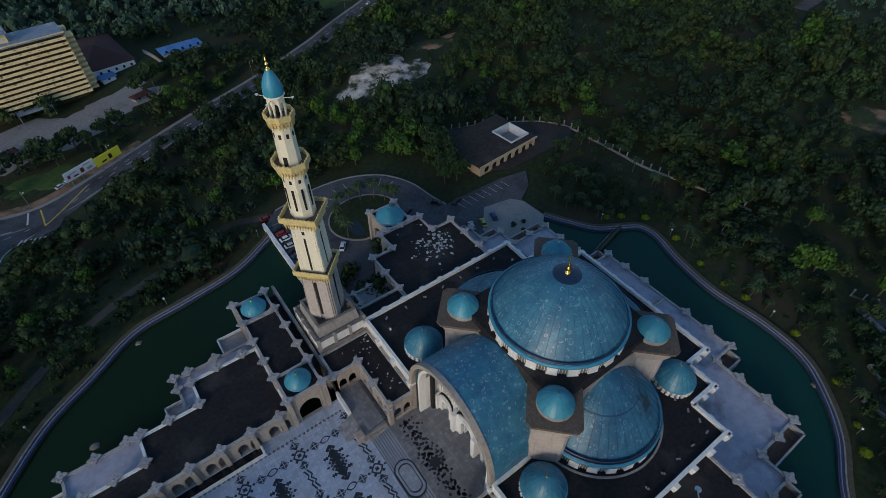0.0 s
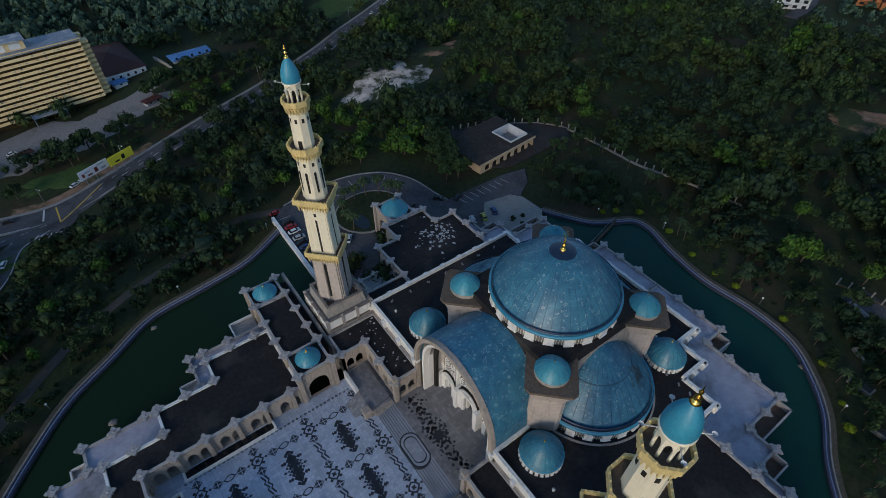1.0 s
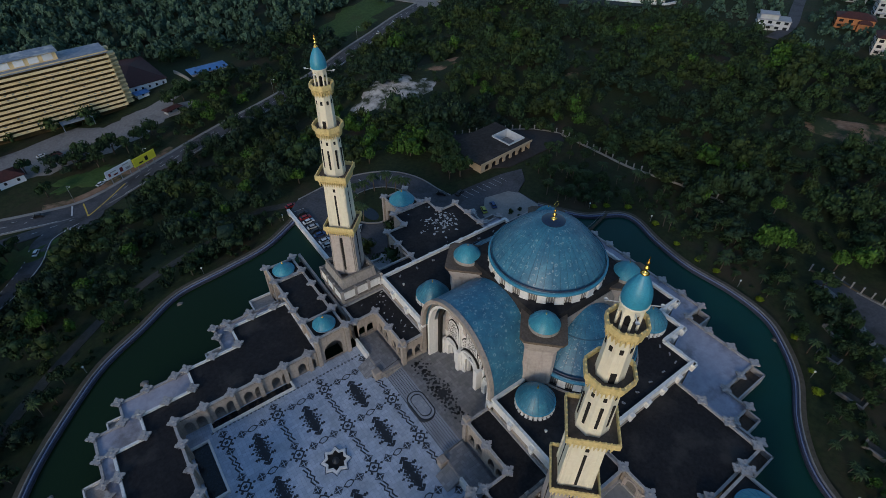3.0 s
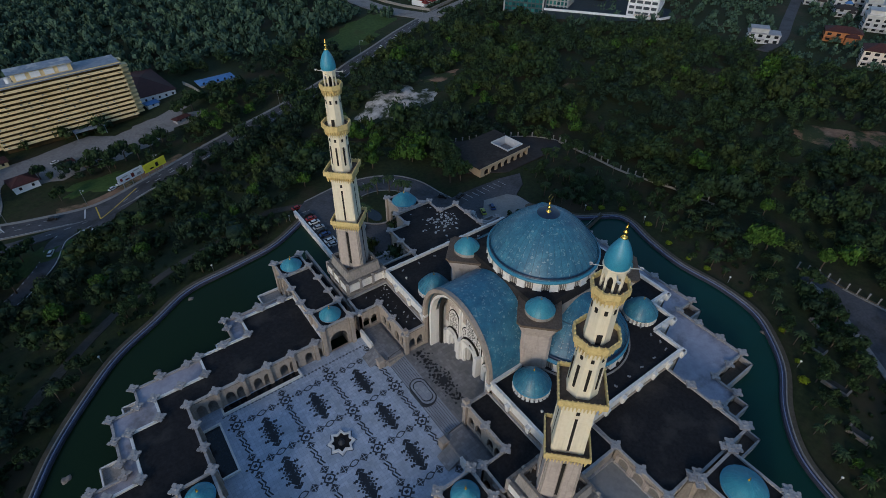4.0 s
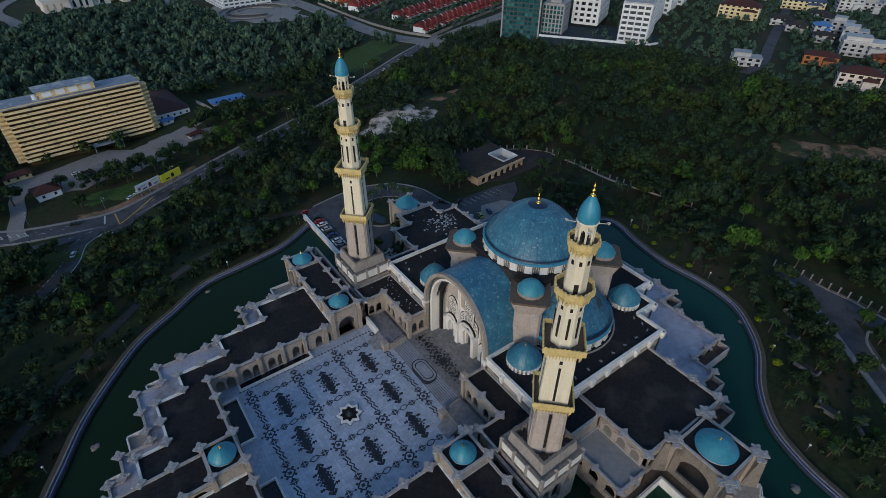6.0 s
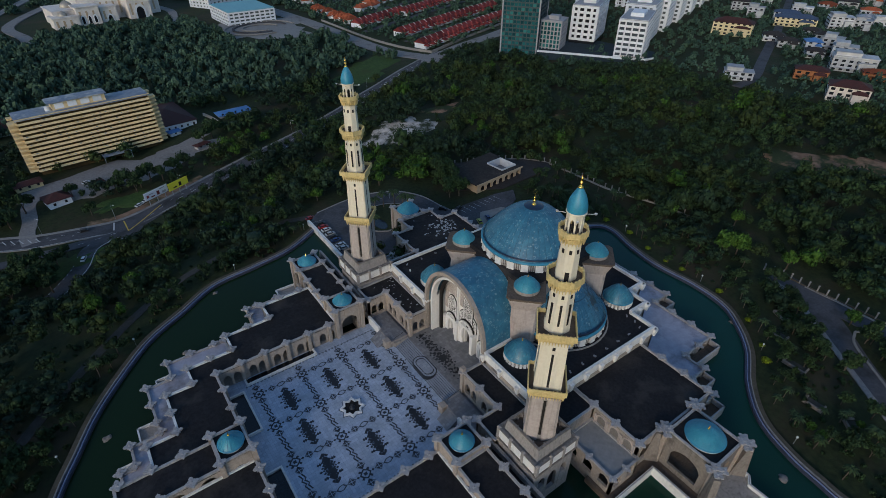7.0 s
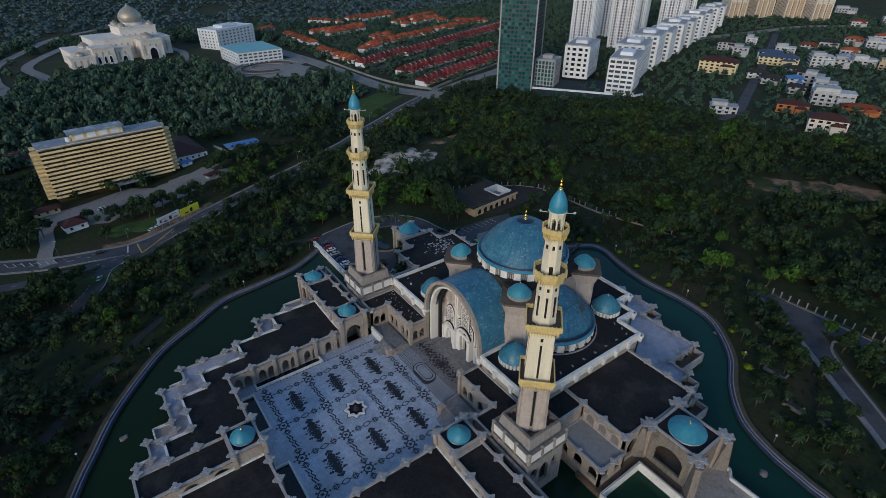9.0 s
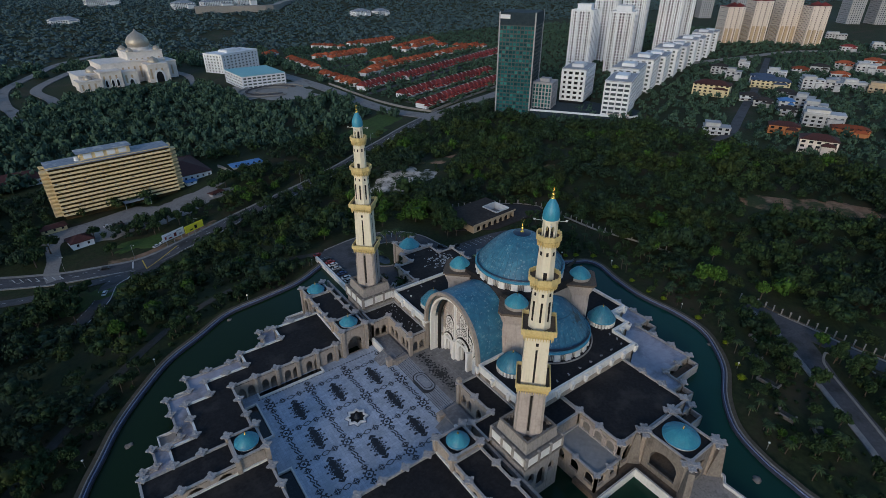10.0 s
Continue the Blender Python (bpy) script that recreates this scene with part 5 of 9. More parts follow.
# main road in the valley
MAIN = smooth_line([(-230, 236), (-190, 217), (-165, 205.5), (-150, 198.5), (-138, 192.5), (-126, 188.5), (-112, 186), (-100, 185.6), (-88, 188.6), (-76, 194), (-56, 204.5), (-32, 216.5), (3.5, 232.5), (34, 247), (62, 262), (95, 283), (128, 302), (160, 318), (190, 334), (215, 345)], 6)
solid("main_road", ribbon(MAIN, -5.4, 5.6, 0.25, thick=1.6), ASPHALT, "grey two-way main road through the valley", kind="structure")
solid("road_kerb", ribbon(MAIN, 5.6, 7.4, 0.4, thick=1.6), CONCRETE, "pale concrete kerb and footpath", kind="structure")
solid("road_kerb", ribbon(MAIN, -6.0, -5.4, 0.4, thick=1.6), CONCRETE, "pale concrete kerb", kind="structure")
SLIP = smooth_line([(-105, 176), (-112, 172), (-117, 167), (-119.5, 160), (-122, 152), (-127, 143.5), (-135, 132), (-152, 115)], 5)
solid("slip_road", ribbon(SLIP, -4.0, 4.0, 0.3, thick=1.6), ASPHALT, "curved grey slip road", kind="structure")
SLIP2 = smooth_line([(-80, 192), (-90, 184.5), (-100, 179.5), (-112, 177), (-127, 175.7), (-141, 177), (-154, 179), (-175, 186), (-220, 200)], 5)
solid("junction", ribbon(smooth_line([(-112, 181.5), (-104, 181), (-94, 182.5), (-84, 188)], 4), -5.0, 3.0, 0.2, thick=1.6), ASPHALT, "grey asphalt junction", kind="structure")
solid("junction", ribbon(smooth_line([(-97, 180), (-99, 174), (-103, 168)], 4), -5.0, 5.0, 0.22, thick=1.6), ASPHALT, "grey asphalt side mouth of the junction", kind="structure")
solid("lane_marking", ribbon([(-104.0, 190.4), (-105.2, 182)], -0.35, 0.35, 0.42), MARK_WHITE, "white stop line", kind="structure")
solid("slip_road", ribbon(SLIP2, -3.6, 3.6, 0.36, thick=1.6), ASPHALT, "curved grey slip road", kind="structure")
SIDE = smooth_line([(-140, 192), (-141, 203), (-139, 216), (-137, 238), (-118, 245), (-98, 249), (-70, 258), (-52, 266), (-34, 275)], 5)
solid("side_road", ribbon(SIDE, -3.5, 3.5, 0.3, thick=1.6), GRAVEL, "dusty grey access road", kind="structure")


def dashes(line, off, w, on, gap, lift):
    m = M()
    L = 0.0
    seg = []
    for a, b in zip(line, line[1:]):
        n = max(1, int(math.dist(a, b) / 0.8))
        for k in range(n):
            p = (a[0] + (b[0] - a[0]) * k / n, a[1] + (b[1] - a[1]) * k / n)
            if L % (on + gap) < on:
                seg.append(p)
            elif len(seg) > 1:
                m.join(ribbon(seg, off - w / 2, off + w / 2, lift))
                seg = []
            else:
                seg = []
            L += math.dist(a, b) / n
    if len(seg) > 1:
        m.join(ribbon(seg, off - w / 2, off + w / 2, lift))
    return m


solid("lane_marking", dashes(MAIN, 2.6, 0.2, 3.0, 4.0, 0.31), MARK_WHITE, "white dashed lane line", kind="structure")
solid("lane_marking", dashes(SLIP2, 0.0, 0.25, 3.0, 4.0, 0.42), MARK_WHITE, "white dashed lane line", kind="structure")
for k in range(7):
    xh, yh = -158 + 3.4 * k, 206.5 - 1.75 * k
    solid("hatching_bar", ribbon([(xh, yh), (xh + 1.6, yh - 4.6)], -0.2, 0.2, 0.4), MARK_WHITE, "white road hatching bar", kind="structure")
solid("earth_bank", ribbon([p for p in MAIN if -118 < p[0] < -46], 7.4, 11.5, 0.5, thick=2.0), RED_EARTH, "bare red brown bank beside the main road", kind="structure")
solid("lane_marking", dashes(MAIN, 0.0, 0.3, 4.0, 5.0, 0.31), MARK_WHITE, "white dashed lane line", kind="structure")
solid("edge_marking", dashes(MAIN, -4.9, 0.3, 400, 0.1, 0.31), MARK_WHITE, "white edge line", kind="structure")
solid("edge_marking", dashes(SLIP, 3.5, 0.3, 400, 0.1, 0.36), MARK_WHITE, "white edge line", kind="structure")
solid("edge_marking", dashes(SLIP, -3.5, 0.3, 2, 1.5, 0.36), MARK_WHITE, "white dashed edge line", kind="structure")


def patch(name, cx, cy, rx, ry, turn, mat, label, seed, lift=0.3, bumps=0.8):
    """An uneven bare patch laid on the slope."""
    m = M()
    n, k = 40, 7
    vs = []
    c, s = math.cos(turn), math.sin(turn)
    for i in range(k + 1):
        for j in range(n):
            a = 2 * math.pi * j / n
            f = (i / k) * (1 + 0.6 * noise.noise((math.cos(a) * 1.6 + seed, math.sin(a) * 1.6, seed * 0.7)) + 0.35 * noise.noise((math.cos(a) * 5.0 + seed, math.sin(a) * 5.0, seed)))
            u, w = rx * f * math.cos(a), ry * f * math.sin(a)
            x, y = cx + u * c - w * s, cy + u * s + w * c
            vs.append((x, y, float(terrain_z(x, y)) + lift * (1 - (i / k) ** 4) + bumps * noise.noise((x * 0.15, y * 0.15, seed)) * (1 - i / k) - 0.25 * (i == k)))
    fs = [(i * n + j, i * n + (j + 1) % n, (i + 1) * n + (j + 1) % n, (i + 1) * n + j) for i in range(k) for j in range(n)]
    m.add(vs, fs, True)
    return solid(name, m, mat, label, kind="structure")


LAWN = surface("open_grass", (0.03, 0.06, 0.016), (0.065, 0.11, 0.03), 0.9, 0.5, 0.05, 0.4, stain=(0.05, 0.05, 0.02), bump_dist=0.3)
patch("grass_slope", 118, 336, 46, 24, 0.55, LAWN, "open green grass slope beside the main road", 9.0, 0.5, 0.6)
patch("grass_slope", -128, 158, 16, 10, 0.5, LAWN, "green verge beside the slip road", 9.6, 0.4, 0.4)
patch("grass_slope", -97, 211, 17, 8, 0.15, LAWN, "green bank below the yellow block", 10.2, 0.4, 0.4)
patch("rock_patch", 62, 180, 30, 14, 0.1, ROCK, "bare pale rock on the hillside", 1.3, 1.2, 2.0)
patch("earth_patch", 108, 200, 17, 8, 0.1, RED_EARTH, "bare orange earth on the hillside", 2.7, 1.0, 1.5)
patch("earth_patch", 222, -8, 36, 12, -0.9, RED_EARTH, "eroded red earth bank", 4.1, 1.0, 2.0)
patch("earth_patch", 152, 128, 5, 3.4, 0.3, RED_EARTH, "small bare earth spot", 5.2, 1.0, 1.0)
patch("gravel_yard", -96, 246, 40, 17, 0.12, GRAVEL, "dusty gravel yard before the yellow block", 6.0, 0.35, 0.2)
patch("gravel_yard", -56, 257, 26, 12, 0.27, GRAVEL, "dusty gravel car park", 7.0, 0.4, 0.2)

# ---- courtyard ----


def paving(name, c0, c1, tile, line, stain):
    mat, N, L, b = nodes_of(name)
    pos = world_pos(N)
    bk = N.new("ShaderNodeTexBrick")
    bk.offset, bk.inputs["Scale"].default_value = 0.0, 1.0
    bk.inputs["Brick Width"].default_value, bk.inputs["Row Height"].default_value = tile, tile
    bk.inputs["Mortar Size"].default_value, bk.inputs["Bias"].default_value = line, 0.0
    bk.inputs["Color1"].default_value, bk.inputs["Color2"].default_value = (*c0, 1), (*c1, 1)
    bk.inputs["Mortar"].default_value = (*[0.7 * v for v in c0], 1)
    L.new(pos, bk.inputs["Vector"])
    f2 = noise_fac(N, L, 0.14, 6.0, 0.65, pos)
    col = mix(N, L, ramp(N, L, f2, [(0.45, (0, 0, 0)), (0.75, (0.8, 0.8, 0.8))]), bk.outputs["Color"], stain)
    L.new(col, b.inputs["Base Color"])
    b.inputs["Roughness"].default_value = 0.42
    return mat


PAVING = paving("courtyard_marble", (0.35, 0.41, 0.52), (0.47, 0.53, 0.64), 0.9, 0.022, (0.25, 0.28, 0.33))
PAVING_GREY = paving("forecourt_granite", (0.16, 0.165, 0.18), (0.25, 0.25, 0.27), 0.9, 0.022, (0.1, 0.1, 0.1))
PAVING_STEP = paving("step_granite", (0.26, 0.29, 0.35), (0.34, 0.37, 0.43), 0.9, 0.02, (0.17, 0.18, 0.2))
INLAY = surface("dark_granite_inlay", (0.01, 0.014, 0.022), (0.026, 0.033, 0.044), 0.5, 2.0, 0.3, 0.05)
court = solid("courtyard_floor", M().prism([(-92.3, -28.4), (-41.6, -28.4), (-41.6, 28.4), (-92.3, 28.4)], -5.0, 0.0), PAVING, "pale blue marble courtyard floor with dark star patterns", kind="structure")
CX, CY, PX, PY = -64.0, 0.45, 13.32, 13.4


def flat(m, poly, z=0.0, h=0.015):
    return m.prism(poly, z + 0.001, z + h)


def diamond(m, x, y, a, b, z=0.0):
    return flat(m, [(x - a, y), (x, y - b), (x + a, y), (x, y + b)], z)


def outline(m, pts, w, z=0.0):
    """A closed band along a polygon."""
    n = len(pts)
    c = (sum(p[0] for p in pts) / n, sum(p[1] for p in pts) / n)
    inn = [(c[0] + (p[0] - c[0]) * (1 - w), c[1] + (p[1] - c[1]) * (1 - w)) for p in pts]
    for i in range(n):
        flat(m, [pts[i], pts[(i + 1) % n], inn[(i + 1) % n], inn[i]], z)
    return m


def star_pts(r0, r1, n, turn=0.0):
    return [((r0 if k % 2 == 0 else r1) * math.cos(turn + math.pi * k / n), (r0 if k % 2 == 0 else r1) * math.sin(turn + math.pi * k / n)) for k in range(2 * n)]


node = M()
outline(node, star_pts(1.25, 1.0, 4), 0.3)
flat(node, star_pts(0.55, 0.3, 4, math.pi / 4))
for k in range(4):
    a = k * math.pi / 2
    c, s = math.cos(a), math.sin(a)
    diamond(node, 1.62 * c, 1.62 * s, 0.3, 0.3)
    diamond(node, 1.25 * math.cos(a + math.pi / 4), 1.25 * math.sin(a + math.pi / 4), 0.34, 0.34)
NODE = node.mesh("rosette", INLAY)
eye = M()
outline(eye, [(-1.15, 0), (-0.55, -0.62), (0.2, -0.62), (0.75, -0.3), (1.15, 0), (0.55, 0.62), (-0.2, 0.62), (-0.75, 0.3)], 0.3)
EYE_MESH = eye.mesh("inlay_eye", INLAY)
dia = M()
for sx, sy in ((1, 1), (1, -1), (-1, 1), (-1, -1)):
    flat(dia, [(0.07 * sx, 0.07 * sy), (0.72 * sx, 0.07 * sy), (0.07 * sx, 0.72 * sy)])
outline(dia, [(-0.98, 0), (0, -0.98), (0.98, 0), (0, 0.98)], 0.14)
DIAMOND = dia.mesh("inlay_diamond", INLAY)
zig = M()
for off in (-0.42, 0.2):
    pts = [(0.35, -2.1), (-0.1, -0.9), (0.28, -0.45), (-0.28, 0.45), (0.1, 0.9), (-0.35, 2.1)]
    for p, q_ in zip(pts, pts[1:]):
        flat(zig, [(p[0] + off, p[1]), (p[0] + off + 0.3, p[1]), (q_[0] + off + 0.3, q_[1]), (q_[0] + off, q_[1])])
ZIG = zig.mesh("inlay_zigzag", INLAY)
med = M()
rnd = random.Random(4)
flat(med, star_pts(0.62, 0.4, 4))
for sx in (-1, 1):
    for sy in (-1, 1):
        for u, w, a, b in ((0.5, 0.62, 0.42, 0.36), (0.95, 0.3, 0.34, 0.26), (0.42, 1.35, 0.44, 0.34), (1.0, 1.0, 0.3, 0.26), (0.36, 2.05, 0.36, 0.36), (0.86, 1.75, 0.28, 0.24), (1.5, 0.62, 0.26, 0.2), (0.7, 2.75, 0.34, 0.28), (1.55, 1.6, 0.34, 0.3), (2.05, 1.6, 0.22, 0.3)):
            diamond(med, u * sx * 0.8, w * sy * 1.05, a * 1.08, b * 1.3)
for sy in (-1, 1):
    diamond(med, 0, 1.0 * sy, 0.5, 0.5)
    diamond(med, 0, 1.75 * sy, 0.45, 0.45)
    diamond(med, 0, 2.5 * sy, 0.48, 0.5)
    diamond(med, 0, 3.25 * sy, 0.6, 0.46)
    diamond(med, 1.75 * sy, 0.0, 0.36, 0.24)
    diamond(med, 1.15 * sy, 0.0, 0.26, 0.2)
MED = med.mesh("medallion", INLAY)


def inlay(mesh, x, y, turn=0.0, s=1.0):
    if not (-87.0 < x < -43.6 and abs(y) < 25.2):
        return
    part(mesh.name.split(".")[0], mesh, None, court, at=Matrix.Translation((x, y, 0)) @ Matrix.Rotation(turn, 4, "Z") @ Matrix.Diagonal((s * 1.3, s * 1.25, 1, 1)))


for i in range(-2, 3):
    for j in range(-3, 4):
        nxp, nyp = CX + (i - 0.5) * PX, CY + (j - 0.5) * PY
        inlay(NODE, nxp, nyp)
        inlay(EYE_MESH, nxp + PX / 2, nyp)
        for d in (-2.75, 2.75):
            inlay(DIAMOND, nxp + PX / 2 + d, nyp)
            inlay(DIAMOND, nxp, nyp + PY / 2 + 1.42 * d)
        inlay(ZIG, nxp, nyp + PY / 2)
        if (i, j) != (0, 0) and abs(j) < 2 and abs(i) < 2:
            inlay(MED, CX + i * PX, CY + j * PY, 0.0, 1.08)
for y in (-24.6, 25.0):
    for k in range(40):
        inlay(DIAMOND, -86 + 1.1 * k * 1.0, y, 0, 0.35)

# star fountain
fountain = thing("star_fountain", "eight-pointed star fountain with white stone rim and dark basin", "fountain", Matrix.Translation((CX, CY, 0)))
rim = M()
so, si = star_pts(3.5, 2.55, 8, math.pi / 8), star_pts(2.75, 2.0, 8, math.pi / 8)
for i in range(16):
    j = (i + 1) % 16
    rim.add([(*so[i], 0), (*so[j], 0), (*so[j], 0.55), (*so[i], 0.55), (*si[i], 0), (*si[j], 0), (*si[j], 0.55), (*si[i], 0.55)], [(0, 1, 2, 3), (3, 2, 6, 7), (5, 4, 7, 6)])
part("rim", rim, WHITE_PAINT, fountain, "white stone rim")
part("rim_step", M().join(outline(M(), star_pts(3.95, 2.9, 8, math.pi / 8), 0.05, 0.0)), INLAY, fountain)
part("basin", M().prism(si, 0.0, 0.12), DARK, fountain, "dark basin floor")
part("spout", M().lathe([(0.9, 0.12), (0.7, 0.5), (0.3, 0.6), (0.2, 1.1), (0.5, 1.25), (0.02, 1.3)], 12), INLAY, fountain)

# long basins along the arcades
POOL = surface("dark_pool", (0.008, 0.011, 0.014), (0.014, 0.018, 0.022), 0.15, 1.0, bump=0)
for x0, y0, x1, y1 in ((-85.6, 25.4, -63.8, 28.0), (-85.6, -28.0, -63.8, -25.4), (-91.6, 8.0, -87.4, 23.4), (-91.6, -23.4, -87.4, -5.8)):
    p = thing("long_basin", "long dark water basin with white stone rim", "basin", group="courtyard basins")
    part("water_surface", M().box(x0, y0, 0.0, x1, y1, 0.06), POOL, p, "dark still water")
    for a in ((x0 - 0.25, y0 - 0.25, x1 + 0.25, y0 + 0.25), (x0 - 0.25, y1 - 0.25, x1 + 0.25, y1 + 0.25), (x0 - 0.25, y0 + 0.25, x0 + 0.25, y1 - 0.25), (x1 - 0.25, y0 + 0.25, x1 + 0.25, y1 - 0.25)):
        if (y1 > 27 and a[1] > 27) or (y0 < -27 and a[3] < -27) or (x0 < -91 and a[2] < -91):
            continue
        part("rim", M().box(a[0], a[1], 0.0, a[2], a[3], 0.75), WHITE_PAINT, p, "white stone rim")

# forecourt platform, steps and side blocks
Z_PL = 1.4
solid("forecourt_floor", M().prism([(-36.8, -28.8), (-20.0, -28.8), (-20.0, 28.8), (-36.8, 28.8)], -5.0, Z_PL), PAVING_GREY, "grey granite forecourt before the great arch", kind="structure")
stairs = thing("entrance_steps", "wide grey granite steps with a round landing", "stairs")
for k in range(8):
    part("step", M().box(-41.6 + 0.6 * k, -13.6, 0.0, -36.8, 13.6, 0.175 * (k + 1) - 0.002 * (k == 7)), PAVING_STEP, stairs)
    part("nosing", M().box(-41.62 + 0.6 * k, -13.4, 0.175 * (k + 1), -41.5 + 0.6 * k, 13.4, 0.175 * (k + 1) + 0.012), INLAY, stairs, "dark step nosing")
def stadium(r, half):
    return [(-39.2 + r * math.cos(a), 0.4 + (half if math.sin(a) > 0 else -half) + r * math.sin(a)) for a in [math.pi / 12 + math.pi * k / 12 * 0.9999 for k in range(-1, 23)]]


part("landing_border", M().prism(stadium(2.55, 2.2), 0.0, 1.41), INLAY, stairs, "dark border of the landing")
part("landing", M().prism(stadium(2.2, 2.2), 1.41, 1.43), PAVING_STEP, stairs, "grey rounded landing")
part("landing_ring", M().join(outline(M(), stadium(1.7, 2.0), 0.1, 1.43)), INLAY, stairs, "dark inlaid ring")
for sy in (-1, 1):
    part("cheek", M().box(-41.9, min(13.6 * sy, 14.3 * sy), 0, -36.8, max(13.6 * sy, 14.3 * sy), 1.75), STONE_GREY, stairs)
    blk = thing("side_terrace", "raised stone terrace beside the entrance steps", "terrace", group="side terraces")
    y0, y1 = sorted((14.3 * sy, 28.4 * sy))
    part("body", M().box(-43.0, y0, 0, -36.8, y1, 2.2), STONE_GREY, blk)
    part("floor", M().box(-42.6, y0 + 0.3, 2.2, -36.8, y1 - 0.3, 2.22), PAVING_GREY, blk, "grey paved top")
    part("wall", M().box(-43.2, min(21.5 * sy, 28.4 * sy), 0, -42.5, max(21.5 * sy, 28.4 * sy), 3.2), WHITE_PAINT, blk, "white parapet wall")
    part("pier", M().box(-44.6, min(14.5 * sy, 16.3 * sy), 0, -42.8, max(14.5 * sy, 16.3 * sy), 2.7).taper(-43.7, 15.4 * sy, 2.7, 1.15, 1.15, 3.0, 0.9, 0.9), STONE, blk, "stone end pier")
    part("ramp", M().add([(-46.6, 16.6 * sy, 0), (-43.0, 16.6 * sy, 0), (-43.0, 21.4 * sy, 0), (-46.6, 21.4 * sy, 0), (-43.0, 16.6 * sy, 2.1), (-43.0, 21.4 * sy, 2.1)], [(0, 4, 5, 3), (0, 1, 4), (3, 5, 2), (1, 2, 5, 4)]), PAVING_GREY, blk, "sloping grey granite ramp")
    part("handrail", M().tube((-41.5, 14.6 * sy, 2.9), (-36.9, 14.6 * sy, 4.0), 0.06).tube((-41.5, 14.6 * sy, 0.3), (-41.5, 14.6 * sy, 2.9), 0.05).tube((-36.9, 14.6 * sy, 1.4), (-36.9, 14.6 * sy, 4.0), 0.05), DARK, blk, "dark metal handrail")
# dark mosaic band on the forecourt
mos = thing("mosaic_band", "dark stone star mosaic let into the forecourt floor", "floor mosaic")
rnd = random.Random(11)
for k in range(560):
    u = rnd.uniform(-12.5, 12.5)
    w = rnd.gauss(0, 1.0) * (1.1 if abs(u) > 3 else 1.7)
    if abs(w) > 3.2 or (int(u * 1.2) + int(w * 1.3)) % 2:
        continue
    s = rnd.uniform(0.22, 0.45)
    part("mosaic_stone", M().prism(star_pts(s, s * 0.75, 4, rnd.random()), Z_PL + 0.001, Z_PL + 0.014), INLAY, mos, at=Matrix.Translation((-32.6 + w, u, 0)))
part("mosaic_star", M().prism(star_pts(1.9, 1.2, 8), Z_PL + 0.001, Z_PL + 0.02), INLAY, mos, at=Matrix.Translation((-32.6, 0, 0)))

# ---- peeling patches and lights on the roofs ----
FLAKE = surface("peeling_white_coating", (0.36, 0.36, 0.37), (0.52, 0.52, 0.53), 0.8, 3.0, bump=0.1)
rnd = random.Random(5)
roofing = thing("roof_coating", "patches of peeling white coating on the black roof", "roof coating")
for k in range(150):
    if k < 110:
        x, y = rnd.gauss(4, 3.5), rnd.gauss(52, 3.2)
        z = Z_WING
        if not (-13 < x < 13 and 37.5 < y < 63):
            continue
    else:
        x, y = rnd.uniform(-38, -30), rnd.uniform(17, 35)
        z = Z_WING
        if x < -34.5 and y < 30:
            continue
    r = rnd.uniform(0.15, 0.62) * (1.0 if k < 110 else 0.6)
    n = rnd.randint(5, 8)
    pts = [(r * rnd.uniform(0.4, 1) * math.cos(2 * math.pi * i / n) * 1.5, r * rnd.uniform(0.3, 1) * math.sin(2 * math.pi * i / n)) for i in range(n)]
    part("flake", M().prism(pts, z + 0.006, z + 0.03), FLAKE, roofing, at=Matrix.Translation((x, y, 0)) @ Matrix.Rotation(rnd.uniform(0, 3), 4, "Z"))


STEEL_LAMP = surface("dull_grey_lamp", (0.16, 0.16, 0.17), (0.3, 0.3, 0.31), 0.5, 3.0, bump=0)


def floodlight_mesh():
    m = M()
    m.box(-0.1, -0.5, 0, 0.1, 0.5, 0.12)
    m.box(-0.05, -0.45, 0.1, 0.05, -0.35, 0.6)
    m.box(-0.05, 0.35, 0.1, 0.05, 0.45, 0.6)
    m.taper(0.0, -0.4, 0.5, 0.25, 0.3, 0.85, 0.32, 0.34)
    m.taper(0.0, 0.4, 0.5, 0.25, 0.3, 0.85, 0.32, 0.34)
    return m.mesh("floodlight", STEEL_LAMP)


FLOOD = floodlight_mesh()
for x, y, z in [(-13, -19, 29.5), (-19, -13.6, 29.5), (-13, 19, 29.5), (-18.6, 14, 29.5), (14, -18.7, 29.5), (10, -14, 29.5), (-10.2, -14.5, 29.5), (14.5, 10.4, 29.5), (-14, 10.2, 29.5)] + [(x, -33.5, Z_HALL) for x in range(-14, 18, 5)] + [(x, 33.5, Z_HALL) for x in range(-24, 18, 6)] + [(17, -31, Z_HALL), (17, -28, Z_HALL), (17, -24.5, Z_HALL)]:
    solid("floodlight", FLOOD, None, "pair of pale floodlights on a roof bracket", "floodlight", group="roof floodlights", at=Matrix.Translation((x, y, z)) @ Matrix.Rotation(0.7 * x, 4, "Z") @ Matrix.Diagonal((0.62, 0.62, 0.62, 1)))
for x, y in ((-24, -28), (-22, -33), (24, -16), (-25, 30), (-23, 24), (16, 30)):
    solid("roof_vent", M().lathe([(0.25, 0), (0.25, 0.5), (0.4, 0.55), (0.02, 0.8)], 10), LAMP_GLASS, "small pale roof vent on the black roof", "roof vent", group="roof vents", at=Matrix.Translation((x, y, Z_HALL)))

# ---- woods ----


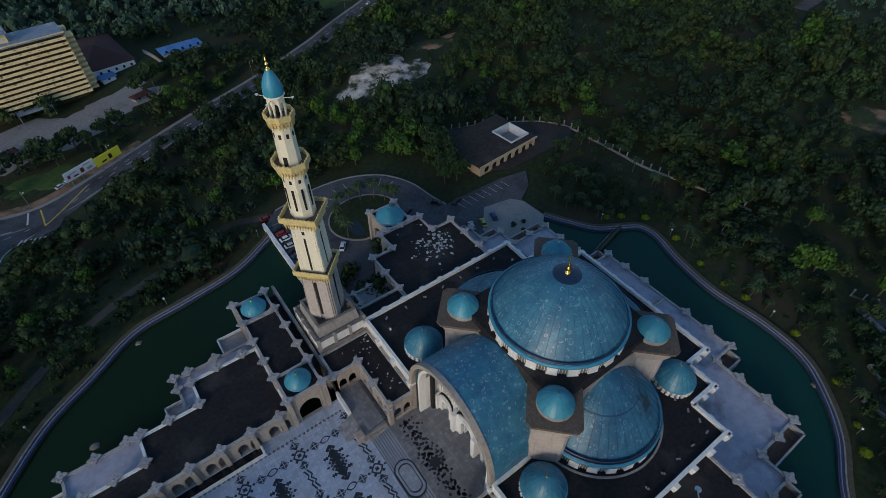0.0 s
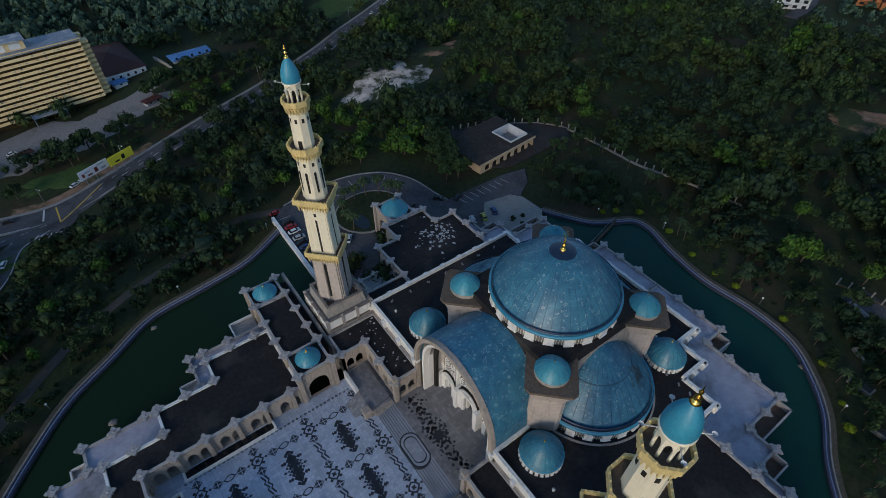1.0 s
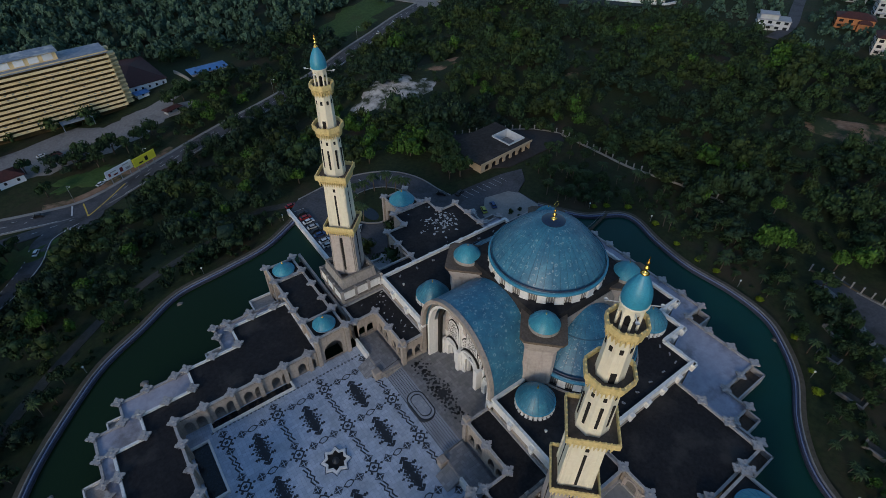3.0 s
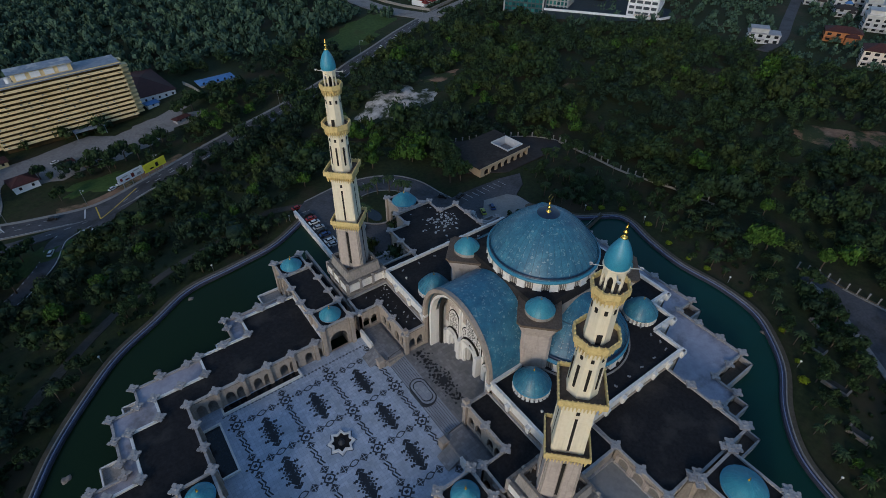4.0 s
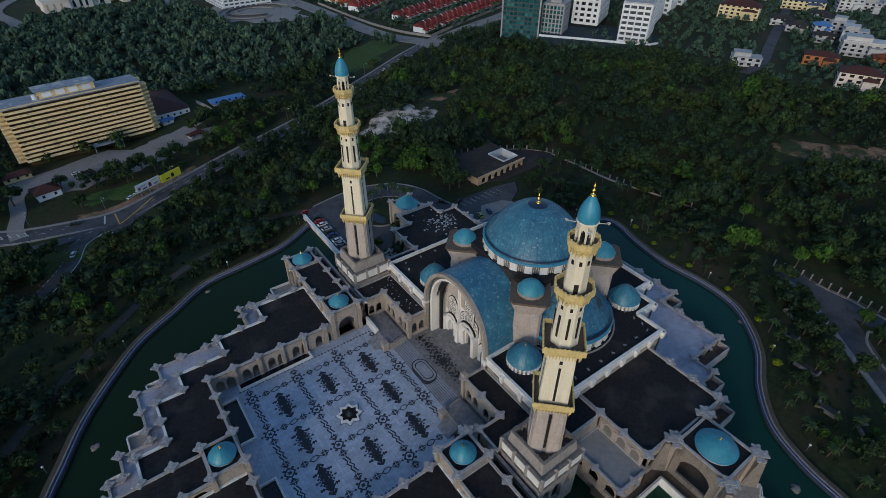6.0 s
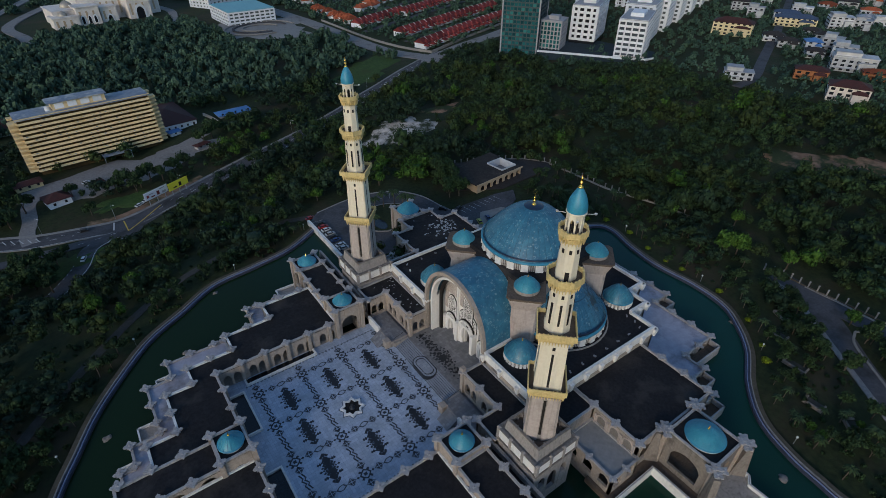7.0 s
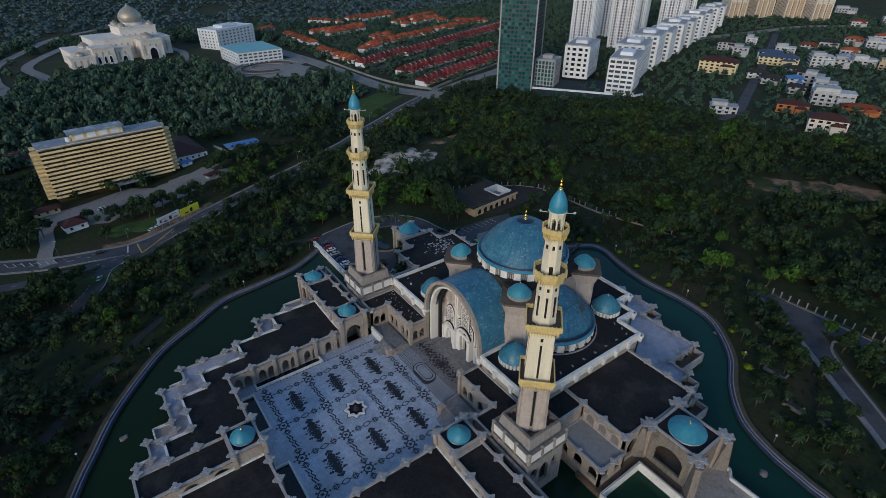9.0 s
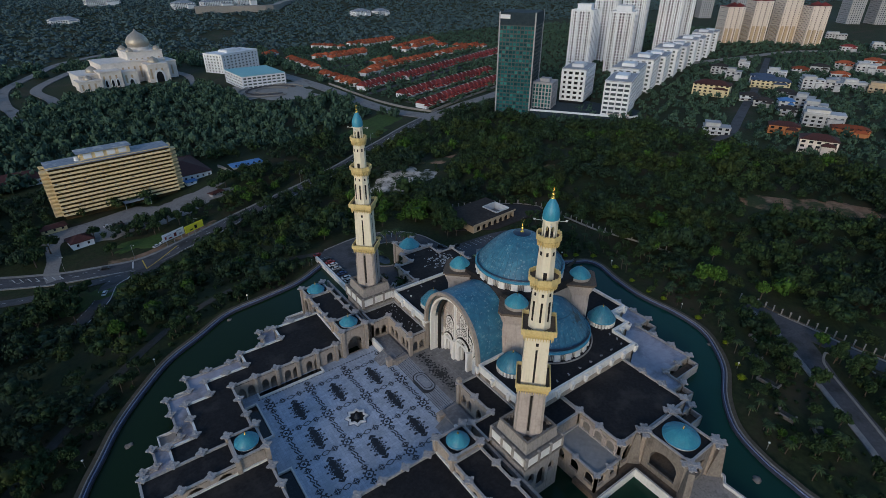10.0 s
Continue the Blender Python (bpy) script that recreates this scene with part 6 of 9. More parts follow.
def core_template(seed, k=3):
    """A lumpy ball of quads, about one across."""
    rs = np.random.RandomState(seed)
    vs, fs = [], []
    for ax in range(3):
        for sg in (-1, 1):
            base = len(vs)
            for i in range(k + 1):
                for j in range(k + 1):
                    p = [0, 0, 0]
                    p[ax] = sg
                    p[(ax + 1) % 3] = (-1 + 2 * i / k) * sg
                    p[(ax + 2) % 3] = -1 + 2 * j / k
                    vs.append(p)
            for i in range(k):
                for j in range(k):
                    a = base + i * (k + 1) + j
                    fs.append((a, a + k + 1, a + k + 2, a + 1))
    v = np.array(vs, float)
    v /= np.linalg.norm(v, axis=1)[:, None]
    v, inv = np.unique(np.round(v, 5), axis=0, return_inverse=True)
    fs = inv.reshape(-1)[np.array(fs)]
    d = np.array([noise.noise(Vector(p) * 1.7 + Vector((seed * 3.1, 0, 0))) for p in v])
    return v * (0.8 + 0.5 * d)[:, None], np.array(fs)


def tree_template(seed, lobes, clumps, size, flatness=0.75, clump=0.16, core_k=3, tilt=0.5, spread=1.0):
    """A crown: lobes of leaf clumps round dark cores. Unit radius, standing on z = 0."""
    rs = np.random.RandomState(seed)
    V, F = [], []
    n = 0
    centres = []
    for i in range(lobes):
        a = 2 * math.pi * (i + rs.rand() * 0.8) / lobes
        r = 0.0 if i == 0 else rs.uniform(0.3, 0.66) * spread
        c = np.array([r * math.cos(a), r * math.sin(a), (0.64 if i == 0 else rs.uniform(0.24, 0.6)) * flatness * 1.3])
        s = rs.uniform(0.46, 0.6) if i == 0 else rs.uniform(0.26, 0.5)
        centres.append((c, s))
        v, f = core_template(seed * 7 + i, core_k)
        V.append(v * np.array([s, s, s * flatness]) * 0.84 + c)
        F.append(f + n)
        n += len(v)
    wts = np.array([q[1] ** 2 for q in centres])
    wts /= wts.sum()
    for _ in range(clumps):
        c, s = centres[rs.choice(len(centres), p=wts)]
        d = rs.normal(size=3)
        d[2] = abs(d[2]) * 0.9 - 0.25
        d /= np.linalg.norm(d)
        p = c + d * np.array([s, s, s * flatness]) * rs.uniform(0.8, 1.12)
        up = d + rs.normal(size=3) * tilt
        up /= np.linalg.norm(up)
        t = np.cross(up, rs.normal(size=3))
        t /= np.linalg.norm(t)
        b = np.cross(up, t)
        w = clump * rs.uniform(0.5, 1.3)
        q = [p - t * w - b * w * 0.5 - up * w * 0.3, p + t * w * 0.2 - b * w + up * w * 0.1, p + t * w + b * w * 0.5 - up * w * 0.3, p - t * w * 0.2 + b * w + up * w * 0.1]
        V.append(np.array(q))
        F.append(np.array([[n, n + 1, n + 2, n + 3]]))
        n += 4
    return np.concatenate(V), np.concatenate(F)


def quads_object(name, V, F, mat, label, kind="stuff", category=""):
    me = bpy.data.meshes.new(name)
    me.vertices.add(len(V))
    me.vertices.foreach_set("co", V.astype(np.float32).ravel())
    me.loops.add(F.size)
    me.loops.foreach_set("vertex_index", F.astype(np.int32).ravel())
    me.polygons.add(len(F))
    me.polygons.foreach_set("loop_start", np.arange(0, F.size, 4, dtype=np.int32))
    me.polygons.foreach_set("loop_total", np.full(len(F), 4, dtype=np.int32))
    me.polygons.foreach_set("use_smooth", np.ones(len(F), bool))
    me.materials.append(mat)
    me.update(calc_edges=True)
    return tagged(new(name, me), label, category, "", kind)


def plant(templates, xs, ys, zs, sizes, heights, rs):
    V, F = [], []
    n = 0
    for x, y, z, s, h in zip(xs, ys, zs, sizes, heights):
        v, f = templates[rs.randint(len(templates))]
        a = rs.uniform(0, 2 * math.pi)
        c, sn = math.cos(a), math.sin(a)
        V.append(np.stack([x + s * (v[:, 0] * c - v[:, 1] * sn), y + s * (v[:, 0] * sn + v[:, 1] * c), z + h * v[:, 2]], 1))
        F.append(f + n)
        n += len(v)
    return np.concatenate(V), np.concatenate(F)


# what the woods keep clear of: roads (line, half width) and places (x, y, half sizes, turn)
CLEAR_LINES = [([(p[0], p[1] - 6.0) for p in MAIN if p[0] < -78], 14), ([(p[0] - 1.7, p[1] + 2.6) for p in MAIN if -80 < p[0] < 105], 6.6), ([(p[0] - 0.8, p[1] + 1.2) for p in MAIN if p[0] > 95], 7.6), ([(p[0] - 1.0, p[1] - 5.0) for p in SLIP[:28]], 9.5), ([(p[0], p[1] - 6.0) for p in SLIP2], 11.5), ([(p[0], p[1] - 4) for p in SIDE], 8), ([(p[0] + 1.0, p[1] - 2.0) for p in W_DRIVE[:26]], 3.6), (W_DRIVE[26:], 0.4), (SE_ROAD, 10.0), (SE_ROAD2, 8.5), ([(102, -40), (106, -60), (108, -84)], 3), ([(-157, 560), (-165, 640), (-166, 737), (-133, 836), (-103, 914), (-57, 968)], 13), ([(184, 322), (190, 338), (172, 375), (164, 429), (158, 541), (148, 640), (142, 720), (150, 850)], 13), ([(-121, 600), (-121, 640), (-135, 719), (-94, 826)], 12)]
CLEAR_BOXES = [(-95, 250, 46, 18, 0.12), (-54, 258, 29, 13, 0.28), (-97, 290, 42, 18, 0.14), (60, 173, 27, 14, 0.1), (106, 196, 15, 9, 0.1), (218, -12, 34, 12, -0.9), (-97, 208, 19, 11, 0.15), (-48, 308, 22, 32, 0.1), (-124, 220, 12, 12, 0.2), (-24, 298, 26, 16, 0.1), (0, 290, 13, 8, 0.1), (66, 92, 23, 13, 0.05), (0, 95, 30, 24, 0), (40, 62, 26, 18, 0), (-118, 200, 24, 8, 0.2), (-128, 240, 16, 12, 0.1), (-150, 330, 30, 10, 0.1), (-140, 190, 40, 14, 0.2), (149, 126, 7, 5, 0.2), (182, 338, 22, 14, 0.5), (146, 318, 26, 9, 0.5), (118, 334, 44, 22, 0.55), (130, -95, 20, 12, 0.2), (-80, 226, 14, 8, 0.3)]


# the mown ground between the lake and the boundary fence
MOWN = np.array([(24, 82), (48, 118), (63, 113), (92, 97), (100, 86), (102, 63), (104, 49), (107, 36), (76, 22), (60, 38), (52, 60), (60, 75)])


def keep(x, y):
    ok = ~inside(LAKE, x, y) & (line_dist(SHORE_LINE, x, y) > np.where(x < 0, 8.0, 14.0)) & ~inside(MOWN, x, y)
    for line, w in CLEAR_LINES:
        ok &= line_dist(line, x, y) > w
    for cx, cy, hx, hy, a in CLEAR_BOXES:
        c, s = math.cos(a), math.sin(a)
        u, w = (x - cx) * c + (y - cy) * s, -(x - cx) * s + (y - cy) * c
        ok &= (np.abs(u) > hx) | (np.abs(w) > hy)
    return ok


def scatter(x0, y0, x1, y1, step, rs):
    gx_, gy_ = np.meshgrid(np.arange(x0, x1, step), np.arange(y0, y1, step), indexing="ij")
    return (gx_ + rs.uniform(-0.48, 0.48, gx_.shape) * step).ravel(), (gy_ + rs.uniform(-0.48, 0.48, gy_.shape) * step).ravel()


rs = np.random.RandomState(3)
near_t = [tree_template(20 + i, 5 + i % 3, 230, 1.0, 0.62 + 0.12 * (i % 3), 0.068, 1) for i in range(8)]
wide_t = [tree_template(40 + i, 7, 260, 1.0, 0.42, 0.062, 1, 0.4, 1.15) for i in range(4)]
slim_t = [tree_template(50 + i, 5, 170, 1.0, 0.85, 0.075, 1, 0.5, 0.7) for i in range(4)]
light_t = [tree_template(30 + i, 5 + i % 2, 110, 1.0, 0.62 + 0.12 * (i % 3), 0.095, 1) for i in range(8)]
x, y = scatter(-240, -150, 330, 330, 7.0, rs)
k = keep(x, y) & ((y > -40) | (x > 70) | (x < -135)) & (y - 0.75 * x < 520) & (x * 0.9 + y > -330)
TOWN_EDGE = np.array([(250, 222), (300, 168), (290, 60), (312, 0), (330, -60), (2000, -300), (2000, 2000), (300, 420), (262, 330)])
k &= ~inside(TOWN_EDGE, x, y)
x, y = x[k], y[k]
n_ = np.array([noise.noise((a * 0.03, b * 0.03, 1.0)) for a, b in zip(x, y)])
drop = (n_ < -0.3) & (rs.rand(len(x)) < 0.3)
x, y, n_ = x[~drop], y[~drop], n_[~drop]
near_shore = line_dist(SHORE_LINE, x, y) < np.where(x < 0, 13.0, 26.0)
size = (3.0 + 4.4 * rs.rand(len(x)) ** 2.2) * (1 + 0.35 * n_) * np.where(near_shore, 0.66, 1.0)
height = size * rs.uniform(1.15, 1.65, len(x))
z = terrain_z(x, y) + np.where(near_shore, 0.6, 2.2) * rs.uniform(0.4, 1.3, len(x))
far_off = np.hypot(x + 90, y + 80) > 330
sp = np.array([noise.noise((a * 0.022, b * 0.022, 5.0)) for a, b in zip(x, y)]) + rs.normal(0, 0.22, len(x))
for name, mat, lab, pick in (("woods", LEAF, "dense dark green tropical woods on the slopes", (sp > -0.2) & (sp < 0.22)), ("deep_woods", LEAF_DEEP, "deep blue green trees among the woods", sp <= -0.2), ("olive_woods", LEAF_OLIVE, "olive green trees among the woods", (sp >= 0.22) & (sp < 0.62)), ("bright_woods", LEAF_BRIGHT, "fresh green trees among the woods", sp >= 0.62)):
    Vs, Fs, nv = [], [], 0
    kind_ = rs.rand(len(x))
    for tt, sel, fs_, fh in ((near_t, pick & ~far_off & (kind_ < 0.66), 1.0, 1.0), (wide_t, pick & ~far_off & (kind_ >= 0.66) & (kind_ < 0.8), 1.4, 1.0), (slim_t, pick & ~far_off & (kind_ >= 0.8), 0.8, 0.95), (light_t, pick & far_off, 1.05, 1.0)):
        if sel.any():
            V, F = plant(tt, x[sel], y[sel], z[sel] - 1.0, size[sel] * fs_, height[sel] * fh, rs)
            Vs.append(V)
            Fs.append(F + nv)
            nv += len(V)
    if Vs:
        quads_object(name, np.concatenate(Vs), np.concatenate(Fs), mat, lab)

far_t = [tree_template(60 + i, 4, 60, 1.0, 0.7, 0.19, 1) for i in range(6)]
hill_t = [tree_template(80 + i, 3, 6, 1.0, 0.7, 0.22, 1) for i in range(6)]
x, y = scatter(-420, 300, 420, 900, 11.5, rs)
TOWN = [np.array([(262, 215), (300, 120), (300, 20), (330, -60), (2000, -300), (2000, 900), (560, 980), (215, 980), (186, 700), (168, 460), (196, 345), (250, 300)]), np.array([(-150, 650), (40, 650), (50, 600), (60, 470), (150, 470), (170, 700), (60, 790), (-150, 790)])]
k = (y > 330 - 0.0 * x) | (x > 330) | (x < -240)
for p in TOWN:
    k &= ~inside(p, x, y)
k &= keep(x, y)
x, y = x[k], y[k]
size = rs.uniform(5.5, 8.5, len(x))
V, F = plant(far_t, x, y, terrain_z(x, y) - 1.0, size, size * rs.uniform(1.2, 1.7, len(x)), rs)
quads_object("far_woods", V, F, LEAF_FAR_HAZE, "distant dark woods behind the valley")
x, y = scatter(-500, 800, 2600, 2600, 20.5, rs)
seen = np.degrees(np.arctan2(y + 108, x + 110))
x, y = x[(seen > 12) & (seen < 99)], y[(seen > 12) & (seen < 99)]
k = (x * 0.3 + 640 < y) | (x > 1040)
k &= (~inside(TOWN[0], x, y) | (y > 900)) & ~inside(np.array([(-200, 780), (60, 780), (60, 850), (-200, 850)]), x, y)
x, y = x[k], y[k]
dist_ = np.hypot(x, y)
hz = np.array([noise.noise((a * 0.0016, b * 0.0016, 3.3)) for a, b in zip(x, y)])
zz = terrain_z(x, y) + np.clip((dist_ - 1100) / 1500, 0, 1) * (60 * hz + 25)
hz2 = np.array([noise.noise((a * 0.008, b * 0.008, 7.0)) for a, b in zip(x, y)])
k = hz2 > -0.5
x, y, zz = x[k], y[k], zz[k]
size = rs.uniform(9, 16, len(x))
for l_ in ([(-157, 595), (-166, 737), (-133, 836), (-103, 914), (-57, 968)], [(330, 1545), (450, 1524), (530, 1640)]):
    k = line_dist(l_, x, y) > 22
    x, y, zz, size = x[k], y[k], zz[k], size[k]
V, F = plant(hill_t, x, y, zz - 3.0, size, size * rs.uniform(0.6, 1.0, len(x)), rs)
quads_object("horizon_woods", V, F, LEAF_HILL_HAZE, "hazy woods on the far hills")

# ---- buildings round about ----
YELLOW = surface("pale_yellow_paint", (0.68, 0.52, 0.28), (0.8, 0.64, 0.37), 0.7, 0.6, 0.08, 0.05, stain=(0.5, 0.36, 0.16), streak=0.35)
# Dark copy of the yellow; gallery shade is put into this colour.
YELLOW_SHADE = surface("ochre_recess", (0.06, 0.04, 0.018), (0.12, 0.08, 0.035), 0.8, 0.8, 0.1, 0.05)
ROOF_BLUE = surface("weathered_blue_grey_roof", (0.16, 0.2, 0.26), (0.3, 0.34, 0.4), 0.7, 0.5, 0.12, 0.1, stain=(0.45, 0.46, 0.47), stain_at=(0.52, 0.62))
ROOF_SLATE = surface("slate_blue_roof", (0.045, 0.07, 0.13), (0.075, 0.11, 0.18), 0.7, 0.6, 0.1, 0.1, stain=(0.06, 0.07, 0.09))
ROOF_MAROON = surface("maroon_sheet_roof", (0.055, 0.022, 0.02), (0.09, 0.035, 0.032), 0.75, 1.0, 0.15, 0.2, stain=(0.05, 0.03, 0.028))
ROOF_RED = surface("red_tile_roof", (0.14, 0.024, 0.024), (0.24, 0.045, 0.04), 0.8, 0.8, 0.1, 0.2, stain=(0.09, 0.022, 0.022), vary=0.35)
ROOF_ORANGE = surface("orange_tile_roof", (0.24, 0.058, 0.028), (0.38, 0.1, 0.042), 0.8, 0.8, 0.1, 0.2, stain=(0.15, 0.045, 0.025), vary=0.35)
ROOF_BLUESHEET = surface("blue_sheet_roof", (0.05, 0.16, 0.4), (0.08, 0.22, 0.5), 0.5, 1.0, 0.2, 0.1, stain=(0.05, 0.1, 0.22))
ROOF_TEAL = surface("teal_sheet_roof", (0.13, 0.36, 0.42), (0.2, 0.46, 0.5), 0.5, 0.5, 0.1, 0.05)
ROOF_DARK = surface("dark_flat_roof", (0.03, 0.027, 0.026), (0.055, 0.048, 0.046), 0.85, 0.6, 0.1, 0.1, stain=(0.035, 0.03, 0.03))
ROOF_BROWN = surface("mossy_dark_roof", (0.022, 0.018, 0.016), (0.055, 0.045, 0.04), 0.9, 0.7, 0.15, 0.2, stain=(0.1, 0.08, 0.07), stain_at=(0.55, 0.8))
# White paint; the bluish cast is distance haze put into the colour.
WALL_WHITE = surface("white_house_wall", (0.68, 0.71, 0.76), (0.78, 0.81, 0.85), 0.7, 0.4, 0.05, 0.05, stain=(0.55, 0.57, 0.61), vary=0.1)
WALL_VILLA = surface("weathered_white_wall", (0.4, 0.41, 0.43), (0.56, 0.57, 0.59), 0.7, 0.4, 0.05, 0.05, stain=(0.3, 0.31, 0.33), vary=0.2)
WALL_GREY = surface("grey_block_wall", (0.3, 0.31, 0.34), (0.38, 0.39, 0.42), 0.7, 0.4, 0.05, 0.05)
WALL_BEIGE = surface("beige_wall", (0.44, 0.33, 0.22), (0.54, 0.42, 0.29), 0.7, 0.4, 0.05, 0.05, stain=(0.42, 0.36, 0.28))
WALL_PINK = surface("pinkish_wall", (0.62, 0.55, 0.5), (0.74, 0.66, 0.6), 0.7, 0.4, 0.05, 0.05)
WALL_ORANGE = surface("orange_brown_wall", (0.36, 0.14, 0.06), (0.45, 0.19, 0.08), 0.7, 0.4, 0.05, 0.05)
WALL_CREAM = surface("cream_wall", (0.66, 0.56, 0.34), (0.76, 0.66, 0.42), 0.7, 0.4, 0.05, 0.05)
PALE_STONE = surface("pale_pinkish_stone", (0.66, 0.61, 0.57), (0.78, 0.73, 0.69), 0.7, 0.3, 0.05, 0.05, stain=(0.46, 0.41, 0.38))
GOLD_DULL = surface("dull_gold_dome", (0.36, 0.32, 0.27), (0.46, 0.42, 0.36), 0.45, 0.5, 0.1, 0.05, metal=0.4)


def pane_glass(name, size, cols, rough=0.15):
    """Curtain glass whose panes differ in colour: uneven reflection painted pane by pane."""
    mat, N, L, b = nodes_of(name)
    tc = N.new("ShaderNodeTexCoord")
    snap = N.new("ShaderNodeVectorMath")
    snap.operation = "SNAP"
    snap.inputs[1].default_value = size
    L.new(tc.outputs["Object"], snap.inputs[0])
    wn = N.new("ShaderNodeTexWhiteNoise")
    L.new(snap.outputs[0], wn.inputs["Vector"])
    L.new(ramp(N, L, wn.outputs["Value"], cols), b.inputs["Base Color"])
    b.inputs["Roughness"].default_value = rough
    return mat


# The brighter panes are painted reflections, not another glass.
GLASS_TEAL = pane_glass("teal_curtain_glass", (3.3, 3.4, 3.65), [(0.0, (0.006, 0.05, 0.064)), (0.5, (0.012, 0.085, 0.1)), (0.85, (0.022, 0.14, 0.15)), (1.0, (0.04, 0.2, 0.2))])
GLASS_BLUE = surface("blue_grey_window_glass", (0.04, 0.055, 0.07), (0.09, 0.11, 0.13), 0.2, 0.3, bump=0)
GLASS_GREY = surface("grey_green_window_glass", (0.03, 0.042, 0.05), (0.08, 0.1, 0.11), 0.3, 0.3, bump=0)
TOWER_FRAME = surface("blue_grey_frame", (0.016, 0.04, 0.052), (0.035, 0.07, 0.085), 0.5, 0.3, bump=0)
TOWER_DARK = surface("dark_blue_louvres", (0.012, 0.026, 0.04), (0.025, 0.045, 0.06), 0.75, 0.4, bump=0)
STEEL = surface("grey_metal", (0.3, 0.31, 0.32), (0.4, 0.41, 0.42), 0.4, 2.0, metal=0.6)


def gz(x, y):
    return float(terrain_z(x, y))


def place(x, y, turn, z=None):
    return Matrix.Translation((x, y, gz(x, y) if z is None else z)) @ Matrix.Rotation(turn, 4, "Z")


def tower_block(name, label, at, w, d, h, floors, cols_w, cols_d, wall, glass, spandrel=0.45, pier=0.35, roof_mat=None, group="", cat="building", crown=True, foot=4.0, base=0.0, lower=None):
    """A block of storeys: recessed glass, a spandrel a floor, piers between the windows, a roof with its plant room."""
    b = thing(name, label, cat, at, group)
    part("glass", M().box(-w / 2 + 0.4, -d / 2 + 0.4, -foot, w / 2 - 0.4, d / 2 - 0.4, h), glass, b, "recessed dark glass")
    fh = (h - base) / floors
    sp = M().box(-w / 2, -d / 2, 0, w / 2, d / 2, fh * spandrel).mesh("floor_band", wall)
    sp2 = M().box(-w / 2, -d / 2, 0, w / 2, d / 2, fh * spandrel).mesh("floor_band", lower[0]) if lower else sp
    for k in range(floors + 1):
        part("floor_band", sp2 if lower and k < floors * lower[1] else sp, None, b, at=Matrix.Translation((0, 0, base + k * fh - fh * spandrel * 0.5)))
    pm = M()
    pw, pd = w / cols_w * pier / 2, d / cols_d * pier / 2
    for k in range(cols_w + 1):
        x = -w / 2 + w * k / cols_w
        x = min(max(x, -w / 2 + pw), w / 2 - pw)
        for y in (-d / 2, d / 2):
            pm.box(x - pw, y - 0.08 if y < 0 else y - 0.45, base - (foot if base == 0 else 0), x + pw, y + 0.45 if y < 0 else y + 0.08, h)
    for k in range(cols_d + 1):
        y = -d / 2 + d * k / cols_d
        y = min(max(y, -d / 2 + pd), d / 2 - pd)
        for x in (-w / 2, w / 2):
            pm.box(x - 0.08 if x < 0 else x - 0.45, y - pd, base - (foot if base == 0 else 0), x + 0.45 if x < 0 else x + 0.08, y + pd, h)
    part("pier", pm, wall, b, kind="stuff")
    part("roof", M().box(-w / 2 - 0.1, -d / 2 - 0.1, h + fh * 0.2, w / 2 + 0.1, d / 2 + 0.1, h + fh * 0.2 + 0.5), roof_mat or wall, b)
    if crown:
        part("plant_room", M().box(-w * 0.22, -d * 0.25, h + 0.5, w * 0.18, d * 0.22, h + 4.5), wall, b)
        part("roof_rim", M().box(-w / 2, -d / 2, h + 0.5, w / 2, -d / 2 + 0.5, h + 1.6).box(-w / 2, d / 2 - 0.5, h + 0.5, w / 2, d / 2, h + 1.6).box(-w / 2, -d / 2 + 0.5, h + 0.5, -w / 2 + 0.5, d / 2 - 0.5, h + 1.6).box(w / 2 - 0.5, -d / 2 + 0.5, h + 0.5, w / 2, d / 2 - 0.5, h + 1.6), wall, b)
    return b


def hip_roof(m, w, d, z, h, over=0.6, ridge=None):
    x, y = w / 2 + over, d / 2 + over
    r = max(0.1, (w - d) / 2 if w > d else 0.1) if ridge is None else ridge
    vs = [(-x, -y, z), (x, -y, z), (x, y, z), (-x, y, z), (-r, 0, z + h), (r, 0, z + h), (-x, -y, z - 0.25), (x, -y, z - 0.25), (x, y, z - 0.25), (-x, y, z - 0.25)]
    return m.add(vs, [(0, 1, 5, 4), (1, 2, 5), (2, 3, 4, 5), (3, 0, 4), (6, 7, 1, 0), (7, 8, 2, 1), (8, 9, 3, 2), (9, 6, 0, 3), (9, 8, 7, 6)])


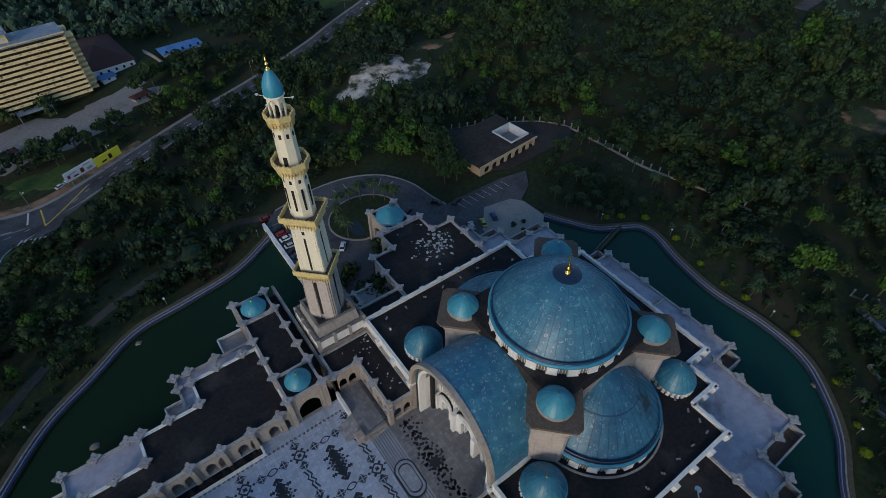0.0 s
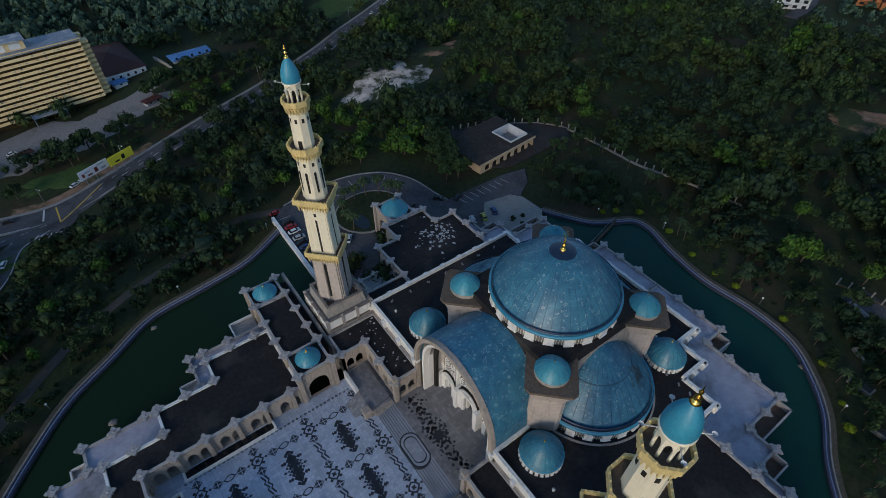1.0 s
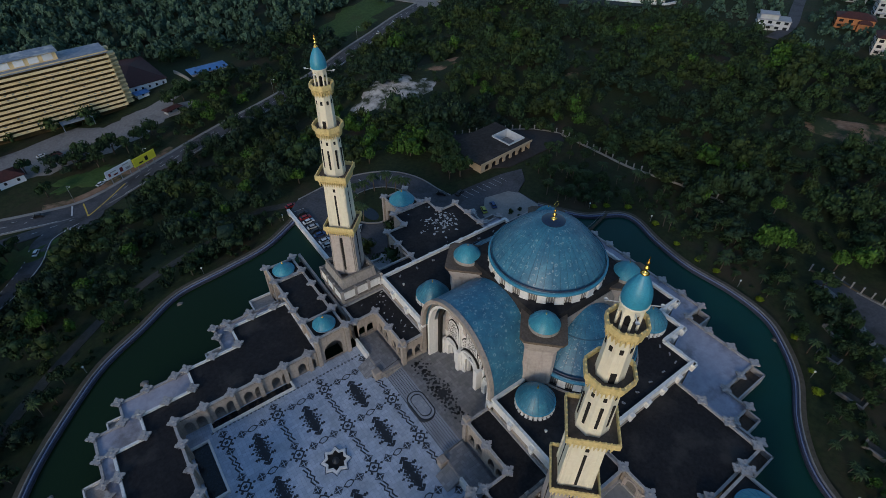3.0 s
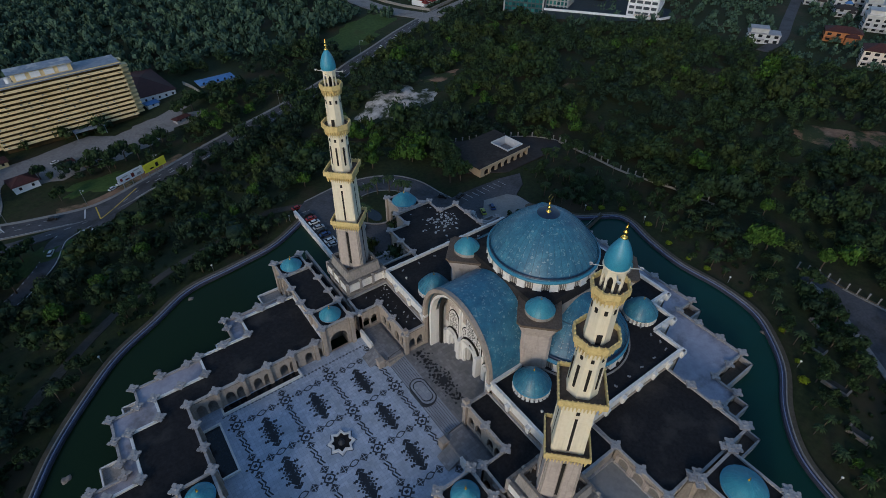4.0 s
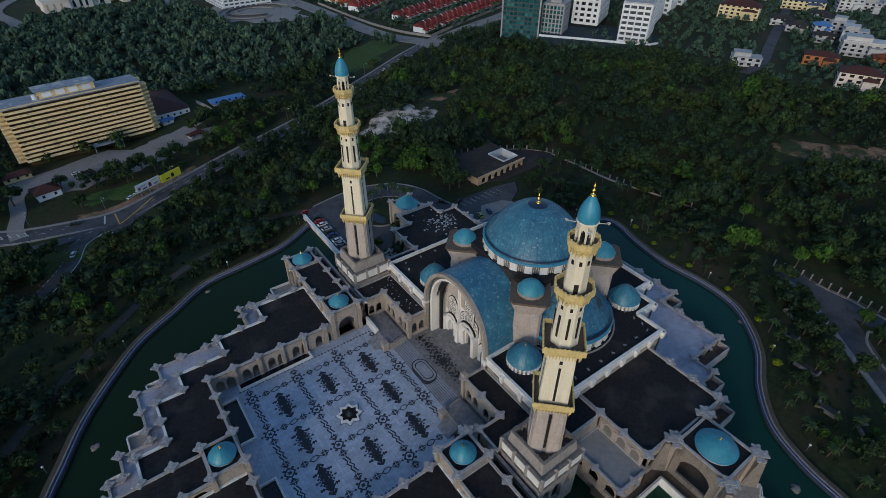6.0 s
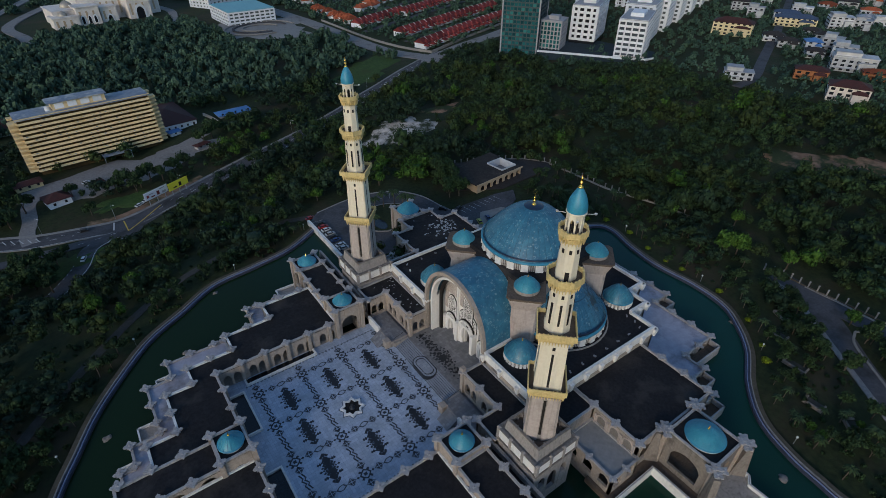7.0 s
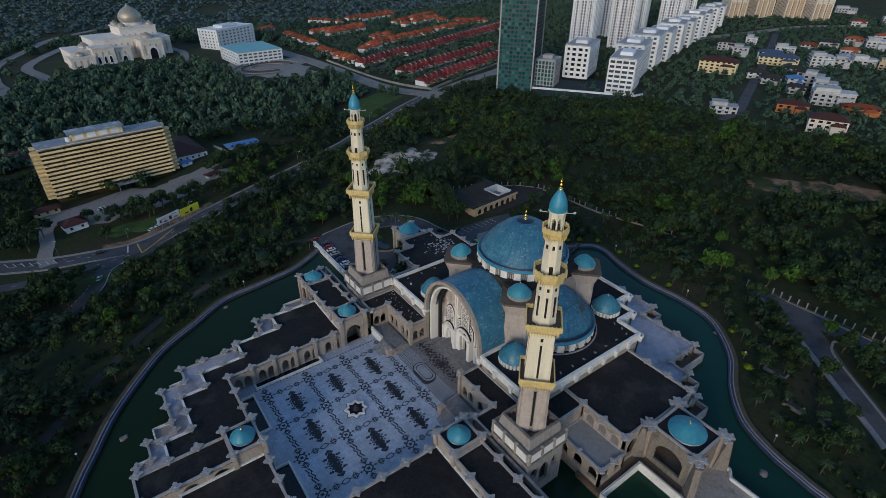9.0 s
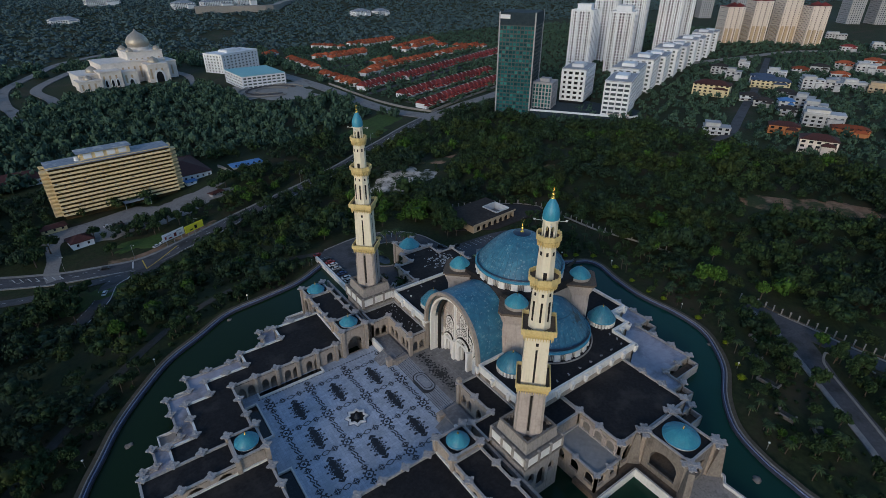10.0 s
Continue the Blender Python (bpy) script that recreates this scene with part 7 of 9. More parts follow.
def villa(x, y, turn, w, d, h, wall, roof, label, flat_roof=False, group="villas", z=None, wings=True):
    v = thing("house", label, "house", place(x, y, turn, z), group)
    fl = max(1, round(h / 3.3))
    body = part("wall", M().box(-w / 2, -d / 2, -4, w / 2, d / 2, h), wall, v)
    if flat_roof:
        part("roof", M().box(-w / 2 - 0.4, -d / 2 - 0.4, h, w / 2 + 0.4, d / 2 + 0.4, h + 0.6), roof, v)
        part("upper_wall", M().box(-w / 2 + 1, -d / 2 + 1, h + 0.6, w * 0.1, d / 2 - 1, h + 3.2), wall, v)
        part("upper_roof", M().box(-w / 2 + 0.6, -d / 2 + 0.6, h + 3.2, w * 0.1 + 0.4, d / 2 - 0.6, h + 3.6), roof, v)
    else:
        part("roof", hip_roof(M(), w, d, h, min(w, d) * 0.22), roof, v)
    if wings:
        part("wing_wall", M().box(w * 0.08, -d / 2 - d * 0.25, -4, w * 0.42, -d / 2, h * 0.72), wall, v)
        if flat_roof:
            part("wing_roof", M().box(w * 0.06, -d / 2 - d * 0.27, h * 0.72, w * 0.44, -d / 2, h * 0.72 + 0.4), roof, v)
        else:
            part("wing_roof", hip_roof(M(), w * 0.34, d * 0.3, h * 0.72, 1.8).move(Matrix.Translation((w * 0.25, -d / 2 - d * 0.11, 0))), roof, v)
    n = max(2, int(w / 4.8))
    win = M().box(-1.25, -0.12, 0, 1.25, 0.12, 1.7).mesh("window", GLASS_DARK)
    for f in range(fl):
        for k in range(n):
            u = -w / 2 + w * (k + 0.5) / n
            part("window", win, None, body, at=Matrix.Translation((u, -d / 2, 1.0 + 3.2 * f)))
        for k in range(max(1, int(d / 4))):
            part("window", win, None, body, at=Matrix.Translation((-w / 2, -d / 2 + d * (k + 0.5) / max(1, int(d / 4)), 1.0 + 3.2 * f)) @ Matrix.Rotation(math.pi / 2, 4, "Z"))
    part("terrace_slab", M().box(-w * 0.45, -d / 2 - 2.2, 3.0, w * 0.02, -d / 2, 3.25), wall, v)
    return v


# the yellow slab block in the valley
ya = math.atan2(7.6, 69.0)
yb = thing("apartment_block", "long pale yellow twelve-storey block with open galleries", "apartment block", Matrix.Translation((-130.3, 268.2, -17.0)) @ Matrix.Rotation(ya, 4, "Z"))
YW, YD, YH = 69.4, 17.0, 31.0
part("body", M().box(1.0, 2.2, -4, YW - 1.0, YD - 1, YH), YELLOW_SHADE, yb, "shaded recessed galleries")
gallery = M().box(0, 0, 0, YW, YD, 0.3).mesh("gallery_slab", YELLOW)
rail = M().add([(0, -1.1, 0.0), (YW, -1.1, 0.0), (YW, -0.3, 1.05), (0, -0.3, 1.05), (0, 0.2, 0.0), (YW, 0.2, 0), (YW, 0.05, 1.05), (0, 0.05, 1.05)], [(0, 1, 2, 3), (3, 2, 6, 7), (5, 4, 7, 6), (1, 5, 6, 2), (4, 0, 3, 7), (4, 5, 1, 0)]).box(-0.15, 0.2, 0, 0.15, YD, 1.5).box(YW - 0.15, 0.2, 0, YW + 0.15, YD, 1.5).mesh("gallery_rail", YELLOW)
for k in range(12):
    z = 0.6 + k * 2.53
    part("gallery_slab", gallery, None, yb, at=Matrix.Translation((0, 0, z)))
    part("gallery_rail", rail, None, yb, at=Matrix.Translation((0, -0.0, z + 0.3)))
    for sx, x0 in ((-1, -4.0), (1, YW)):
        part("stair_balcony", M().box(x0, 2.0, z, x0 + 4.0, 6.4, z + 1.2), YELLOW, yb)
        part("stair_balcony", M().box(x0 + (0.9 if sx < 0 else 0), 9.5, z + 1.25, x0 + 4.0 - (0.9 if sx > 0 else 0), 13.0, z + 2.4), YELLOW, yb)
for k in range(13):
    part("column", M().box(0.4 + k * (YW - 1.3) / 12, 1.3, 0, 0.9 + k * (YW - 1.3) / 12, 2.0, YH), YELLOW_SHADE, yb, "shaded gallery column")
part("roof", M().box(-0.5, -0.3, YH, YW + 0.5, YD + 0.3, YH + 0.7), ROOF_BLUE, yb, "weathered blue grey roof")
part("roof_parapet", M().box(-0.5, -0.4, YH + 0.7, YW + 0.5, -0.1, YH + 1.2), YELLOW, yb)
part("penthouse", M().box(19, 5, YH + 0.7, 47, 14, YH + 4.9), YELLOW, yb)
for k in range(4):
    part("penthouse_panel", M().box(20.6 + 6.6 * k, 4.85, YH + 1.3, 25.2 + 6.6 * k, 5.0, YH + 4.3), WALL_WHITE, yb, "white wall panel")
part("penthouse_roof", M().box(17, 3.6, YH + 4.9, 48, 15, YH + 5.4), ROOF_BLUE, yb, "weathered blue grey roof")
part("canopy", M().box(33, -6, 1.6, 49, -0.8, 1.95).box(33.2, -5.8, -4, 33.6, -5.4, 1.6).box(48.4, -5.8, -4, 48.8, -5.4, 1.6), ROOF_BLUE, yb, "grey entrance canopy")
aircon = M().box(-0.45, -0.35, 0, 0.45, 0, 0.6).mesh("air_conditioner", STEEL)
rnd = random.Random(14)
for k in range(12):
    for u in range(18):
        if rnd.random() < 0.42:
            part("air_conditioner", aircon, None, yb, at=Matrix.Translation((2.2 + 3.8 * u + rnd.uniform(-0.9, 0.9), -0.42, 0.95 + k * 2.53 + rnd.uniform(0, 0.5))))
part("water_tank", M().lathe([(1.4, 0), (1.4, 2.2), (0.1, 2.6)], 12, (17, 7, YH + 0.7)), WALL_WHITE, yb, "white water tank")


def shed(x, y, turn, w, d, h, wall, roof, label, rise=2.4, name="low_building"):
    s = thing(name, label, "building", place(x, y, turn), "low buildings")
    body = part("wall", M().box(-w / 2, -d / 2, -4, w / 2, d / 2, h), wall, s)
    part("roof", hip_roof(M(), w, d, h, rise, 0.8), roof, s)
    win = M().box(-0.6, -0.1, 0, 0.6, 0.1, 1.4).mesh("window", GLASS_DARK)
    for k in range(int(w / 4)):
        part("window", win, None, body, at=Matrix.Translation((-w / 2 + (k + 0.5) * w / int(w / 4), -d / 2, 1.2)))
    return s


shed(-50.5, 315, 0.12, 25, 48, 4.4, WALL_WHITE, ROOF_MAROON, "low white hall with a dark maroon roof", 4.0)
shed(-160, 357, 0.12, 50, 22, 4.6, WALL_WHITE, ROOF_MAROON, "long white building with a maroon roof", 3.5)
shed(-125, 229, 0.22, 11, 10, 3.8, WALL_WHITE, ROOF_MAROON, "small white guard house with a maroon roof", 2.6)
shed(-137, 257, 0.2, 13, 7, 3.0, YELLOW, ROOF_MAROON, "open yellow shelter with a maroon roof", 1.2)
shed(-9, 294, 0.06, 23, 10, 1.2, WALL_GREY, ROOF_BLUESHEET, "long shed with a bright blue sheet roof", 1.2)
shed(-52, 286, 0.2, 7, 5, 2.6, WALL_WHITE, ROOF_BLUESHEET, "small kiosk with a blue sheet roof", 0.8)
shed(-104, 239, 0.3, 4, 3, 2.4, WALL_GREY, ROOF_MAROON, "tiny shelter with a red roof", 0.9)
shed(-42, 256, 0.4, 9, 4, 2.6, WALL_GREY, ROOF_MAROON, "low open shelter with a dark red roof", 1.0)
solid("yard_wall", ribbon(smooth_line([(-28, 303), (-25, 292), (-22, 277)], 4), -0.3, 0.3, 2.0, thick=4.0), CONCRETE, "pale yard wall beside the blue-roofed shed", kind="structure")

# pump house behind the mosque
ph = thing("service_building", "low beige service building with dark roof and open light well", "building", Matrix.Translation((46.6, 81.6, -2.4)) @ Matrix.Rotation(0.1, 4, "Z") @ Matrix.Diagonal((0.86, 1.0, 0.76, 1)))
part("wall", wall_strip(M(), (0, 0), (37, 0), -1, 5.2, 0.5, [(4.5 + 5.0 * k, 1.6, 0.2, 2.6, 1.3, 0) for k in range(7)]), WALL_BEIGE, ph)
part("wall", M().box(0, 0.5, -1, 0.5, 22, 5.2), WALL_BEIGE, ph)
part("wall", M().box(36.5, 0.5, -1, 37, 22, 5.2), WALL_BEIGE, ph)
part("wall", M().box(0.5, 21.5, -1, 36.5, 22, 5.2), WALL_BEIGE, ph)
# Near-black sheet: the room's darkness is in its colour.
part("inside", M().box(0.6, 2.0, -1, 36.4, 2.3, 5.0), DARK, ph, "dark interior")
part("roof", M().box(-0.6, -0.3, 5.2, 24, 23, 5.7).box(24, -0.3, 5.2, 36, 3.0, 5.7).box(24, 14.0, 5.2, 36, 23, 5.7).box(36, -0.3, 5.2, 37.6, 23, 5.7), ROOF_BROWN, ph, "stained dark brown flat roof")
part("light_well", M().box(24, 3.0, 1.2, 36, 3.4, 6.6).box(24, 13.6, 1.2, 36, 14.0, 6.6).box(24, 3.4, 1.2, 24.4, 13.6, 6.6).box(35.6, 3.4, 1.2, 36, 13.6, 6.6), WALL_VILLA, ph, "white rim of the light well")
part("well_floor", M().box(24.4, 3.4, 1.0, 35.6, 13.6, 1.2), GRAVEL, ph, "pale floor of the light well")
part("parapet", M().box(-0.6, -0.55, 4.9, 37.6, -0.3, 6.2), WALL_BEIGE, ph, "pale parapet along the roof edge")
solid("service_yard", M().prism([(40, 90), (52, 117), (63, 113), (77, 107), (92, 97), (100, 86), (96, 80), (60, 78)], -4.0, -2.2), ROOF_DARK, "dark paved service yard", kind="structure")
FENCE = smooth_line([(48, 119), (63, 114), (77, 108), (92, 98), (99.5, 88), (101, 75), (102, 63), (103, 49), (106, 38), (110, 25), (113, 8)], 5)
fence = thing("boundary_fence", "low boundary wall with white posts along the woods", "fence")
part("fence_wall", ribbon(FENCE, -0.2, 0.2, 0.9, thick=2.4), CONCRETE, fence)
post = M().box(-0.22, -0.22, -1.0, 0.22, 0.22, 2.8).taper(0, 0, 2.8, 0.32, 0.32, 3.1, 0.1, 0.1).mesh("fence_post", CONCRETE)


def fence_posts(line, step, holder):
    left = 0.0
    for a, b in zip(line, line[1:]):
        L = math.dist(a, b)
        while left < L:
            x, y = a[0] + (b[0] - a[0]) * left / L, a[1] + (b[1] - a[1]) * left / L
            part("fence_post", post, None, holder, at=Matrix.Translation((x, y, gz(x, y))))
            left += step
        left -= L


fence_posts(FENCE, 3.6, fence)
FENCE2 = smooth_line([(103, -32), (105.4, -40), (105.8, -48.3), (106.8, -61.8), (107.4, -73.8), (109.5, -84.5), (116, -100)], 5)
fence = thing("boundary_fence", "low boundary wall with pale posts beside the road", "fence")
part("fence_wall", ribbon(FENCE2, -0.2, 0.2, 0.7, thick=2.4), BROWN_PATH, fence)
fence_posts(FENCE2, 3.2, fence)

# billboards by the road
for x, y, w, mat, lab in ((-80.4, 199.2, 14.0, WALL_WHITE, "white roadside billboard with red and grey picture"), (-68.2, 203.4, 12.4, None, "yellow roadside billboard with dark shapes")):
    bb = thing("billboard", lab, "billboard", place(x, y, 0.45, -20.6), "roadside billboards")
    by = surface("billboard_yellow", (0.75, 0.68, 0.04), (0.82, 0.75, 0.06), 0.6, 1.0, bump=0) if mat is None else mat
    part("panel", M().box(-w / 2, -0.15, 3.8, w / 2, 0.15, 8.2), by, bb)
    for u in (-w * 0.35, 0, w * 0.35):
        part("post", M().box(u - 0.15, 0.15, -3, u + 0.15, 0.45, 6.4), STEEL, bb)
    for k, (u, z0, ww, hh) in enumerate(((-3, 6.4, 3.0, 0.5), (1.0, 4.6, 1.6, 2.2), (3.6, 7.0, 3.2, 0.5), (-2.2, 4.6, 2.2, 0.7), (4.4, 4.5, 2.4, 1.1), (-5.2, 5.0, 1.2, 1.6))):
        if mat is None and k not in (1, 3):
            continue
        m2 = (ROOF_RED if k % 2 else WALL_GREY) if mat is not None else DARK
        part("panel_mark", M().box(u - ww / 2, -0.19, z0, u + ww / 2, -0.155, z0 + hh), m2, bb)

# ---- second mosque far off ----
fm = thing("distant_mosque", "large pale stone mosque with a dull golden dome", "mosque", Matrix.Translation((-31.0, 717.0, -16.0)) @ Matrix.Rotation(0.16, 4, "Z"))
for x0, y0, x1, y1, h in ((-32, -10, 46, 42, 26), (4, 0, 48, 40, 36), (-62, -22, -22, 24, 17), (-66, -34, -40, -14, 12), (-40, -30, -16, -8, 20), (-14, -26, 4, -8, 17), (16, -30, 42, -6, 23), (36, -8, 60, 30, 22)):
    part("wall", M().box(x0, y0, -5, x1, y1, h), PALE_STONE, fm)
    part("cornice", M().box(x0 - 0.8, y0 - 0.8, h, x1 + 0.8, y1 + 0.8, h + 1.2), PALE_STONE, fm)
    for u_ in range(int((x1 - x0) / 7)):
        xx = x0 + 3.5 + 7 * u_
        part("panel_recess", M().box(xx - 1.1, y0 - 0.12, h * 0.25, xx + 1.1, y0 - 0.02, h * 0.8), WALL_BEIGE, fm, "shallow tan wall panel")
part("drum", M().lathe([(13, 36), (13, 41)], 40, (26, 20, 0)), PALE_STONE, fm)
part("dome", M().lathe([(12.6, 41), (14, 44), (14.2, 47), (12.8, 51), (9.5, 55), (5, 58), (1.5, 60.5), (0.3, 63)], 40, (26, 20, 0)), GOLD_DULL, fm, "dull golden dome")
for x, y, z, r in ((9, 5, 36, 4.6), (43, 5, 36, 4.6), (9, 35, 36, 4.6), (43, 35, 36, 4.6), (29, -16, 23, 6.5), (-42, -2, 17, 6.5), (-53, -24, 12, 4.5)):
    part("small_dome", M().lathe([(r, 0), (r * 1.05, r * 0.25), (r * 0.9, r * 0.6), (r * 0.5, r * 0.9), (0.1, r * 1.2)], 24, (x, y, z + 1.2)), GOLD_DULL, fm, "small dull golden dome")
for x, y, hw, z0, z1 in ((29, -30.3, 6.5, -2, 17), (-5, -26.3, 3.5, -2, 10), (-28, -30.3, 2.0, 3, 12), (-35, -30.3, 2.0, 3, 12), (-22, -30.3, 2.0, 3, 12)):
    part("arch_recess", vault_shell([(p, q) for p, q in vault_line(hw, z0 + (z1 - z0) * 0.55, (z1 - z0) * 0.45, 12, z0)], [(p * 0.72, z0 + (q - z0) * 0.86) for p, q in vault_line(hw, z0 + (z1 - z0) * 0.55, (z1 - z0) * 0.45, 12, z0)], -0.5, 0.4).move(Matrix.Translation((x, y, 0)) @ Matrix.Rotation(-math.pi / 2, 4, "Z")), WALL_WHITE, fm)
    pts = [(p * 0.7, z0 + (q - z0) * 0.85) for p, q in vault_line(hw, z0 + (z1 - z0) * 0.55, (z1 - z0) * 0.45, 12, z0)]
    part("arch_opening", M().add([(x + p, y - 0.05, q) for p, q in pts], [tuple(range(len(pts)))]), GLASS_DARK, fm, "dark arch opening")
win = M().box(-0.8, -0.15, 0, 0.8, 0.15, 4.5).mesh("window", GLASS_DARK)
for k in range(6):
    part("window", win, None, fm, at=Matrix.Translation((60.1, -5 + 6 * k, 6)) @ Matrix.Rotation(math.pi / 2, 4, "Z"))
    part("window", win, None, fm, at=Matrix.Translation((-58 + 5.5 * k, -22.1, 4)))

# white offices with a teal roof
tower_block("office_building", "white six-storey office block with window bands", place(108, 730, 0.5, -14), 70, 36, 24, 6, 10, 6, WALL_WHITE, GLASS_GREY, 0.55, 0.5, cat="office block")
tower_block("office_building", "white low office block with a teal roof", place(101, 606, 0.04, -14), 56, 66, 14.5, 4, 9, 11, WALL_WHITE, GLASS_GREY, 0.5, 0.28, ROOF_TEAL, cat="office block", crown=False)
patch("plaza", 100, 545, 60, 52, -0.2, CONCRETE, "grey paved plaza before the white offices", 8.0, 0.8, 0.2)
for k, r in enumerate((20, 30, 40)):
    solid("plaza_kerb", ribbon([(100 + r * math.cos(a / 10), 545 + r * math.sin(a / 10) * 0.8) for a in range(0, 50)], -1.2, 1.2, 2.2, thick=1.0), ASPHALT if k % 2 else CONCRETE, "curved plaza drive", kind="structure")

# glass office tower and the white blocks beside it
tower_block("glass_tower", "teal glass office tower with a dark crown", place(270, 290, 0.6, -11), 40, 34, 84, 23, 12, 10, TOWER_FRAME, GLASS_TEAL, 0.3, 0.16, cat="office tower", crown=False)
gt = thing("tower_crown", "dark louvred crown on the glass tower", "roof structure", place(270, 290, 0.6, 73.4))
part("crown", M().box(-20.3, -17.3, 0, 20.3, 17.3, 11), TOWER_DARK, gt)
for fx_, fy_ in ((-20, -17), (20, -17), (-20, 17)):
    part("corner_fin", M().box(fx_ - 0.6, fy_ - 0.6, -84, fx_ + 0.6, fy_ + 0.6, 11.3), WALL_GREY, gt, "pale grey corner fin")
part("sign_plate", M().box(-20.6, 7, 5.5, -20.3, 16.5, 9.0), WALL_WHITE, gt, "plain white sign plate")
tower_block("office_annex", "grey glass annex beside the tower", place(287, 268, 0.5, -10), 22, 20, 30, 8, 7, 6, WALL_GREY, GLASS_TEAL, 0.2, 0.3, cat="office block")
for k, (x, y, w, d, h, fl) in enumerate(((340, 272, 48, 25, 38, 6), (335, 213, 52, 24, 36, 7))):
    tower_block("apartment_building", "white mid-rise apartment building with dark window grid", place(x, y, 0.5, -9), w, d, h, fl, 8, 4, WALL_WHITE, GLASS_DARK if k == 0 else GLASS_BLUE, 0.46, 0.4 if k == 0 else 0.2, WALL_GREY, group="white mid-rise blocks", cat="apartment building", base=9.0 if k == 0 else 6.0)
POD = [(262, 262), (284, 232), (303, 205), (318, 186), (332, 184), (352, 200), (340, 262), (300, 282)]
solid("podium", M().prism(POD, -16, -3.6), TOWER_DARK, "dark podium with shops under the white blocks", "podium")
pod_edge = thing("podium_edge", "white edge band along the dark podium", "podium edge")
for a, b in zip(POD[:5], POD[1:5]):
    d = (Vector(b) - Vector(a)).normalized()
    q0 = Vector((-d.y, d.x)) * 0.5
    part("edge_band", M().prism([tuple(Vector(a) - q0), tuple(Vector(b) - q0), tuple(Vector(b) + q0), tuple(Vector(a) + q0)], -3.6, -1.9), WALL_WHITE, pod_edge)
solid("podium_canopy", M().prism([(306, 203), (319, 188), (329, 194), (316, 210)], -2.2, -1.4), WALL_PINK, "flat pale canopy on the podium edge", "canopy")
for k in range(9):
    t = k / 8
    x, y = 392 + (790 - 392) * t, 248 + (388 - 248) * t
    tower_block("apartment_building", "white terraced mid-rise apartment building", place(x, y, 0.45, -6), 46, 28, 34 + 3 * (k % 2), 8, 7, 4, WALL_WHITE, GLASS_GREY, 0.48, 0.4, WALL_GREY, group="white mid-rise blocks", cat="apartment building")
for k, (x, y, h) in enumerate(((470, 384, 78), (528, 366, 75), (596, 400, 100), (655, 380, 104), (735, 410, 108), (585, 440, 84), (700, 470, 104))):
    w, d = (31, 27) if k == 0 else (36, 30)
    t = tower_block("residential_tower", "tall white residential tower with ribbed windows", place(x, y, 0.5, -6), w, d, h, round(h / 3.6), 10, 8, WALL_WHITE, GLASS_DARK, 0.36, 0.4, group="white towers", cat="tower block")
    for side_, ext in ((0, w), (1, d)):
        for f_ in (-0.46, -0.16, 0.16, 0.46):
            rib = M().box(f_ * ext - 1.3, -(d if side_ == 0 else w) / 2 - 1.5, 0, f_ * ext + 1.3, -(d if side_ == 0 else w) / 2 + 0.2, h + 1.5)
            part("bay", rib.move(Matrix.Rotation(-math.pi / 2 * side_, 4, "Z")), WALL_WHITE, t, "projecting white bay")
    part("recess", M().box(-1.6, -d / 2 - 0.25, 0, 1.6, -d / 2, h), TOWER_DARK, t, "dark vertical recess")
    part("corner_glass", M().box(-w / 2 - 0.3, -d / 2 - 0.3, 6, -w / 2 + 3.4, -d / 2 + 3.0, h - 4), GLASS_BLUE, t, "blue grey corner glazing")
    part("penthouse", M().box(-w * 0.3, -d * 0.34, h + 1.0, w * 0.3, d * 0.3, h + 7.5), WALL_WHITE, t)
    part("penthouse_roof", M().box(-w * 0.33, -d * 0.37, h + 7.5, w * 0.33, d * 0.33, h + 8.2), WALL_WHITE, t)
for k, (x, y, h) in enumerate(((930, 432, 60), (965, 402, 70), (1000, 368, 72), (1008, 325, 64))):
    t = tower_block("residential_tower", "tall cream residential tower with tan lower floors and red roof", place(x, y, 0.9, -2), 38, 30, h, round(h / 3.4), 9, 7, WALL_PINK, GLASS_DARK, 0.52, 0.5, ROOF_RED, group="beige towers", cat="tower block", crown=False, lower=(WALL_BEIGE, 0.42))
    for f_ in (-14, -7, 7, 14):
        for m_, z0, z1 in ((WALL_BEIGE, 0, h * 0.42), (WALL_PINK, h * 0.42, h + 1)):
            part("bay", M().box(f_ - 2.0, -16.6, z0, f_ + 2.0, -15, z1), m_, t, "projecting bay")
        part("bay_window", M().box(f_ - 0.8, -16.75, 3, f_ + 0.8, -16.6, h - 2), GLASS_DARK, t, "dark window strip")
    for f_ in (-9, 2, 10):
        for m_, z0, z1 in ((WALL_BEIGE, 0, h * 0.42), (WALL_PINK, h * 0.42, h + 1)):
            part("bay", M().box(-20.2, f_ - 2.2, z0, -19, f_ + 2.2, z1), m_, t, "projecting bay")
    part("stripe", M().box(-3, -15.4, 0, 3, -15.0, h), TOWER_DARK, t, "dark vertical recess")
    for f_ in (-11, 11):
        part("hip_roof", hip_roof(M(), 14, 16, h + 2.2, 5.0).move(Matrix.Translation((f_, -6, 0))), ROOF_RED, t, "red hipped roof")
for x, y, h in ((1330, 715, 130), (1400, 660, 130), (1450, 420, 125), (1500, 380, 130), (1560, 330, 125), (1280, 760, 125)):
    tower_block("residential_tower", "distant grey residential tower", place(x, y, 0.8, -2), 46, 30, h, 32, 10, 6, WALL_GREY, GLASS_BLUE, 0.45, 0.5, group="grey towers", cat="tower block", crown=False)

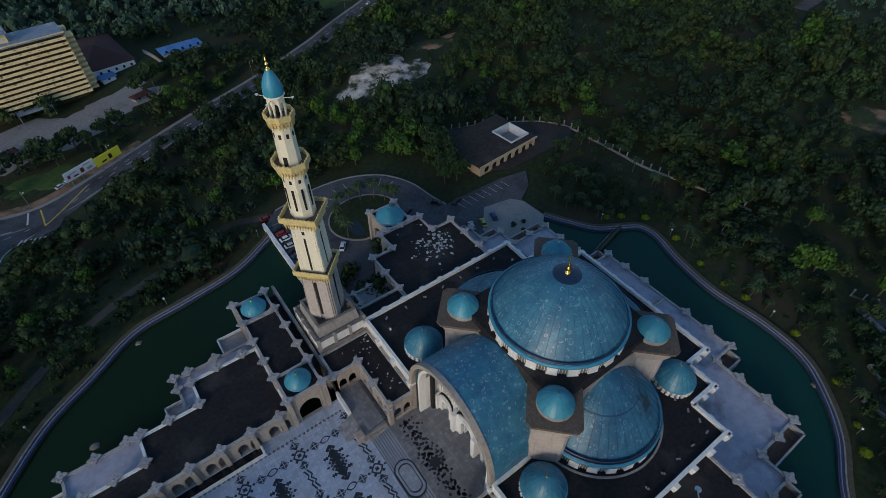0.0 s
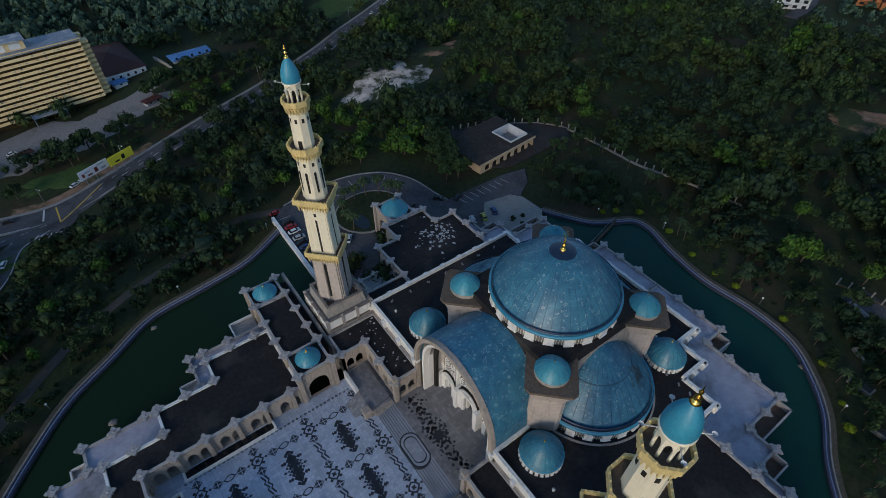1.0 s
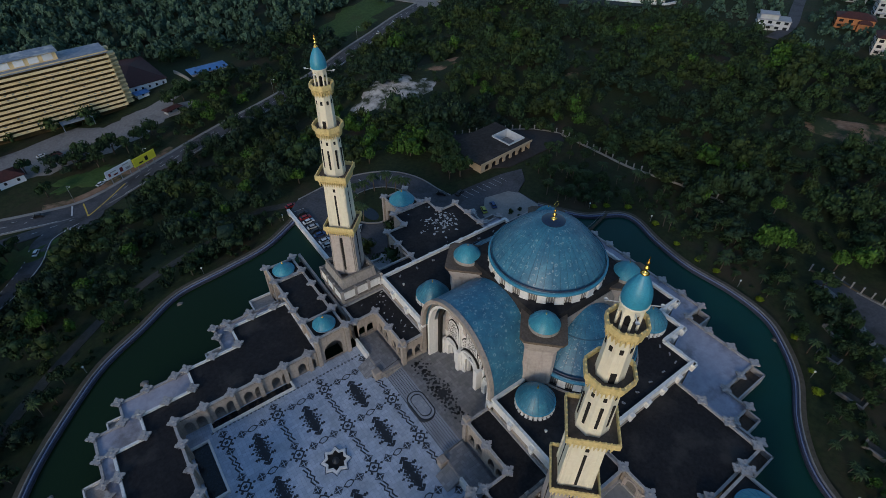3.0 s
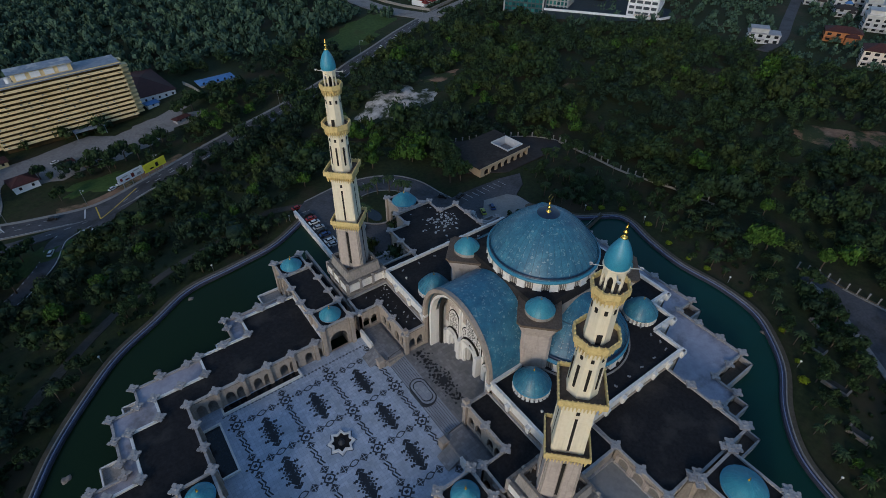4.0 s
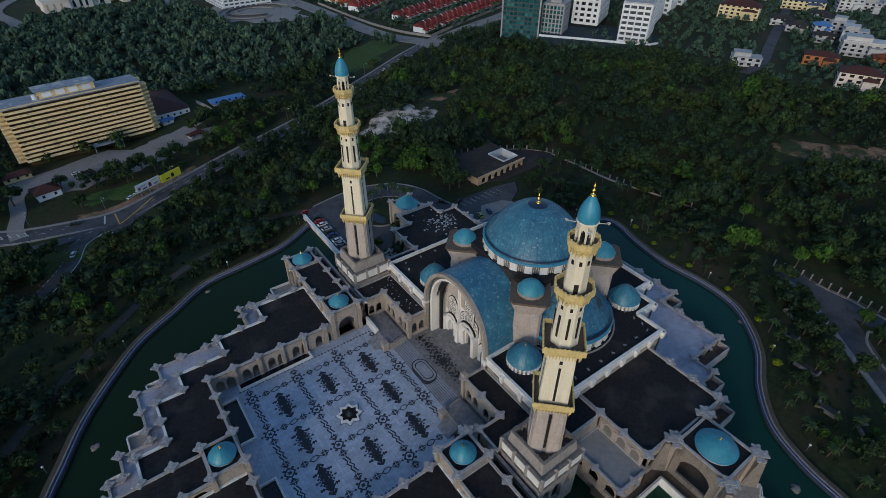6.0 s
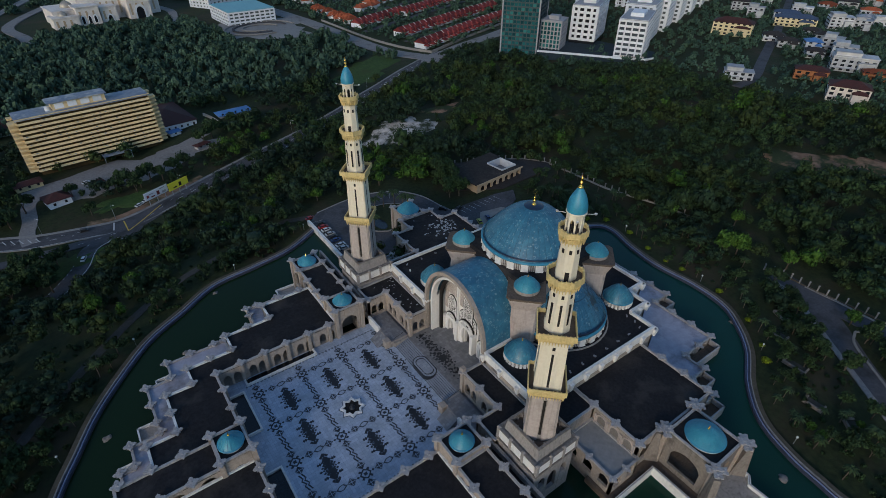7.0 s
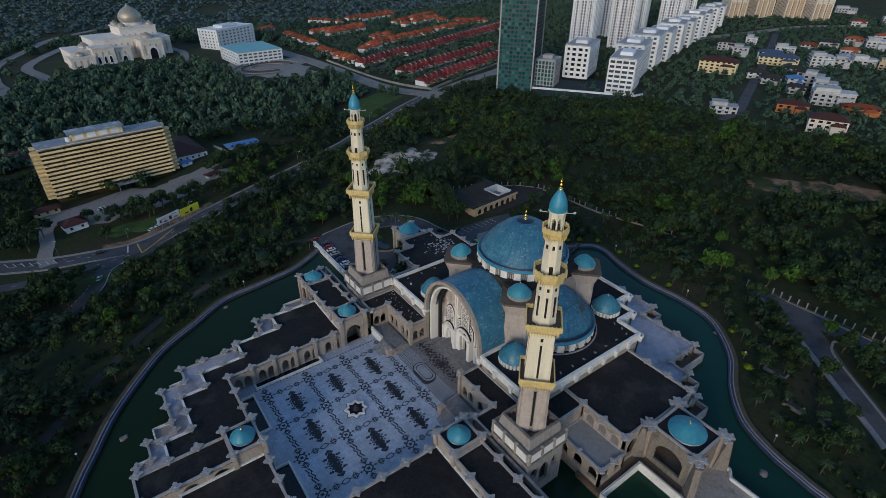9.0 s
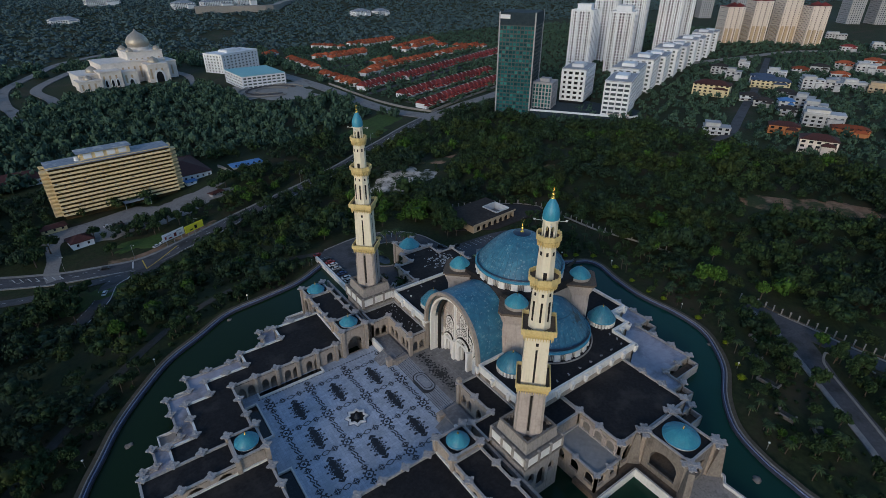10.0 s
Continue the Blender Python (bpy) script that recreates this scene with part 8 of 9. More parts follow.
# villas
C_ = math.atan2(-0.62, -0.78) + math.pi / 2
villa(330, 33, C_ - 0.25, 24, 15, 10, WALL_PINK, ROOF_MAROON, "pink villa with a dark maroon roof and turrets")
villa(360, 70, C_ - 0.2, 22, 12, 7, WALL_ORANGE, ROOF_MAROON, "orange brown villa with a maroon roof")
villa(404, 38, C_ - 0.2, 26, 12, 5, WALL_ORANGE, ROOF_ORANGE, "low house with an orange tiled roof")
villa(412, 62, C_ - 0.2, 30, 14, 11, WALL_VILLA, WALL_VILLA, "white modern villa with flat roofs", True)
villa(318, 103, C_ - 0.1, 20, 11, 6, WALL_VILLA, WALL_GREY, "low white house with a pale flat roof", True, wings=False)
villa(462, 190, C_ - 0.3, 36, 18, 12, WALL_CREAM, ROOF_MAROON, "cream three-storey house with a maroon roof")
rnd = random.Random(21)
FLAT, TILE = "white modern villa with flat roofs among trees", "white villa with a pitched roof among trees"
for x, y, w, d, h, roof in (
        (603, 260, 20, 13, 10, ROOF_DARK), (579, 228, 17, 12, 10, WALL_GREY), (677, 265, 14, 12, 8, WALL_VILLA), (645, 206, 22, 12, 7, WALL_VILLA), (701, 202, 20, 13, 6, ROOF_ORANGE),
        (731, 190, 22, 14, 8, ROOF_DARK), (785, 181, 22, 14, 9, ROOF_ORANGE), (690, 151, 20, 13, 8, ROOF_ORANGE), (773, 152, 22, 16, 11, WALL_VILLA), (786, 134, 20, 14, 8, ROOF_ORANGE),
        (589, 143, 22, 15, 12, WALL_VILLA), (606, 128, 16, 12, 9, WALL_GREY), (638, 136, 18, 12, 8, ROOF_BLUE), (636, 117, 24, 13, 8, WALL_VILLA), (637, 90, 24, 14, 8, WALL_BEIGE),
        (448, 129, 17, 12, 6, ROOF_DARK), (462, 149, 18, 12, 6, ROOF_DARK), (449, 109, 13, 12, 9, ROOF_BLUESHEET), (472, 102, 16, 12, 10, WALL_VILLA), (452, 84, 18, 13, 9, WALL_VILLA),
        (500, 118, 18, 12, 7, ROOF_DARK), (520, 140, 16, 12, 6, ROOF_DARK), (986, 249, 22, 14, 8, ROOF_RED), (1046, 223, 26, 16, 9, WALL_VILLA),
        (1133, 324, 34, 18, 10, WALL_GREY), (430, 98, 14, 11, 6, ROOF_DARK), (860, 170, 24, 15, 8, ROOF_ORANGE)):
    fl = roof in (WALL_VILLA, WALL_GREY, WALL_BEIGE)
    villa(x, y, C_ - rnd.uniform(0.05, 0.4), w, d, h, WALL_BEIGE if roof == WALL_BEIGE else WALL_VILLA, roof, FLAT if fl else TILE, fl)
villa(563, 176, C_ - 0.2, 40, 16, 9, WALL_CREAM, ROOF_SLATE, "long cream house with a blue grey pitched roof")
villa(585, 196, C_ - 0.2, 26, 12, 9, WALL_VILLA, ROOF_SLATE, "white house with a blue grey pitched roof")
STREET = smooth_line([(300, 92), (330, 96), (380, 116), (440, 140), (520, 172), (650, 226), (800, 290)], 4)
solid("street", ribbon(STREET, -4, 4, 0.6, thick=2), ASPHALT, "grey street between the villas", kind="structure")
HWY = smooth_line([(640, 330), (760, 318), (900, 300), (985, 240), (1000, 190), (1080, 90)], 4)
solid("street", ribbon(HWY, -7, 7, 0.8, thick=2), CONCRETE, "pale road before the beige towers", kind="structure")

# red-roofed terrace houses
house_wall = M().box(-4.4, -6, -4, 4.4, 6, 5.0).box(-4.2, -9, -4, 1.0, -6, 3.0)
house_roof = hip_roof(M(), 8.9, 13, 5.0, 3.9, 0.9, 0.1)
house_roof.box(1.6, -3.6, 5.6, 2.3, -2.9, 9.0)
house_roof.join(hip_roof(M(), 5.4, 5.0, 3.1, 1.9, 0.5, 0.6), Matrix.Translation((-1.6, -7.6, 0)))
house_roof.join(hip_roof(M(), 4.0, 5.0, 5.3, 2.6, 0.4, 0.2), Matrix.Translation((-1.8, -4.6, 0)))
hw_me = house_wall.mesh("wall", WALL_WHITE)
hr_or = house_roof.mesh("roof", ROOF_ORANGE)
gable = hip_roof(M(), 8.7, 14, 5.0, 4.4, 0.1, 4.45)
gable.join(hip_roof(M(), 5.0, 6.0, 3.2, 2.2, 0.4, 0.1), Matrix.Translation((-1.6, -8.6, 0)))
gable.join(hip_roof(M(), 4.2, 6.0, 5.6, 2.9, 0.3, 0.1), Matrix.Translation((1.6, -4.6, 0)))
hr_red = gable.mesh("roof", ROOF_RED)
party = M().add([(4.25, -7.3, 4.6), (4.25, 7.3, 4.6), (4.25, 0, 10.0), (4.6, -7.3, 4.6), (4.6, 7.3, 4.6), (4.6, 0, 10.0)], [(0, 1, 2), (5, 4, 3), (0, 2, 5, 3), (2, 1, 4, 5), (1, 0, 3, 4)]).mesh("party_wall", WALL_VILLA)
hwin = M().box(-0.8, -6.12, 0, 0.8, -6.0, 1.4).mesh("window", GLASS_DARK)
rnd = random.Random(8)
# each row from one end to the other; the nearer four are dark red, the rest orange
ROWS = ((208, 372, 374, 426, 0), (214, 424, 384, 474, 0), (195, 488, 270, 518, 0), (272, 512, 540, 614, 0), (262, 590, 540, 690, 0), (236, 562, 268, 574, 1),
        (200, 512, 197, 596, 1), (206, 655, 206, 760, 0), (189, 822, 214, 850, 0), (250, 750, 345, 772, 0), (262, 718, 330, 742, 1), (306, 886, 338, 840, 1), (374, 872, 472, 888, 0), (390, 846, 452, 862, 1),
        (396, 760, 524, 818, 0), (404, 726, 500, 768, 1), (484, 740, 536, 668, 0), (322, 610, 340, 617, 1), (300, 640, 330, 652, 0))
for r, (ax, ay, bx, by, flip) in enumerate(ROWS):
    L = math.dist((ax, ay), (bx, by))
    a = math.atan2(by - ay, bx - ax)
    n = max(2, int(L / 9.0))
    for k in range(n + 1):
        if r > 3 and rnd.random() < 0.13:
            continue
        x, y = ax + (bx - ax) * k / n, ay + (by - ay) * k / n
        wob = 0.6 if r < 4 else 3.0
        x, y = x + rnd.uniform(-wob, wob), y + rnd.uniform(-wob, wob)
        h = thing("terrace_house", "white terrace house with a dark red tiled roof" if r < 4 else "white terrace house with an orange tiled roof", "house", place(x, y, a + flip * math.pi + (rnd.uniform(-0.12, 0.12) if r > 3 else 0)), "terrace houses")
        body = part("wall", hw_me, None, h)
        part("roof", hr_red if r < 4 else hr_or, None, h)
        if r < 4:
            part("party_wall", party, None, h, "pale party wall above the roof")
            for u in (-2.2, 2.2):
                part("window", hwin, None, body, at=Matrix.Translation((u, 0, 3.6)))
for ax, ay, bx, by in ((206, 399, 380, 452), (190, 462, 384, 534), (236, 548, 540, 652), (216, 640, 470, 722), (222, 790, 380, 812)):
    ln = [(ax + (bx - ax) * k / 16, ay + (by - ay) * k / 16) for k in range(17)]
    solid("street", ribbon(ln, -4, 4, 0.4, thick=2), ASPHALT, "grey street between terrace rows", kind="structure")
NS_ROAD = smooth_line([(184, 322), (190, 338), (172, 375), (164, 429), (158, 541), (148, 640), (142, 720), (150, 850), (190, 980), (260, 1150)], 5)
solid("town_road", ribbon(NS_ROAD, -9, 9, 0.5, thick=2), GRAVEL, "wide grey road past the terrace houses", kind="structure")
EW_ROAD = smooth_line([(198, 335), (230, 344), (270, 352), (310, 364), (360, 384)], 5)
solid("town_road", ribbon(EW_ROAD, -8, 8, 0.55, thick=2), GRAVEL, "grey road before the terrace houses", kind="structure")
solid("estate_wall", ribbon(smooth_line([(204, 350), (188, 385), (178, 440), (174, 540)], 5), -0.4, 0.4, 2.2, thick=5), CONCRETE, "pale estate wall along the road", kind="structure")
solid("estate_wall", ribbon([(204, 350), (250, 364), (300, 381), (346, 398)], -0.4, 0.4, 2.2, thick=5), CONCRETE, "pale estate wall along the road", kind="structure")
W_ROAD = smooth_line([(-150, 540), (-157, 595), (-165, 640), (-166, 737), (-133, 836), (-103, 914), (-57, 968), (0, 1020)], 5)
solid("town_road", ribbon(W_ROAD, -6, 6, 1.0, thick=3), GRAVEL, "grey highway beside the distant mosque", kind="structure")
W_ROAD2 = smooth_line([(-120, 570), (-121, 640), (-135, 719), (-94, 826), (-50, 900)], 5)
solid("town_road", ribbon(W_ROAD2, -6, 6, 1.0, thick=3), GRAVEL, "grey approach road to the distant mosque", kind="structure")
H_ROAD = smooth_line([(250, 1560), (340, 1545), (450, 1524), (530, 1640), (640, 1760)], 5)
solid("town_road", ribbon(H_ROAD, -9, 9, 30.0, thick=30), CONCRETE, "pale road across the far hills", kind="structure")
solid("mosque_drive", ribbon(smooth_line([(30, 640), (34, 670), (40, 720), (20, 790)], 5), -5, 5, 0.7, thick=2), GRAVEL, "grey drive beside the distant mosque", kind="structure")
for x, y, w, h in ((330, 1640, 90, 22), (420, 1660, 60, 26), (250, 1700, 60, 16), (640, 1340, 50, 12), (700, 1330, 40, 12), (60, 1850, 90, 14), (-60, 1500, 60, 8)):
    hz_ = gz(x, y) + max(0.0, min(1.0, (math.hypot(x, y) - 1100) / 1500)) * (60 * noise.noise((x * 0.0016, y * 0.0016, 3.3)) + 25)
    villa(x, y, 0.2, w, 30, h, WALL_WHITE, ROOF_BLUE, "distant white hall on the hillside", group="hillside halls", z=hz_, wings=True)

# trees among the town
rs = np.random.RandomState(17)
x, y = scatter(170, 0, 1100, 900, 11.0, rs)
k = inside(np.array([(262, 215), (300, 120), (300, 20), (330, -60), (1100, -60), (1100, 900), (260, 960), (172, 660), (178, 470), (204, 350), (250, 300)]), x, y)
for line, w in ((STREET, 9), (HWY, 12), (EW_ROAD, 13), (NS_ROAD, 14)):
    k &= line_dist(line, x, y) > w
occupied = [(o.matrix_basis.translation.x, o.matrix_basis.translation.y, 13.0 if o["category"] == "house" else 26.0) for o in scene.objects if o.parent is None and "category" in o.keys() and o["category"] in ("house", "apartment building", "tower block", "office block", "office tower")]
ox = np.array([o[:2] for o in occupied])
orad = np.array([o[2] for o in occupied])
x, y = x[k], y[k]
free = np.array([np.all(np.hypot(ox[:, 0] - a, ox[:, 1] - b) > np.where(orad < 20, 8.0, 24.0)) for a, b in zip(x, y)])
x, y = x[free], y[free]
size = rs.uniform(3.0, 5.5, len(x))
town_t = [tree_template(90 + i, 4, 30, 1.0, 0.75, 0.17, 1) for i in range(6)]
V, F = plant(town_t, x, y, terrain_z(x, y) - 0.5, size, size * rs.uniform(1.1, 1.6, len(x)), rs)
quads_object("street_trees", V, F, LEAF_FAR_HAZE, "dark green trees between the houses")

# ---- gardens, cars and small things ----


def palm_meshes(seed, fronds=13, h=7.0, r=3.0):
    rd = random.Random(seed)
    tr = M()
    pts = [(0.25 * math.sin(k * 0.5), 0.12 * k * 0.3, h * k / 6) for k in range(7)]
    for a, b in zip(pts, pts[1:]):
        tr.tube(a, b, 0.22 - 0.015 * pts.index(a), 6)
    trunk = tr.mesh("trunk", BARK)
    cr = M()
    cx, cy, cz = pts[-1]
    for i in range(fronds):
        a = 2 * math.pi * i / fronds + rd.uniform(-0.2, 0.2)
        up = rd.uniform(0.15, 0.75)
        L = r * rd.uniform(0.85, 1.1)
        ca, sa = math.cos(a), math.sin(a)
        prev = None
        for k in range(7):
            t = k / 6
            rr = L * t
            zz = cz + up * L * t - (0.75 + 0.3 * up) * L * t * t
            w = 0.5 * math.sin(math.pi * min(1, t * 0.85 + 0.15)) + 0.05
            row = [(cx + rr * ca - w * sa, cy + rr * sa + w * ca, zz - 0.22 * w), (cx + rr * ca, cy + rr * sa, zz + 0.1), (cx + rr * ca + w * sa, cy + rr * sa - w * ca, zz - 0.22 * w)]
            if prev:
                cr.add(prev + row, [(0, 1, 4, 3), (1, 2, 5, 4)])
            prev = row
    return trunk, cr.mesh("crown", LEAF_PALM)


def tree_meshes(seed, mat):
    v, f = tree_template(seed, 6, 240, 1.0, 0.8, 0.11, 2)
    me = bpy.data.meshes.new("crown")
    me.from_pydata((v * np.array([3.2, 3.2, 4.4]) + np.array([0, 0, 1.9])).tolist(), [], f.tolist())
    me.materials.append(mat)
    tr = M()
    tr.tube((0, 0, -0.6), (0.1, 0.05, 2.6), 0.24, 7, 0.17)
    for a in (0.4, 2.4, 4.4):
        tr.tube((0.1, 0.05, 2.3), (1.3 * math.cos(a), 1.3 * math.sin(a), 4.2), 0.13, 5, 0.06)
    return tr.mesh("trunk", BARK), me


PALMS = [palm_meshes(i, 12 + i % 3, 5.5 + 1.2 * (i % 3), 2.9 + 0.3 * (i % 2)) for i in range(3)]
TREES = [tree_meshes(200 + i, LEAF) for i in range(3)]
TREES_B = [tree_meshes(220 + i, LEAF_BRIGHT) for i in range(2)]


def put(name, label, cat, group, meshes, x, y, s, rd):
    t = thing(name, label, cat, Matrix.Translation((x, y, gz(x, y) + 0.1)) @ Matrix.Rotation(rd.uniform(0, 6.3), 4, "Z") @ Matrix.Diagonal((s, s, s, 1)), group)
    part("trunk", meshes[0], None, t)
    part("crown", meshes[1], None, t)


rd = random.Random(33)
GARDEN = [(-6.6, 96.2), (-2.6, 96.6), (1.8, 95.6), (6.4, 94.1), (9.0, 90.4), (-9.8, 92.5), (-10.4, 87.2), (11.2, 88.0), (-11.5, 81.0)]
for x, y in GARDEN:
    put("palm_tree", "slender palm tree in the forecourt garden", "palm", "forecourt palms", PALMS[rd.randint(0, 2)], x, y, rd.uniform(0.85, 1.1), rd)
gd = [(0 + 13.0 * math.cos(a / 20 * math.pi) - 1.5, 87 + 11.5 * math.sin(a / 20 * math.pi)) for a in range(40)]
solid("garden_bed", M().prism([(x, max(y, 76.5)) for x, y in gd], -1.9, -1.6), GRASS, "oval grass bed in the forecourt", kind="structure")
solid("garden_kerb", M().join(ribbon([(x * 1.0, max(y, 76.5)) for x, y in gd + gd[:1]], -0.25, 0.25, -1.5, thick=0.4, follow=False)), CONCRETE, "pale kerb round the garden bed", kind="structure")
solid("garden_pool", M().prism([(-7.2 + 2.6 * math.cos(a / 12 * math.pi), 83.5 + 5.0 * math.sin(a / 12 * math.pi)) for a in range(24)], -1.6, -1.5), POOL, "small dark blue pool beside the pavilion", "pool")
# planting along the lake walk
acc, side = 0.0, 0
for (ax, ay), (bx, by) in zip(SHORE_LINE, SHORE_LINE[1:]):
    L = math.dist((ax, ay), (bx, by))
    acc += L
    d = Vector((bx - ax, by - ay)).normalized()
    nn = Vector((d.y, -d.x))
    east = ax > 18
    west = ax < -30 and ay > -60
    if not (east or west) or acc < 3.2:
        continue
    acc = 0.0
    for off0, off1, n in ((5.0, 10, 1), (10, 28 if east else 15, 2)):
        for _ in range(n):
            off = rd.uniform(off0, off1)
            x, y = ax + nn.x * off + d.x * rd.uniform(-2, 2), ay + nn.y * off + d.y * rd.uniform(-2, 2)
            if min(float(line_dist(l_, [x], [y])[0]) for l_ in (W_DRIVE, SE_ROAD, SE_ROAD2)) < 5.0 or (-33 < x < 64 and 56 < y < 113):
                continue
            q_ = rd.random()
            if q_ < (0.32 if east else 0.2):
                put("palm_tree", "low spreading palm in the lakeside garden", "palm", "garden palms", PALMS[rd.randint(0, 2)], x, y, rd.uniform(0.5, 0.85), rd)
            elif q_ < (0.55 if east else 0.6):
                put("small_tree", "small dark green tree in the lakeside garden", "tree", "garden trees", TREES[rd.randint(0, 2)], x, y, rd.uniform(0.55, 1.0), rd)
            elif q_ < 0.6:
                put("small_tree", "bright green young tree in the lakeside garden", "tree", "garden trees", TREES_B[rd.randint(0, 1)], x, y, rd.uniform(0.5, 0.9), rd)
for x, y, s in ((98, -16, 1.7), (103, -20, 1.5), (110, -37, 1.25), (96, -66, 1.0), (122, -8, 1.2), (-88, 118, 1.1), (-64, 123, 1.3), (-40, 128, 1.2), (-52, 120, 1.0), (-104, 104, 1.2), (-20, 122, 1.1), (12, 118, 1.2), (-118, 95, 1.3), (30, 112, 1.2), (104, 14, 1.3)):
    put("bright_tree", "bright light green tree at the edge of the woods", "tree", "bright trees", TREES_B[rd.randint(0, 1)], x, y, s, rd)
# trees and palms on the mown ground behind the forecourt, and round the service building
for x, y, sc in ((38, 85, 1.5), (40, 92, 1.7), (43, 99, 1.6), (46, 106, 1.5), (35, 91, 1.4), (44, 113, 1.5), (37, 97, 1.6), (33, 86, 1.2), (41, 104, 1.8)):
    put("small_tree", "dark green tree beside the service building", "tree", "garden trees", TREES[rd.randint(0, 2)], x, y, sc, rd)
rn = np.random.RandomState(91)
mx, my = scatter(50, 22, 108, 84, 6.2, rn)
mk = inside(MOWN, mx, my) & (line_dist(SHORE_LINE, mx, my) > 5) & ~((my > 76) & (mx < 82)) & ~((mx < 66) & (my > 58))
for x, y in zip(mx[mk], my[mk]):
    q_ = rd.random()
    if q_ < 0.3:
        put("palm_tree", "low spreading palm in the lakeside garden", "palm", "garden palms", PALMS[rd.randint(0, 2)], float(x), float(y), rd.uniform(0.5, 0.9), rd)
    elif q_ < 0.72:
        put("small_tree", "small dark green tree in the lakeside garden", "tree", "garden trees", TREES[rd.randint(0, 2)], float(x), float(y), rd.uniform(0.6, 1.15), rd)
# tall trees before the yellow block
for x, y, sc in ((-97, 222, 1.5), (-91, 225, 1.8), (-85, 222, 1.7), (-79, 227, 1.8), (-73, 224, 1.5), (-88, 217, 1.4), (-65, 231, 1.4), (-58, 237, 1.3), (-118, 231, 1.3), (-140, 226, 1.8), (-112, 205, 1.2), (-147, 214, 1.9), (-40, 258, 1.8), (-33, 265, 2.0)):
    put("yard_tree", "dark spreading tree beside the dusty yard", "tree", "yard trees", TREES[rd.randint(0, 2)], x, y, sc, rd)
for x, y, sc in ((-136, 164, 1.5), (-133, 149, 1.6), (-139, 146, 1.7), (-130, 160, 1.3), (-133, 138, 1.5), (-141, 156, 1.7), (-126, 166, 1.0), (-144, 166, 1.4), (-146, 138, 1.7), (-135, 155, 1.4)):
    put("yard_tree", "dark spreading tree between the slip roads", "tree", "yard trees", TREES[rd.randint(0, 2)], x, y, sc, rd)
# trees along the road through the gardens
for line_, offs in ((SE_ROAD, (-9.0,)), (SE_ISLE, (3.5,))):
    for k in range(2, len(line_) - 1, 4):
        (ax, ay), (bx, by) = line_[k], line_[k + 1]
        d = Vector((bx - ax, by - ay)).normalized()
        for o_ in offs:
            o2 = o_ + rd.uniform(-1.0, 1.6)
            x, y = ax - d.y * o2 + rd.uniform(-1.5, 1.5), ay + d.x * o2 + rd.uniform(-1.5, 1.5)
            if float(line_dist(SHORE_LINE, [x], [y])[0]) > 9:
                put("road_tree", "dark green tree beside the garden road", "tree", "road trees", TREES[rd.randint(0, 2)], x, y, rd.uniform(0.8, 1.35), rd)
# low thicket between the lake walk and the woods
rs = np.random.RandomState(71)
x, y = scatter(-175, -110, 130, 125, 2.9, rs)
sd = line_dist(SHORE_LINE, x, y)
k = ~inside(LAKE, x, y) & (sd > np.where(x < 0, 4.6, 8.0)) & (sd < np.where(x < 0, 34, 30)) & ~((x > -33) & (x < 64) & (y > 54)) & ((x > 20) | ((x < -30) & (y > -60)))
for l_, w_ in ((W_DRIVE, 2.3), (SE_ROAD, 6.0), (SE_ROAD2, 7.0)):
    k &= line_dist(l_, x, y) > w_
k &= rs.rand(len(x)) < np.where(x < 0, 0.34, 0.42)
x, y = x[k], y[k]
size = rs.uniform(0.7, 1.7, len(x))
shrub_t = [tree_template(400 + i, 3, 46, 1.0, 0.8, 0.22, 2) for i in range(5)]
V, F = plant(shrub_t, x, y, terrain_z(x, y) - 0.3, size, size * rs.uniform(0.8, 1.7, len(x)), rs)
quads_object("thicket", V, F, LEAF, "low dark green thicket along the lake walk")
# clipped yellow bushes
bv, bf = tree_template(300, 6, 260, 1.0, 0.7, 0.09, 3, 0.3, 0.6)
bush = bpy.data.meshes.new("bush")
bush.from_pydata((bv * np.array([1.7, 1.7, 1.3])).tolist(), [], bf.tolist())
bush.materials.append(LEAF_YELLOW)
for k in range(11):
    i = int(len(SHORE_LINE) * (0.67 + 0.025 * k + 0.008 * math.sin(5.0 * k)))
    if i + 1 < len(SHORE_LINE):
        (ax, ay), (bx, by) = SHORE_LINE[i], SHORE_LINE[i + 1]
        d = Vector((bx - ax, by - ay)).normalized()
        x, y = ax + d.y * 5.2, ay - d.x * 5.2
        s = rd.uniform(0.9, 1.5)
        solid("bush", bush, None, "round clipped yellow green bush by the lake walk", "bush", group="clipped bushes", at=Matrix.Translation((x, y, gz(x, y))) @ Matrix.Diagonal((s, s, s, 1)))
# stones in the lake
for x, y, s in ((63, -41.5, 1.5), (17.5, -81.5, 1.7), (-97, 54, 1.6), (-123, 33, 1.6), (-80.5, 79.5, 1.2), (30.5, -52, 1.3), (36, -45.5, 1.0), (-113, 25.5, 1.2)):
    v, f = core_template(int(abs(x)), 4)
    m = M().add((v * np.array([s * 0.95, s * 0.75, s * 0.4])).tolist(), [tuple(q_) for q_ in f.tolist()], True)
    solid("lake_stone", m, STONE_DARK, "weathered dark boulder in the lake", "boulder", group="lake boulders", at=Matrix.Translation((x, y, -3.5)))
# the small weir bridge
br = thing("footbridge", "narrow dark footbridge over the lake inlet", "bridge")
part("deck", M().tube((50.6, 26.0, -2.4), (68.5, 30.2, -2.4), 0.6, 4), BROWN_PATH, br)
part("rail", M().tube((50.6, 26.8, -1.2), (68.3, 31.0, -1.2), 0.08, 4), STONE_GREY, br)

